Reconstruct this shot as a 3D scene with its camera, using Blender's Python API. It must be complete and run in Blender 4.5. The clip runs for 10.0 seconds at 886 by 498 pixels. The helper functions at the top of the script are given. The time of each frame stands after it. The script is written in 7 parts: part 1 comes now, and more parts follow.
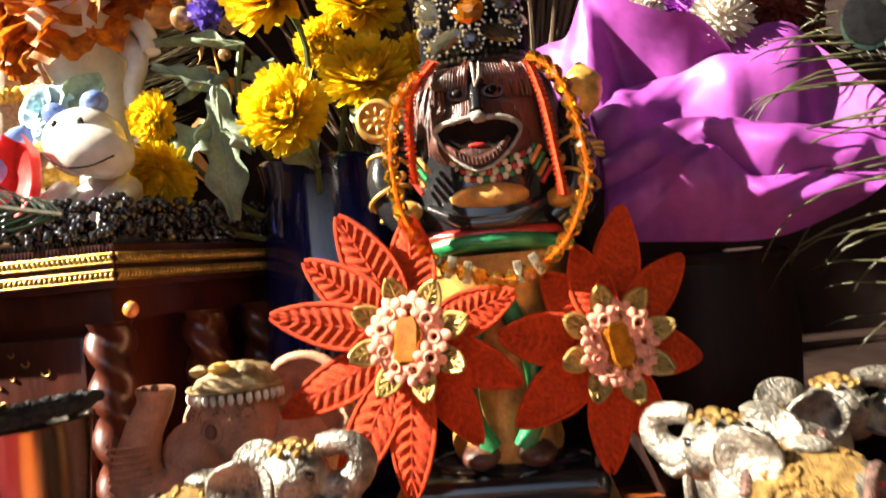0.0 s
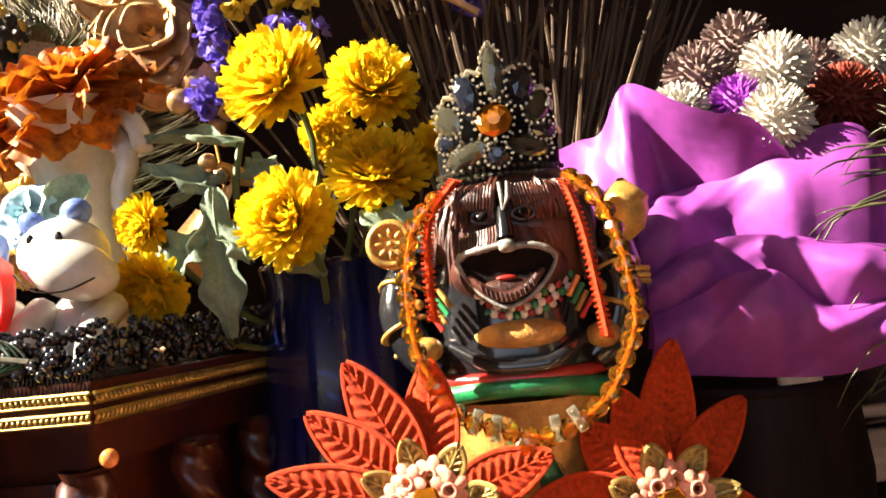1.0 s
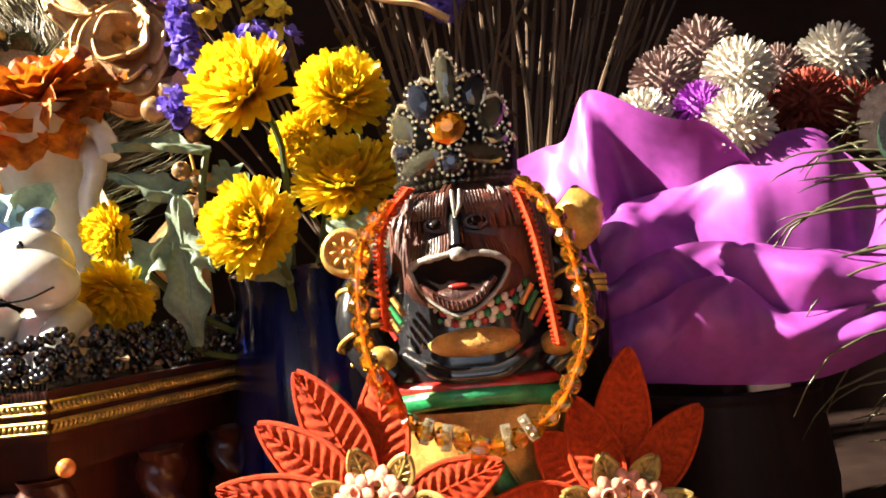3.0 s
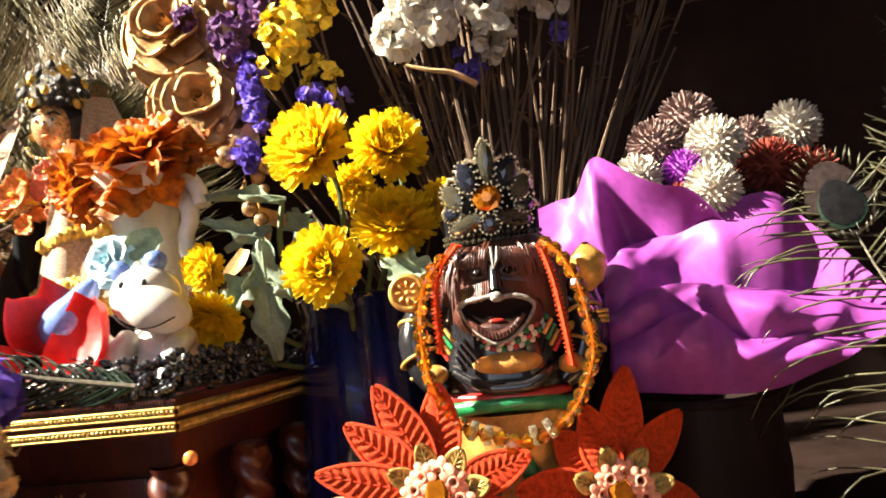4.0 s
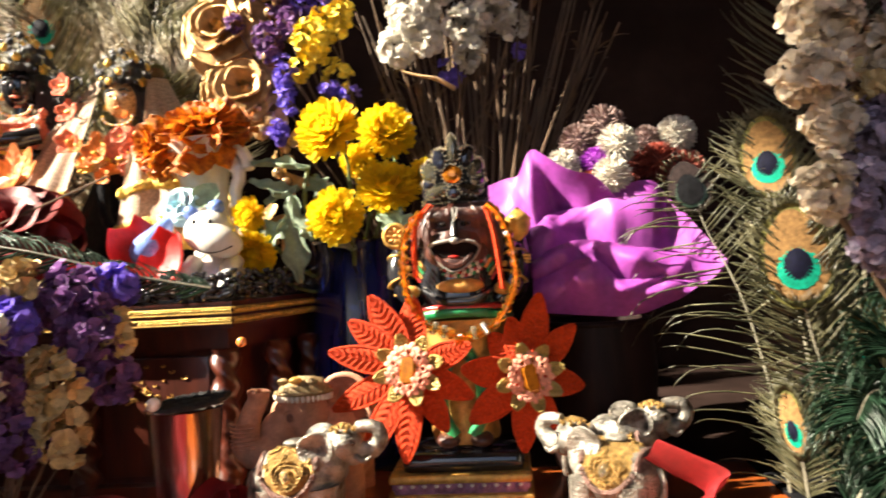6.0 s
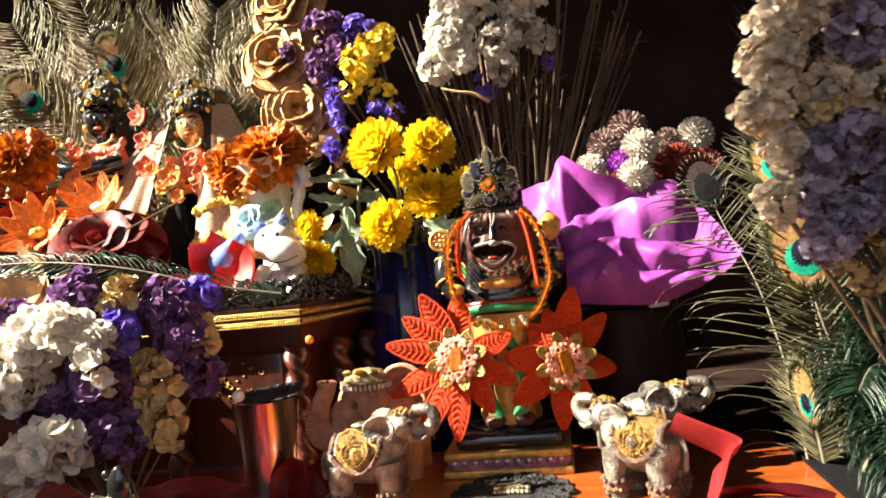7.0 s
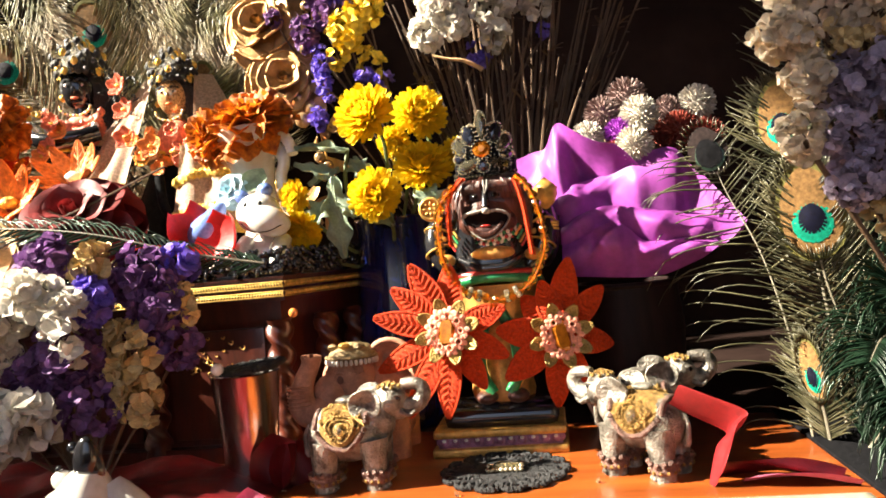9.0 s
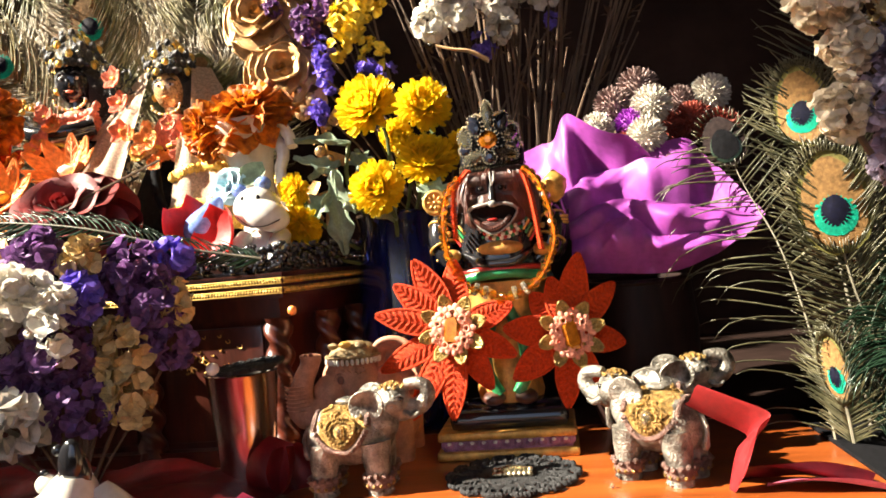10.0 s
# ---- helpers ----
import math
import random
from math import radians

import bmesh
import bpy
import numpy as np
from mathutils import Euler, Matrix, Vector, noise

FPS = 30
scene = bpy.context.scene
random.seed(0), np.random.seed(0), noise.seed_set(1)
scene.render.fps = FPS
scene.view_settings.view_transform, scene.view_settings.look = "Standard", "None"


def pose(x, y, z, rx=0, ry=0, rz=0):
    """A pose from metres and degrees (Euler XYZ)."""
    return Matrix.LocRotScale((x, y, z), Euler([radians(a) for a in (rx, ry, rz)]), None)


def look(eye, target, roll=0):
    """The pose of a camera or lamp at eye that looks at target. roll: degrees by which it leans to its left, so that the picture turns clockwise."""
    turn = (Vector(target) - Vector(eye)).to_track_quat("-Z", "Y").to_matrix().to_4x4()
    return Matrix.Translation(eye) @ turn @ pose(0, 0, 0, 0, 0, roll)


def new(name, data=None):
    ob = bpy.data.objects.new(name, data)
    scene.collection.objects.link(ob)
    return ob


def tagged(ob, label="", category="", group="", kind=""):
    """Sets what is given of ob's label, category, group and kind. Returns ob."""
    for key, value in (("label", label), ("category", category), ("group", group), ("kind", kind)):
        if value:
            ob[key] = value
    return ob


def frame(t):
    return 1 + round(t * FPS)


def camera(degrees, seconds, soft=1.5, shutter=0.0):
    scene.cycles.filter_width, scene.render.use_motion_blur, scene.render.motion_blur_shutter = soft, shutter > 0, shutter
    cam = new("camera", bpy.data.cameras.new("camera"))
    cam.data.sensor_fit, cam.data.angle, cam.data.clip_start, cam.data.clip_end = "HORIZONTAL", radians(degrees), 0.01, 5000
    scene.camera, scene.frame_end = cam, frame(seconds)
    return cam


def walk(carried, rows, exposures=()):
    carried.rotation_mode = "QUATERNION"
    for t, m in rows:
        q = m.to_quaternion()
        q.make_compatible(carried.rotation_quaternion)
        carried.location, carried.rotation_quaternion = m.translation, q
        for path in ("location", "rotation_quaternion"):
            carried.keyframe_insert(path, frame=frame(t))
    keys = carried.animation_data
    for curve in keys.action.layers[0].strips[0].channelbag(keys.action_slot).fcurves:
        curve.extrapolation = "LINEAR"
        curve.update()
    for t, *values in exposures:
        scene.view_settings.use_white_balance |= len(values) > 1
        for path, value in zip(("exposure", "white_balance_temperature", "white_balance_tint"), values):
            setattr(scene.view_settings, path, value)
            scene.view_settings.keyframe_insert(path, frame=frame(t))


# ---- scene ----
cam = camera(61.3, 10.0, soft=1.7, shutter=0.5)
PATH = [
    (0, (0.011, -0.282, 0.115), (-0.158, 1.71, 0.152), -5.6),
    (0.5, (0.009, -0.259, 0.136), (-0.178, 1.731, 0.208), -5.7),
    (1, (0.007, -0.246, 0.154), (-0.178, 1.741, 0.278), -5.8),
    (1.5, (0.019, -0.244, 0.152), (-0.178, 1.741, 0.303), -5.8),
    (2, (0.025, -0.237, 0.153), (-0.179, 1.747, 0.293), -5.6),
    (2.2, (0.026, -0.234, 0.149), (-0.181, 1.749, 0.302), -5.7),
    (3.3, (0.022, -0.258, 0.159), (-0.172, 1.728, 0.29), -6.1),
    (3.5, (0.02, -0.273, 0.164), (-0.173, 1.713, 0.292), -6.1),
    (4, (0.017, -0.323, 0.172), (-0.185, 1.663, 0.288), -6.0),
    (4.5, (0.014, -0.372, 0.171), (-0.165, 1.616, 0.288), -5.5),
    (5, (-0.006, -0.432, 0.176), (-0.144, 1.56, 0.285), -4.6),
    (5.5, (0.009, -0.479, 0.163), (-0.057, 1.518, 0.255), -3.4),
    (6, (0.04, -0.479, 0.152), (-0.138, 1.512, 0.198), -3.1),
    (6.2, (0.03, -0.487, 0.155), (-0.22, 1.497, 0.204), -3.2),
    (7.3, (0.059, -0.551, 0.158), (-0.254, 1.424, 0.188), -5.7),
    (7.5, (0.059, -0.555, 0.151), (-0.247, 1.421, 0.189), -5.6),
    (8, (0.052, -0.545, 0.134), (-0.256, 1.431, 0.162), -5.3),
    (8.5, (0.043, -0.529, 0.138), (-0.254, 1.449, 0.156), -5.0),
    (9, (0.048, -0.513, 0.14), (-0.242, 1.466, 0.158), -5.2),
    (9.5, (0.046, -0.496, 0.137), (-0.245, 1.482, 0.156), -5.1),
    (10, (0.043, -0.493, 0.135), (-0.253, 1.485, 0.161), -5.2),
]
walk(cam, [(t, look(eye, target, roll)) for t, eye, target, roll in PATH])

# ---- light ----
world = bpy.data.worlds.new("world")
scene.world = world
world.use_nodes = True
wn = world.node_tree
sky = wn.nodes.new("ShaderNodeTexSky")
sky.sky_type, sky.sun_disc = "NISHITA", False
sky.air_density, sky.dust_density, sky.ozone_density = 0.6, 6.0, 0.2
SUN_FROM = Vector((-0.78, -0.18, 0.60)).normalized()
sky.sun_elevation = math.asin(SUN_FROM.z)
sky.sun_rotation = math.atan2(SUN_FROM.x, SUN_FROM.y)
wn.links.new(sky.outputs[0], wn.nodes["Background"].inputs[0])
wn.nodes["Background"].inputs[1].default_value = 0.085
sun = new("sun", bpy.data.lights.new("sun", "SUN"))
sun.data.energy, sun.data.angle, sun.data.color = 5.0, radians(0.6), (1.0, 0.90, 0.73)
sun.matrix_world = look(SUN_FROM * 5, (0, 0, 0))
scene.view_settings.exposure = 2.58


# ---- materials ----
def mat(name, col, rough=0.6, metal=0.0, var=0.25, scale=60.0, bump=0.3, fine=6.0, dist=0.0006, col2=None,
        spec=0.5, sheen=0.0, trans=0.0, glitter=0.0, per_object=0.0, stretch=(1, 1, 1), subsurf=0.0, coat=0.0, thin=0.0):
    m = bpy.data.materials.new(name)
    m.use_nodes = True
    nt = m.node_tree
    N, K = nt.nodes, nt.links
    b = N["Principled BSDF"]
    tc, mp = N.new("ShaderNodeTexCoord"), N.new("ShaderNodeMapping")
    K.new(tc.outputs["Object"], mp.inputs[0])
    mp.inputs["Scale"].default_value = stretch
    n1, n2 = N.new("ShaderNodeTexNoise"), N.new("ShaderNodeTexNoise")
    n1.inputs["Scale"].default_value, n1.inputs["Detail"].default_value = scale, 5
    n2.inputs["Scale"].default_value, n2.inputs["Detail"].default_value = scale * fine, 3
    K.new(mp.outputs[0], n1.inputs[0]), K.new(mp.outputs[0], n2.inputs[0])
    ramp = N.new("ShaderNodeValToRGB")
    c2 = col2 or tuple(min(1, c * (1 + var)) for c in col)
    ramp.color_ramp.elements[0].position, ramp.color_ramp.elements[1].position = 0.32, 0.68
    ramp.color_ramp.elements[0].color = (*[c * (1 - var) for c in col], 1)
    ramp.color_ramp.elements[1].color = (*c2, 1)
    K.new(n1.outputs[0], ramp.inputs[0])
    mix = N.new("ShaderNodeMix")
    mix.data_type, mix.blend_type = "RGBA", "OVERLAY"
    mix.inputs[0].default_value = 0.35
    K.new(ramp.outputs[0], mix.inputs[6]), K.new(n2.outputs[0], mix.inputs[7])
    out = mix.outputs[2]
    if per_object:
        geo, hsv, mr = N.new("ShaderNodeNewGeometry"), N.new("ShaderNodeHueSaturation"), N.new("ShaderNodeMapRange")
        mr.inputs[3].default_value, mr.inputs[4].default_value = 1 - per_object, 1 + per_object
        K.new(geo.outputs["Random Per Island"], mr.inputs[0])
        K.new(mr.outputs[0], hsv.inputs["Value"]), K.new(out, hsv.inputs["Color"])
        out = hsv.outputs[0]
    K.new(out, b.inputs["Base Color"])
    b.inputs["Metallic"].default_value = metal
    b.inputs["Specular IOR Level"].default_value = spec
    b.inputs["Sheen Weight"].default_value = sheen
    b.inputs["Transmission Weight"].default_value = trans
    b.inputs["Coat Weight"].default_value = coat
    b.inputs["Coat Roughness"].default_value = 0.08
    if subsurf:
        b.inputs["Subsurface Weight"].default_value = subsurf
        b.inputs["Subsurface Radius"].default_value = (0.004, 0.003, 0.002)
    rr = N.new("ShaderNodeMapRange")
    rr.inputs[3].default_value, rr.inputs[4].default_value = max(0.02, rough * 0.75), min(1, rough * 1.25)
    K.new(n2.outputs[0], rr.inputs[0]), K.new(rr.outputs[0], b.inputs["Roughness"])
    if bump or glitter:
        bp = N.new("ShaderNodeBump")
        bp.inputs["Strength"].default_value, bp.inputs["Distance"].default_value = max(bump, 0.8 * glitter), dist * (3 if glitter else 1)
        if glitter:
            vo = N.new("ShaderNodeTexVoronoi")
            vo.inputs["Scale"].default_value = 1400
            K.new(tc.outputs["Object"], vo.inputs[0]), K.new(vo.outputs["Color"], bp.inputs["Height"])
        else:
            K.new(n2.outputs[0], bp.inputs["Height"])
        K.new(bp.outputs[0], b.inputs["Normal"])
    if thin:
        tr, sh = N.new("ShaderNodeBsdfTranslucent"), N.new("ShaderNodeMixShader")
        K.new(out, tr.inputs[0])
        sh.inputs[0].default_value = thin
        K.new(b.outputs[0], sh.inputs[1]), K.new(tr.outputs[0], sh.inputs[2])
        K.new(sh.outputs[0], N["Material Output"].inputs[0])
    return m


def glass(name, col, rough=0.03):
    m = mat(name, col, rough, var=0.08, scale=200, bump=0.0, trans=1.0)
    m.node_tree.nodes["Principled BSDF"].inputs["IOR"].default_value = 1.6
    return m


M_wood_table = mat("orange_varnished_wood", (0.25, 0.058, 0.010), 0.32, var=0.35, scale=14, stretch=(0.35, 4, 1), bump=0.12, coat=0.4)
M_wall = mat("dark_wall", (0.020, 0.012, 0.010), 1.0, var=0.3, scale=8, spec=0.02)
M_darkpot = mat("blackened_wood", (0.012, 0.004, 0.003), 0.6, var=0.5, scale=40, spec=0.2, stretch=(3, 3, 0.5))
M_room = mat("room_plaster", (0.42, 0.30, 0.19), 0.9, var=0.1, scale=5)
M_floor = mat("floor_boards", (0.12, 0.07, 0.04), 0.6, var=0.3, scale=6)
M_mahog = mat("dark_red_wood", (0.065, 0.013, 0.006), 0.35, var=0.4, scale=30, stretch=(3, 3, 0.5), bump=0.15, coat=0.3)
M_goldband = mat("gold_brocade", (0.72, 0.48, 0.14), 0.3, 0.9, var=0.3, scale=300, glitter=1.0)
M_gold = mat("gold_paint", (0.55, 0.31, 0.07), 0.4, 0.45, var=0.4, scale=120, bump=0.4)
M_goldcloth = mat("gold_glitter_fabric", (0.52, 0.31, 0.12), 0.42, 0.5, var=0.25, scale=150, glitter=0.9)
M_black = mat("black_lacquer", (0.012, 0.012, 0.014), 0.16, var=0.3, scale=80, bump=0.1, coat=0.5)
M_blackbead = mat("black_beads", (0.012, 0.013, 0.018), 0.12, var=0.3, scale=200, bump=0.0, coat=0.8)
M_lace = mat("black_lace", (0.010, 0.010, 0.011), 0.7, var=0.4, scale=400, bump=0.8, dist=0.001)
M_face = mat("brown_painted_resin", (0.062, 0.018, 0.011), 0.42, var=0.6, scale=160, stretch=(1, 1, 0.3), bump=0.6, coat=0.1)
M_cream = mat("cream_resin_paint", (0.68, 0.62, 0.52), 0.45, var=0.2, scale=140, bump=0.3)
M_red = mat("red_enamel", (0.35, 0.02, 0.015), 0.3, var=0.3, scale=150, coat=0.3)
M_green = mat("green_enamel", (0.015, 0.19, 0.06), 0.3, var=0.3, scale=150, coat=0.3)
M_ochre = mat("ochre_gold_paint", (0.50, 0.25, 0.06), 0.42, 0.2, var=0.35, scale=160, bump=0.5)
M_mauve = mat("mauve_paint", (0.30, 0.12, 0.20), 0.35, 0.2, var=0.4, scale=150, coat=0.3)
M_amber = mat("amber_glass", (0.98, 0.46, 0.05), 0.02, var=0.2, scale=220, bump=0.0, trans=0.97, coat=1.0)
M_amberfoil = mat("foil_backed_amber", (0.48, 0.16, 0.012), 0.05, 0.6, var=0.3, scale=300, bump=0.0, coat=0.8)
M_clear = mat("foil_backed_rhinestone", (0.92, 0.84, 0.56), 0.03, 0.0, var=0.1, scale=400, bump=0.0, trans=0.96, coat=1.0)
M_smoke = mat("black_faceted_stone", (0.012, 0.014, 0.022), 0.05, 0.0, var=0.2, scale=300, bump=0.0, coat=1.0)
M_silver = mat("silver_setting", (0.56, 0.48, 0.32), 0.25, 0.8, var=0.3, scale=300)
M_embroid = mat("orange_embroidery", (0.56, 0.047, 0.006), 0.7, var=0.3, scale=500, bump=0.9, spec=0.25, stretch=(1, 1, 3))
M_pinklace = mat("salmon_lace", (0.74, 0.30, 0.20), 0.7, var=0.25, scale=500, bump=0.7)
M_goldlame = mat("pale_gold_lame", (0.38, 0.27, 0.08), 0.45, 0.4, var=0.3, scale=500, glitter=0.6)
M_yellow = mat("yellow_petals", (0.94, 0.68, 0.02), 0.55, var=0.08, scale=120, bump=0.1, col2=(0.95, 0.72, 0.02), per_object=0.10, thin=0.42)
M_leaf = mat("dull_green_leaf", (0.24, 0.31, 0.21), 0.5, var=0.3, scale=90, bump=0.5, thin=0.2)
M_stemgreen = mat("green_stem", (0.09, 0.12, 0.03), 0.6, var=0.35, scale=90)
M_marigold = mat("rust_marigold", (0.46, 0.085, 0.008), 0.6, var=0.5, scale=160, col2=(0.80, 0.26, 0.015), per_object=0.35, thin=0.3)
M_paper = mat("purple_paper", (0.37, 0.070, 0.39), 0.5, var=0.06, scale=30, bump=0.08, thin=0.35)
M_statwhite = mat("white_statice", (0.76, 0.72, 0.64), 0.75, var=0.15, scale=200, per_object=0.15, thin=0.3)
M_statpurple = mat("purple_statice", (0.17, 0.075, 0.22), 0.7, var=0.35, scale=200, per_object=0.35, thin=0.3)
M_statlilac = mat("lilac_statice", (0.42, 0.35, 0.46), 0.75, var=0.25, scale=200, per_object=0.3, thin=0.3)
M_statcream = mat("aged_cream_statice", (0.74, 0.64, 0.49), 0.8, var=0.25, scale=200, per_object=0.2, thin=0.3)
M_statblue = mat("violet_statice", (0.17, 0.11, 0.56), 0.7, var=0.3, scale=200, per_object=0.25, thin=0.3)
M_statyellow = mat("cream_statice", (0.52, 0.38, 0.17), 0.75, var=0.25, scale=200, per_object=0.25)
M_statbright = mat("yellow_statice", (0.85, 0.62, 0.05), 0.7, var=0.2, scale=200, per_object=0.2)
M_dry = mat("dry_brown_stems", (0.11, 0.065, 0.036), 0.75, var=0.45, scale=120, stretch=(1, 1, 0.2))
M_globewhite = mat("white_amaranth", (0.562, 0.518, 0.446), 0.8, var=0.15, scale=200, per_object=0.2)
M_globepurple = mat("purple_amaranth", (0.30, 0.045, 0.38), 0.75, var=0.3, scale=200, per_object=0.3)
M_globered = mat("brick_red_amaranth", (0.24, 0.038, 0.02), 0.75, var=0.3, scale=200, per_object=0.3)
M_globedusk = mat("dusky_pink_amaranth", (0.22, 0.145, 0.13), 0.85, var=0.2, scale=200, per_object=0.3)
M_barb = mat("olive_feather_barbs", (0.032, 0.038, 0.015), 0.4, 0.15, var=0.5, scale=60, col2=(0.10, 0.09, 0.046), per_object=0.4)
M_barbdark = mat("dark_green_barbs", (0.012, 0.03, 0.016), 0.35, 0.3, var=0.5, scale=60, per_object=0.4)
# Olive and purple barbs; sunlight on the rear fan is put into this lighter colour.
M_barbsun = mat("painted_sun_olive_purple_barbs", (0.30, 0.30, 0.10), 0.42, 0.0, var=0.45, scale=14, col2=(0.46, 0.36, 0.26), per_object=0.5, thin=0.25)
# Bronze eye ring with shade painted in, for the dim eye.
M_eyedim = mat("shaded_eye_ring", (0.020, 0.013, 0.012), 0.8, 0.0, var=0.4, scale=400, bump=0.6, spec=0.1)
M_rachis = mat("feather_shaft", (0.18, 0.165, 0.12), 0.5, var=0.2, scale=60)
M_eyebronze = mat("bronze_eye_ring", (0.20, 0.112, 0.042), 0.8, 0.0, var=0.35, scale=400, bump=0.6, spec=0.12)
M_eyeteal = mat("teal_eye_ring", (0.0, 0.26, 0.16), 0.7, 0.0, var=0.3, scale=400, bump=0.6, spec=0.2)
M_eyeblue = mat("deep_blue_eye", (0.0022, 0.0026, 0.013), 0.7, 0.0, var=0.4, scale=400, bump=0.6, spec=0.15)
M_eyerim = mat("olive_gold_eye_rim", (0.14, 0.13, 0.04), 0.8, 0.0, var=0.35, scale=400, bump=0.6, spec=0.12)
M_terra = mat("terracotta_clay", (0.42, 0.19, 0.11), 0.7, var=0.25, scale=140, bump=0.5)
M_elsilver = mat("tarnished_silver_resin", (0.13, 0.11, 0.085), 0.34, 0.5, var=0.7, scale=110, col2=(0.40, 0.37, 0.315), bump=0.9, dist=0.0014)
M_elgold = mat("embossed_gold_cloth", (0.33, 0.20, 0.06), 0.36, 0.6, var=0.45, scale=330, bump=1.0, dist=0.0016)
M_elmauve = mat("mauve_bronze_trim", (0.17, 0.095, 0.075), 0.4, 0.3, var=0.5, scale=260, bump=1.0, dist=0.0016)
M_steel = mat("polished_steel", (0.72, 0.66, 0.58), 0.2, 1.0, var=0.06, scale=20, bump=0.02, stretch=(4, 4, 0.2))
M_pearl = mat("pearl", (0.85, 0.80, 0.76), 0.2, var=0.06, scale=50, bump=0, coat=0.6, subsurf=0.1)
M_goldpearl = mat("gold_pearl", (0.55, 0.36, 0.18), 0.22, 0.6, var=0.1, scale=50, bump=0.05, coat=0.4)
M_rosered = mat("dark_red_petal", (0.15, 0.005, 0.007), 0.5, var=0.35, scale=60, bump=0.3, thin=0.15)
M_redcloth = mat("bright_red_petal", (0.60, 0.022, 0.018), 0.5, var=0.25, scale=60, bump=0.25, thin=0.25)
M_pinkpetal = mat("pink_petal", (0.48, 0.12, 0.20), 0.5, var=0.2, scale=60, bump=0.25)
M_white = mat("white_glazed_ceramic", (0.66, 0.63, 0.57), 0.22, var=0.06, scale=40, bump=0.05, coat=0.5)
M_bluegl = mat("blue_ceramic_glaze", (0.16, 0.25, 0.60), 0.22, var=0.3, scale=80, bump=0.05, coat=0.5)
M_paleblue = mat("pale_blue_clay", (0.45, 0.66, 0.72), 0.45, var=0.12, scale=80, bump=0.1)
M_frame = mat("aged_cream_frame", (0.27, 0.25, 0.19), 0.4, var=0.08, scale=30, bump=0.08)
M_bluevase = mat("cobalt_blue_glass", (0.004, 0.007, 0.055), 0.15, var=0.6, scale=40, stretch=(2, 2, 0.5), bump=0.1, coat=0.6)
M_blackcloth = mat("black_cloth", (0.006, 0.006, 0.007), 0.95, var=0.4, scale=300, bump=0.7, spec=0.05)
M_net = mat("pale_peach_net", (0.60, 0.43, 0.29), 0.6, var=0.3, scale=500, bump=0.8, thin=0.35)
M_yellowtrim = mat("yellow_gold_trim", (0.80, 0.52, 0.10), 0.45, 0.3, var=0.3, scale=500, glitter=0.7)
M_skin = mat("golden_metal_face", (0.72, 0.45, 0.22), 0.28, 0.5, var=0.15, scale=90, bump=0.1)
M_coral = mat("coral_fabric", (0.80, 0.22, 0.12), 0.6, var=0.3, scale=300, bump=0.5)
M_orangefl = mat("orange_fabric_petals", (0.88, 0.28, 0.06), 0.55, var=0.25, scale=300, bump=0.4)
M_hair = mat("black_hair", (0.025, 0.022, 0.022), 0.45, var=0.6, scale=300, bump=0.9, dist=0.0015, stretch=(2, 2, 0.3))
M_wax = mat("milky_quartz", (0.50, 0.46, 0.52), 0.25, var=0.08, scale=60, bump=0.05, coat=0.5, subsurf=0.2)
M_tan = mat("tan_dry_leaf", (0.62, 0.40, 0.20), 0.6, var=0.3, scale=80, bump=0.3)


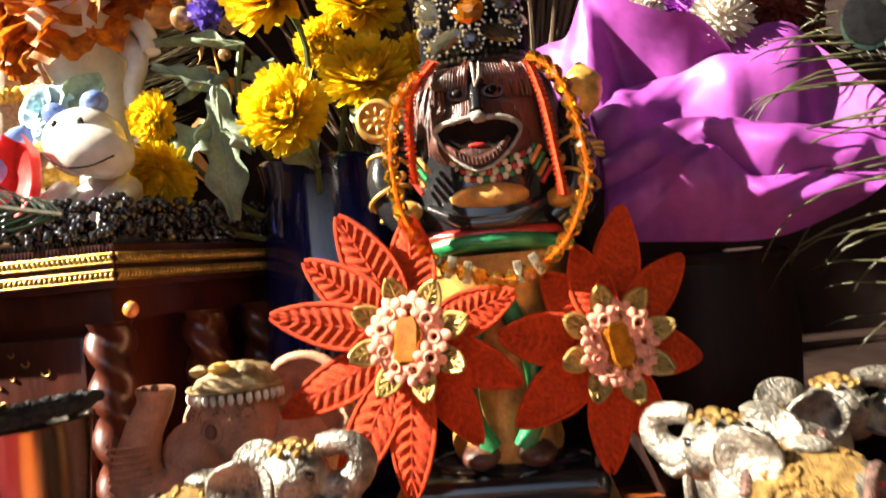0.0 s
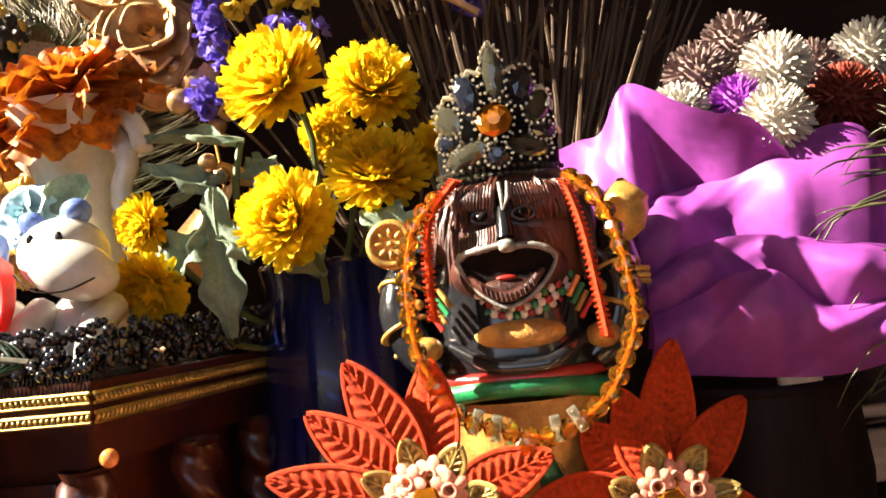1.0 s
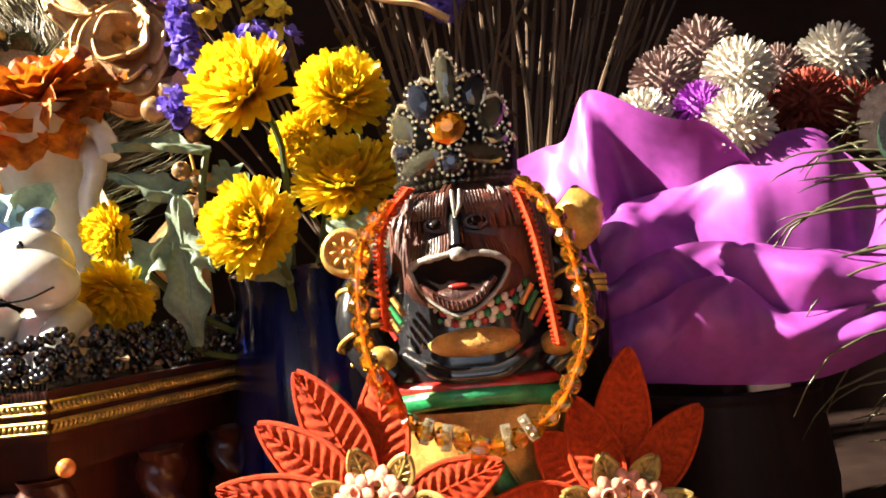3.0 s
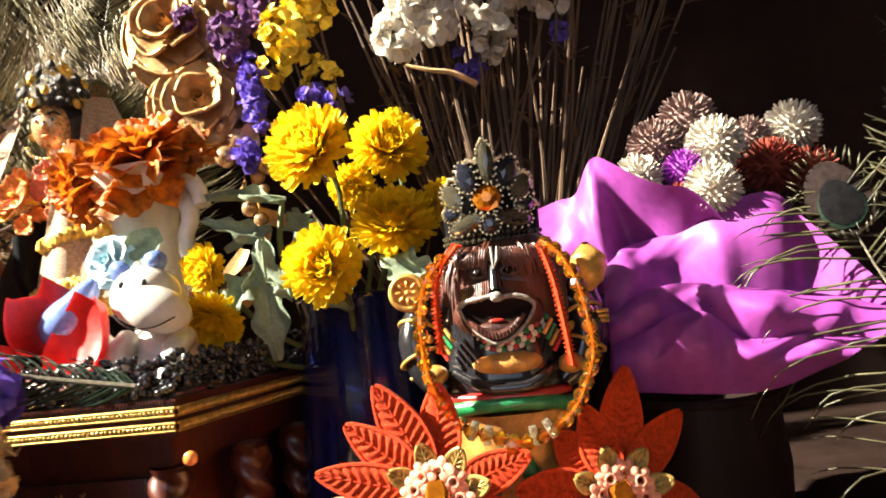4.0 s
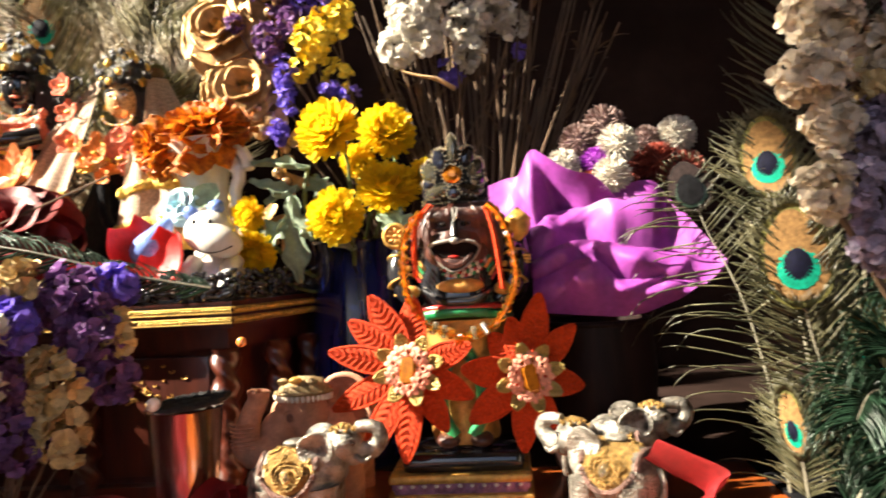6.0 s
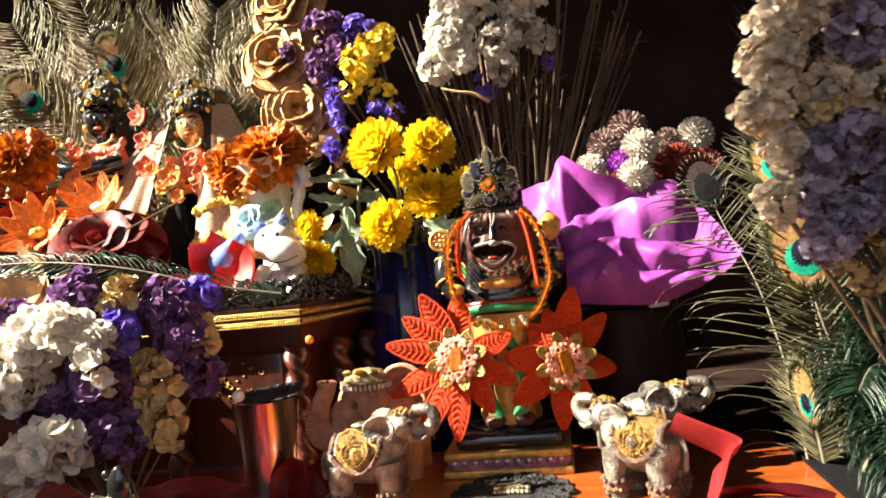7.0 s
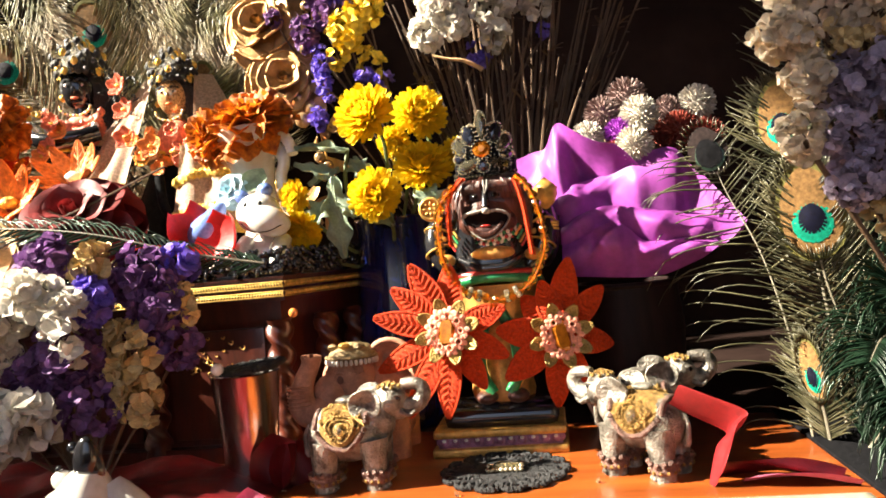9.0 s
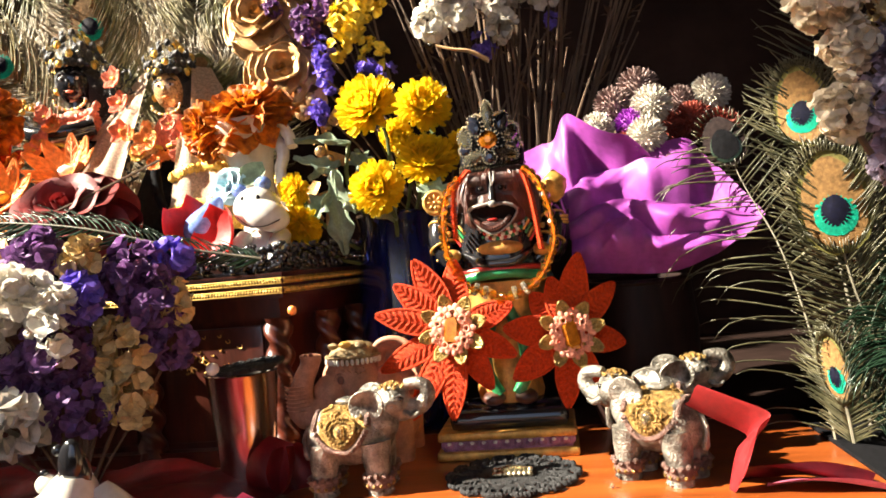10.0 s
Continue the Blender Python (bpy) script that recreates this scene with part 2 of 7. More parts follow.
# ---- geometry helpers ----
class Geo:
    """Collects vertices and faces; one Geo becomes one mesh."""

    def __init__(self):
        self.v, self.f, self.m = [], [], []

    def add(self, verts, faces, mi=0, M=None):
        o = len(self.v)
        self.v += [tuple(M @ Vector(p)) if M else tuple(p) for p in verts]
        self.f += [tuple(i + o for i in q) for q in faces]
        self.m += [mi] * len(faces)
        return self

    def grid(self, fn, nu, nv, cu=False, cv=False, mi=0, M=None):
        vs = [fn(i / (nu if cu else nu - 1), j / (nv if cv else nv - 1)) for i in range(nu) for j in range(nv)]
        fs = []
        for i in range(nu if cu else nu - 1):
            for j in range(nv if cv else nv - 1):
                a, b = i * nv + j, i * nv + (j + 1) % nv
                c, d = ((i + 1) % nu) * nv + (j + 1) % nv, ((i + 1) % nu) * nv + j
                fs.append((a, d, c, b))
        return self.add(vs, fs, mi, M)

    def ball(self, c, r, mi=0, nu=16, nv=10, rot=(0, 0, 0), wob=0.0, M=None):
        r = (r, r, r) if isinstance(r, (int, float)) else r
        R = Euler([radians(a) for a in rot]).to_matrix()
        c = Vector(c)

        def fn(u, v):
            a, b = 2 * math.pi * u, math.pi * (0.003 + 0.994 * v)
            k = 1 + (wob * noise.noise(Vector((math.cos(a) * 2 + c.x * 90, math.sin(a) * 2 + c.z * 90, 4 * v))) if wob else 0)
            return c + R @ Vector((k * r[0] * math.cos(a) * math.sin(b), k * r[1] * math.sin(a) * math.sin(b), -k * r[2] * math.cos(b)))
        return self.grid(fn, nu, nv, cu=True, mi=mi, M=M)

    def tube(self, pts, rad, n=8, mi=0, M=None, flat=1.0, up=None):
        pts = [Vector(p) for p in pts]
        rs = rad if isinstance(rad, (list, tuple)) else [rad] * len(pts)
        vs, fs = [], []
        side = None
        for i, p in enumerate(pts):
            d = (pts[min(i + 1, len(pts) - 1)] - pts[max(i - 1, 0)]).normalized()
            if side is None:
                ref = Vector(up) if up else (Vector((0, 0, 1)) if abs(d.z) < 0.9 else Vector((1, 0, 0)))
                side = d.cross(ref).normalized()
            side = (side - d * side.dot(d)).normalized()
            o = side.cross(d)
            vs += [p + rs[i] * (side * math.cos(2 * math.pi * k / n) + flat * o * math.sin(2 * math.pi * k / n)) for k in range(n)]
        for i in range(len(pts) - 1):
            fs += [(i * n + k, i * n + (k + 1) % n, (i + 1) * n + (k + 1) % n, (i + 1) * n + k) for k in range(n)]
        e = (len(pts) - 1) * n
        fs += [tuple(range(n))[::-1], tuple(range(e, e + n))]
        return self.add(vs, fs, mi, M)

    def lathe(self, prof, n=24, mi=0, c=(0, 0, 0), sx=1.0, sy=1.0, M=None, ripple=None):
        ms = mi if isinstance(mi, (list, tuple)) else [mi] * (len(prof) - 1)
        for (r0, z0), (r1, z1), k in zip(prof, prof[1:], ms):
            def fn(u, v):
                a = 2 * math.pi * u
                r, z = r0 + (r1 - r0) * v, z0 + (z1 - z0) * v
                q = 1 + (ripple(a, z) if ripple else 0)
                return (c[0] + sx * r * q * math.cos(a), c[1] + sy * r * q * math.sin(a), c[2] + z)
            self.grid(fn, n, 2, cu=True, mi=k, M=M)
        return self

    def box(self, c, s, bev=0.001, mi=0, rot=(0, 0, 0), M=None):
        b = bmesh.new()
        bmesh.ops.create_cube(b, size=1)
        bmesh.ops.scale(b, vec=s, verts=b.verts)
        if bev:
            bmesh.ops.bevel(b, geom=b.edges[:], offset=bev, segments=2, affect="EDGES", profile=0.6)
        R = pose(*c, *rot)
        b.verts.index_update()
        vs = [R @ v.co for v in b.verts]
        fs = [tuple(v.index for v in f.verts) for f in b.faces]
        b.free()
        return self.add(vs, fs, mi, M)

    def mesh(self, name, mats, sharp=50):
        me = bpy.data.meshes.new(name)
        me.from_pydata(self.v, [], self.f)
        for m in (mats if isinstance(mats, (list, tuple)) else [mats]):
            me.materials.append(m)
        me.polygons.foreach_set("material_index", self.m)
        b = bmesh.new()
        b.from_mesh(me)
        bmesh.ops.remove_doubles(b, verts=b.verts, dist=1e-6)
        b.to_mesh(me)
        b.free()
        me.polygons.foreach_set("use_smooth", [True] * len(me.polygons))
        if sharp < 180:
            me.set_sharp_from_angle(angle=radians(sharp))
        return me


def part(name, g, mats, parent=None, label="", sharp=50, at=None):
    """One Geo (or mesh) as one object, under a thing or a part."""
    me = g.mesh(name, mats, sharp) if isinstance(g, Geo) else g
    ob = new(name, me)
    if at is not None:
        ob.matrix_basis = at
    if parent:
        ob.parent = parent
    if label:
        tagged(ob, label)
    if name in FINE:
        tagged(ob, kind="stuff")
    return ob


FINE = {"setting", "ruffle", "left_vane", "right_vane", "eye_fringe", "bead_cluster", "bead_strand", "white_cluster", "purple_cluster", "violet_cluster", "cream_cluster", "yellow_cluster",
        "lilac_cluster", "aged_cream_cluster", "claw_ring", "embroidered_cord", "pearl_rim", "gold_scrollwork"}


def thing(name, label, category, group="", at=None):
    ob = new(name)
    ob.empty_display_size = 0.01
    if at is not None:
        ob.matrix_basis = at
    return tagged(ob, label, category, group)


def single(name, g, mats, label, category, group="", kind="", sharp=50):
    return tagged(part(name, g, mats, sharp=sharp), label, category, group, kind)


def aim(at, direction, spin=0.0, size=1.0):
    """Pose whose z axis points along direction."""
    q = Vector(direction).to_track_quat("Z", "Y").to_matrix().to_4x4()
    return Matrix.Translation(at) @ q @ Matrix.Rotation(spin, 4, "Z") @ Matrix.Scale(size, 4)


def bezier(ps, n):
    """Smooth path through the points."""
    ps = [Vector(p) for p in ps]
    out = []
    for i in range(n):
        u = i / (n - 1) * (len(ps) - 1)
        k = min(int(u), len(ps) - 2)
        f = u - k
        a, b, c, d = ps[max(k - 1, 0)], ps[k], ps[k + 1], ps[min(k + 2, len(ps) - 1)]
        out.append(0.5 * (2 * b + (c - a) * f + (2 * a - 5 * b + 4 * c - d) * f * f + (3 * b - a - 3 * c + d) * f ** 3))
    return out


R = random.Random(7)


# ---- the room and the table ----
def slab(name, c, s, m, label, cat, bev=0.0):
    return single(name, Geo().box(c, s, bev), m, label, cat, kind="structure")


slab("floor", (0, -0.6, -0.80), (4.2, 4.4, 0.08), M_floor, "dark wooden floor of the room", "floor")
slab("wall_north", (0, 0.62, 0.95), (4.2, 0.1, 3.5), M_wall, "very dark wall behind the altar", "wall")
slab("wall_east", (2.1, -1.1, 0.95), (0.1, 3.3, 3.5), M_room, "plain plaster wall of the room", "wall")
slab("ceiling", (0, -1.1, 2.74), (4.2, 3.7, 0.08), M_room, "plain plaster ceiling of the room", "ceiling")
# Edges of an opening in the unseen west wall, placed to bound the sunlit area.
SILL, HEAD, JAMB_S, JAMB_N = 1.45, 2.02, -0.775, 0.0
wall_w, wall_s = Geo(), Geo()
for y0, y1, z0, z1 in ((-2.8, JAMB_S, -0.8, 2.7), (JAMB_N, 0.6, -0.8, 2.7), (JAMB_S, JAMB_N, -0.8, SILL), (JAMB_S, JAMB_N, HEAD, 2.7)):
    wall_w.box((-2.1, (y0 + y1) / 2, (z0 + z1) / 2), (0.1, y1 - y0, z1 - z0), 0)
# Unseen wall behind the viewer; its opening is added to let in soft fill.
for x0, x1, z0, z1 in ((-2.05, -1.2, -0.8, 2.7), (1.2, 2.05, -0.8, 2.7), (-1.2, 1.2, -0.8, 0.1), (-1.2, 1.2, 2.2, 2.7)):
    wall_s.box(((x0 + x1) / 2, -2.75, (z0 + z1) / 2), (x1 - x0, 0.1, z1 - z0), 0)
single("wall_west", wall_w, M_room, "unseen plaster wall with a high narrow opening that shapes the sunlight", "wall", kind="structure")
single("wall_south", wall_s, M_room, "unseen plaster wall with a wide opening added for fill light", "wall", kind="structure")
table = thing("altar_table", "glossy orange-brown varnished wooden altar table", "table")
part("tabletop", Geo().box((-0.15, -0.0125, -0.0125), (1.3, 0.195, 0.025), 0.004), M_wood_table, table)
part("front_step", Geo().box((-0.15, -0.2320, -0.0165), (1.3, 0.2400, 0.019), 0.003), M_wood_table, table)
part("edge_bead", Geo().tube([(-0.80, -0.1115, -0.0060), (0.50, -0.1115, -0.0060)], 0.0022, 8), M_wood_table, table)
leg = Geo().box((0, 0, -0.3925), (0.05, 0.05, 0.735), 0.004).mesh("leg", [M_wood_table])
for x, y in ((-0.75, -0.32), (0.45, -0.32), (-0.75, 0.52), (0.45, 0.52)):
    part("leg", leg, None, table, at=Matrix.Translation((x, y, 0)))
part("back_board", Geo().box((-0.15, 0.328, -0.0125), (1.3, 0.482, 0.025), 0.003), M_wall, table, "near-black back half of the top")


# ---- the statue with its crown, beads and brooches ----
def build_statue():
    g = Geo()
    # slots: 0 brown, 1 black, 2 gold, 3 cream, 4 red, 5 green, 6 ochre, 7 mauve, 8 pale blue
    cx, cy = 0.004, 0.031
    g.box((0.0, 0.030, 0.003), (0.094, 0.064, 0.006), 0.0018, 2)
    g.box((0.0, 0.030, 0.009), (0.086, 0.056, 0.008), 0.0008, 7)
    for i in range(11):
        x = -0.0385 + 0.0077 * i
        g.ball((x, 0.0018, 0.0098), (0.0034, 0.002, 0.0032), 7, 10, 7)
        g.ball((x, 0.0005, 0.0112), (0.0016, 0.001, 0.0012), 3, 8, 6)
    for i in range(7):
        for s in (-0.0432, 0.0432):
            g.ball((s, 0.006 + 0.008 * i, 0.0098), (0.002, 0.0034, 0.0032), 7, 10, 7)
    g.box((0.0, 0.030, 0.0155), (0.092, 0.062, 0.0055), 0.0018, 2)
    g.box((0.002, 0.031, 0.0245), (0.080, 0.054, 0.014), 0.006, 1)
    g.ball((0.004, 0.031, 0.030), (0.034, 0.022, 0.007), 1, 20, 10)
    # skirt and legs
    prof = [(0.021, 0.034), (0.0225, 0.040), (0.021, 0.052), (0.023, 0.066), (0.026, 0.082), (0.029, 0.098), (0.031, 0.112)]
    g.lathe(prof, 32, [6, 6, 6, 6, 6, 6], (cx, cy, 0), 1.0, 0.85, ripple=lambda a, z: 0.05 * math.sin(9 * a + 60 * z))
    for s in (-1, 1):
        path = bezier([(cx + s * 0.004, cy - 0.024, 0.098), (cx + s * 0.012, cy - 0.023, 0.078), (cx + s * 0.013, cy - 0.021, 0.056), (cx + s * 0.006, cy - 0.021, 0.041)], 14)
        g.tube(path, 0.0042, 8, 5)
        g.tube([p + Vector((s * 0.004, 0.0015, 0)) for p in path], 0.0018, 6, 2)
        g.ball((cx + s * 0.011, cy - 0.018, 0.038), (0.008, 0.011, 0.005), 0, 12, 8)
    # belt, belly, bib
    g.lathe([(0.031, 0.110), (0.0325, 0.1165)], 32, 6, (cx, cy, 0), 1, 0.86)
    g.tube([(cx + 0.0325 * math.cos(a), cy + 0.0285 * math.sin(a), 0.1195 - 0.0025 * math.cos(2 * a)) for a in [2 * math.pi * i / 40 for i in range(41)]], 0.0036, 8, 5)
    g.tube([(cx + 0.0320 * math.cos(a), cy + 0.0285 * math.sin(a), 0.1245) for a in [2 * math.pi * i / 40 for i in range(41)]], 0.0024, 8, 4)
    g.lathe([(0.031, 0.124), (0.0335, 0.128), (0.0335, 0.133), (0.0315, 0.139), (0.031, 0.150), (0.029, 0.165)], 32, 1, (cx, cy, 0), 1, 0.86)
    g.ball((cx + 0.0020, cy - 0.0205, 0.1385), (0.0165, 0.0110, 0.0064), 6, 18, 10)
    g.tube(bezier([(-0.017, 0.010, 0.136), (-0.004, 0.0015, 0.1295), (0.006, 0.0005, 0.1285), (0.017, 0.0015, 0.1295), (0.028, 0.010, 0.136)], 16), 0.0026, 8, 1)
    # beaded collar
    for k, zz in enumerate((0.1452, 0.1478, 0.1504)):
        n = 17
        for i in range(n):
            u = i / (n - 1) * 2 - 1
            x = cx + 0.002 + 0.0195 * u + (0.0012 if k == 1 else 0)
            z = zz + 0.0065 * u * u
            y = 0.0035 + 0.011 * u * u - 0.001 * k
            g.ball((x, y, z), 0.0016, (5, 3, 4, 3)[(i + 2 * k) % 4], 6, 5)
    # arms
    for s in (-1, 1):
        x0 = cx + s * 0.036
        g.tube(bezier([(cx + s * 0.024, cy, 0.166), (x0, cy - 0.004, 0.160), (x0 + s * 0.003, cy - 0.010, 0.148), (x0 - s * 0.002, cy - 0.014, 0.136), (x0 - s * 0.010, cy - 0.016, 0.128)], 16),
               [0.009, 0.0095, 0.0095, 0.009, 0.009, 0.009, 0.0085, 0.0085, 0.008, 0.008, 0.0075, 0.0075, 0.007, 0.007, 0.0065, 0.006], 12, 1)
        arm = bezier([(cx + s * 0.024, cy, 0.166), (x0, cy - 0.004, 0.160), (x0 + s * 0.003, cy - 0.010, 0.148), (x0 - s * 0.002, cy - 0.014, 0.136), (x0 - s * 0.010, cy - 0.016, 0.128)], 16)
        for k in (5, 9):
            ring = aim(arm[k], arm[k + 1] - arm[k])
            g.tube([ring @ Vector((0.0090 * math.cos(a), 0.0090 * math.sin(a), 0)) for a in [2 * math.pi * i / 18 for i in range(19)]], 0.0009, 6, 2)
        g.ball((x0 - s * 0.006, cy - 0.022, 0.136), (0.006, 0.006, 0.0045), 2, 12, 8)
        for i in range(5):
            g.ball((x0 + s * R.uniform(-0.004, 0.007), cy - 0.0135, 0.1335 + 0.006 * i), (0.0028, 0.002, 0.0022), 2 if i % 2 else 1, 8, 6)
        # raised back arms
        g.tube(bezier([(cx + s * 0.024, cy + 0.004, 0.160), (cx + s * 0.034, cy - 0.004, 0.164), (cx + s * 0.038, cy - 0.012, 0.170)], 8), 0.0055, 10, 1)
    # carved disc and conch
    D = aim((-0.035, 0.012, 0.1735), (0.05, -1, 0.05))
    g.lathe([(0.0, 0.0022), (0.0060, 0.0022), (0.0066, 0.0032), (0.0080, 0.0032), (0.0088, 0.0018), (0.0088, -0.002), (0.0, -0.002)], 26, 2, M=D)
    for i in range(8):
        a = i * math.pi / 4
        g.ball((0.0040 * math.cos(a), 0.0040 * math.sin(a), 0.0022), (0.0021, 0.0010, 0.0010), 2, 8, 6, rot=(0, 0, math.degrees(a)), M=D)
    g.ball((0, 0, 0.0024), 0.0013, 2, 8, 6, M=D)
    g.lathe([(0.001, -0.010), (0.006, -0.006), (0.0085, 0.0), (0.0078, 0.003), (0.0085, 0.0045), (0.0065, 0.007), (0.0045, 0.009), (0.001, 0.012)], 18, 2, (0.046, 0.014, 0.176), ripple=lambda a, z: 0.06 * math.sin(4 * a + 500 * z))
    # head: maned dome under a coat of fine strands
    hc = Vector((cx + 0.004, cy + 0.001, 0.172))
    rh = random.Random(11)

    def head(u, v):
        a, b = 2 * math.pi * u, math.pi * (0.01 + 0.98 * v)
        k = 1 + 0.010 * math.sin(64 * a + 3 * math.sin(7 * b)) * math.sin(b) ** 2
        front = max(0, -math.sin(a)) * math.sin(b)
        q = 1 - 0.12 * front ** 3
        return hc + Vector((0.0305 * k * math.cos(a) * math.sin(b) ** 0.8, 0.030 * k * q * math.sin(a) * math.sin(b) ** 0.8, -0.0285 * math.cos(b)))
    g.grid(head, 150, 18, cu=True, mi=0)
    for s in (-1, 1):
        for i in range(46):
            t = rh.uniform(0.12, 1.15)
            x0, y0 = hc.x + s * 0.029 * math.sin(t), hc.y - 0.0285 * math.cos(t)
            z0, z1 = rh.uniform(0.182, 0.193), rh.uniform(0.148, 0.172)
            if t < 0.75:
                z1 = max(z1, 0.176)
            k0 = 0.82
            g.tube(bezier([(hc.x + (x0 - hc.x) * k0, hc.y + (y0 - hc.y) * k0, z0), (x0 + s * 0.0010, y0 - 0.0010, (z0 + z1) / 2 + 0.003), (x0 + s * rh.uniform(0, 0.003), y0 - 0.0006, z1)], 6),
                   [0.0004, 0.0008, 0.0009, 0.0008, 0.0006, 0.0003], 5, 0)
    # muzzle, brows, nose
    fx = cx + 0.001
    g.ball((fx, 0.0115, 0.1605), (0.0205, 0.0105, 0.0135), 0, 22, 14)
    g.ball((fx, 0.0075, 0.1690), (0.0160, 0.0085, 0.0060), 0, 18, 10)
    for s in (-1, 1):
        g.ball((fx + s * 0.0090, 0.0065, 0.1850), (0.0085, 0.0050, 0.0042), 0, 14, 8, rot=(0, s * 10, 0))
        for i in range(12):
            x = fx + s * (0.0028 + 0.0011 * i)
            g.tube([(x, 0.0016 + 0.0004 * i, 0.1890), (x + s * 0.0006, 0.0000 + 0.0003 * i, 0.1850), (x + s * 0.0014, 0.0014 + 0.0003 * i, 0.1812)], [0.0004, 0.0007, 0.0003], 5, 0)
        g.ball((fx + s * 0.0068, 0.0050, 0.1788), (0.0034, 0.003, 0.0020), 1, 12, 8)
        g.ball((fx + s * 0.0068, 0.0022, 0.1790), (0.0017, 0.0012, 0.0014), 11, 10, 7)
        g.tube([(fx + s * (0.0068 + 0.0038 * math.cos(q)), 0.0040, 0.1788 + 0.0022 * math.sin(q)) for q in [2 * math.pi * k / 14 for k in range(15)]], 0.0007, 5, 0)
        for i in range(13):
            x = fx + s * (0.0026 + 0.0011 * i)
            g.tube([(x * 0.9, 0.0005 + 0.0003 * i, 0.1752 - 0.0002 * i), (x, -0.0016 + 0.0004 * i, 0.1715 - 0.0003 * i), (x + s * 0.0012, -0.0021 + 0.0004 * i, 0.1672 - 0.0003 * i)], [0.0004, 0.0007, 0.0005], 5, 0)
        g.tube([(fx + s * 0.0014 + 0.001, 0.0012, 0.1895), (fx + s * 0.0010 + 0.001, -0.0006, 0.1840), (fx, -0.0012, 0.1800)], [0.0007, 0.0008, 0.0004], 6, 9)
    g.tube([(fx, 0.004, 0.184), (fx, 0.0005, 0.178), (fx, -0.0022, 0.1705)], [0.0018, 0.0024, 0.0030], 8, 1)
    g.ball((fx, -0.0040, 0.1680), (0.0030, 0.002, 0.0022), 9, 10, 7, wob=0.3)
    # open mouth: dark hollow, tongue, bearded lower lip, greyed white outline
    lip = [(-0.0120, 0.1645), (-0.0085, 0.1668), (-0.0030, 0.1676), (0.0030, 0.1684), (0.0065, 0.1676), (0.0115, 0.1678), (0.0172, 0.1664), (0.0207, 0.1628), (0.0170, 0.1562), (0.0105, 0.1506), (0.0036, 0.1482), (-0.0020, 0.1508), (-0.0085, 0.1575), (-0.0120, 0.1645)]
    pts = bezier([(x, -0.0024 + 9 * (x - 0.005) ** 2, z) for x, z in lip], 60)
    mc = Vector((0.0046, -0.0010, 0.1600))
    g.grid(lambda u, v: pts[min(59, round(u * 59))].lerp(mc, v) + Vector((0, 0.0012 * math.sin(math.pi * v * 0.5), 0)), 60, 5, mi=11)
    g.ball((0.0040, -0.0016, 0.1578), (0.0036, 0.0014, 0.0009), 12, 14, 8)
    g.ball((0.0040, 0.0000, 0.1540), (0.0112, 0.0030, 0.0036), 0, 20, 10)
    low = bezier([(-0.0085, -0.0012, 0.1592), (-0.0025, -0.0024, 0.1538), (0.0040, -0.0030, 0.1516), (0.0105, -0.0024, 0.1540), (0.0160, -0.0010, 0.1596)], 18)
    g.tube(low, [0.0010 + 0.0011 * math.sin(math.pi * i / 17) for i in range(18)], 8, 0)
    for i in range(3, 15):
        g.tube([low[i] + Vector((0, -0.0018, 0.001)), low[i] + Vector((0.0003, -0.0019, -0.0014))], 0.0004, 4, 0)
    g.tube(pts, [(0.0012 if p.z > 0.163 else 0.0007) * rh.uniform(0.75, 1.25) for p in pts], 8, 9)
    # shoulders and back arms, black with gold cuffs
    g.ball((0.0405, 0.034, 0.152), (0.0138, 0.013, 0.027), 1, 20, 14)
    g.ball((-0.0300, 0.034, 0.148), (0.0100, 0.012, 0.022), 1, 18, 12)
    for x, z in ((0.0500, 0.1520), (-0.0345, 0.1465), (-0.0345, 0.1340)):
        for k in range(3):
            g.tube([(x - 0.004, 0.0200, z + 0.0022 * k), (x, 0.0180, z + 0.0022 * k + 0.0004), (x + 0.003, 0.0210, z + 0.0022 * k)], 0.0011, 6, 2)
    for s in (-1, 1):
        for k in range(4):
            g.tube([(cx + s * (0.0235 + 0.0012 * k), 0.0060 + 0.0008 * k, 0.1560 - 0.0026 * k), (cx + s * (0.0195 + 0.0012 * k), 0.0035 + 0.0008 * k, 0.1500 - 0.0026 * k)], 0.0010, 6, (2, 5, 2, 4)[k])
    return single("statue", g, [M_face, M_black, M_gold, M_cream, M_red, M_green, M_ochre, M_mauve, M_paleblue, mat("greyed_white_paint", (0.26, 0.24, 0.21), 0.5, var=0.35, scale=300, bump=0.5), M_wall, mat("dark_mouth", (0.008, 0.004, 0.003), 0.8, var=0.4, scale=200, spec=0.1), M_red],
                  "painted brown, black and gold deity statue on a lotus pedestal", "statue", sharp=70)


build_statue()


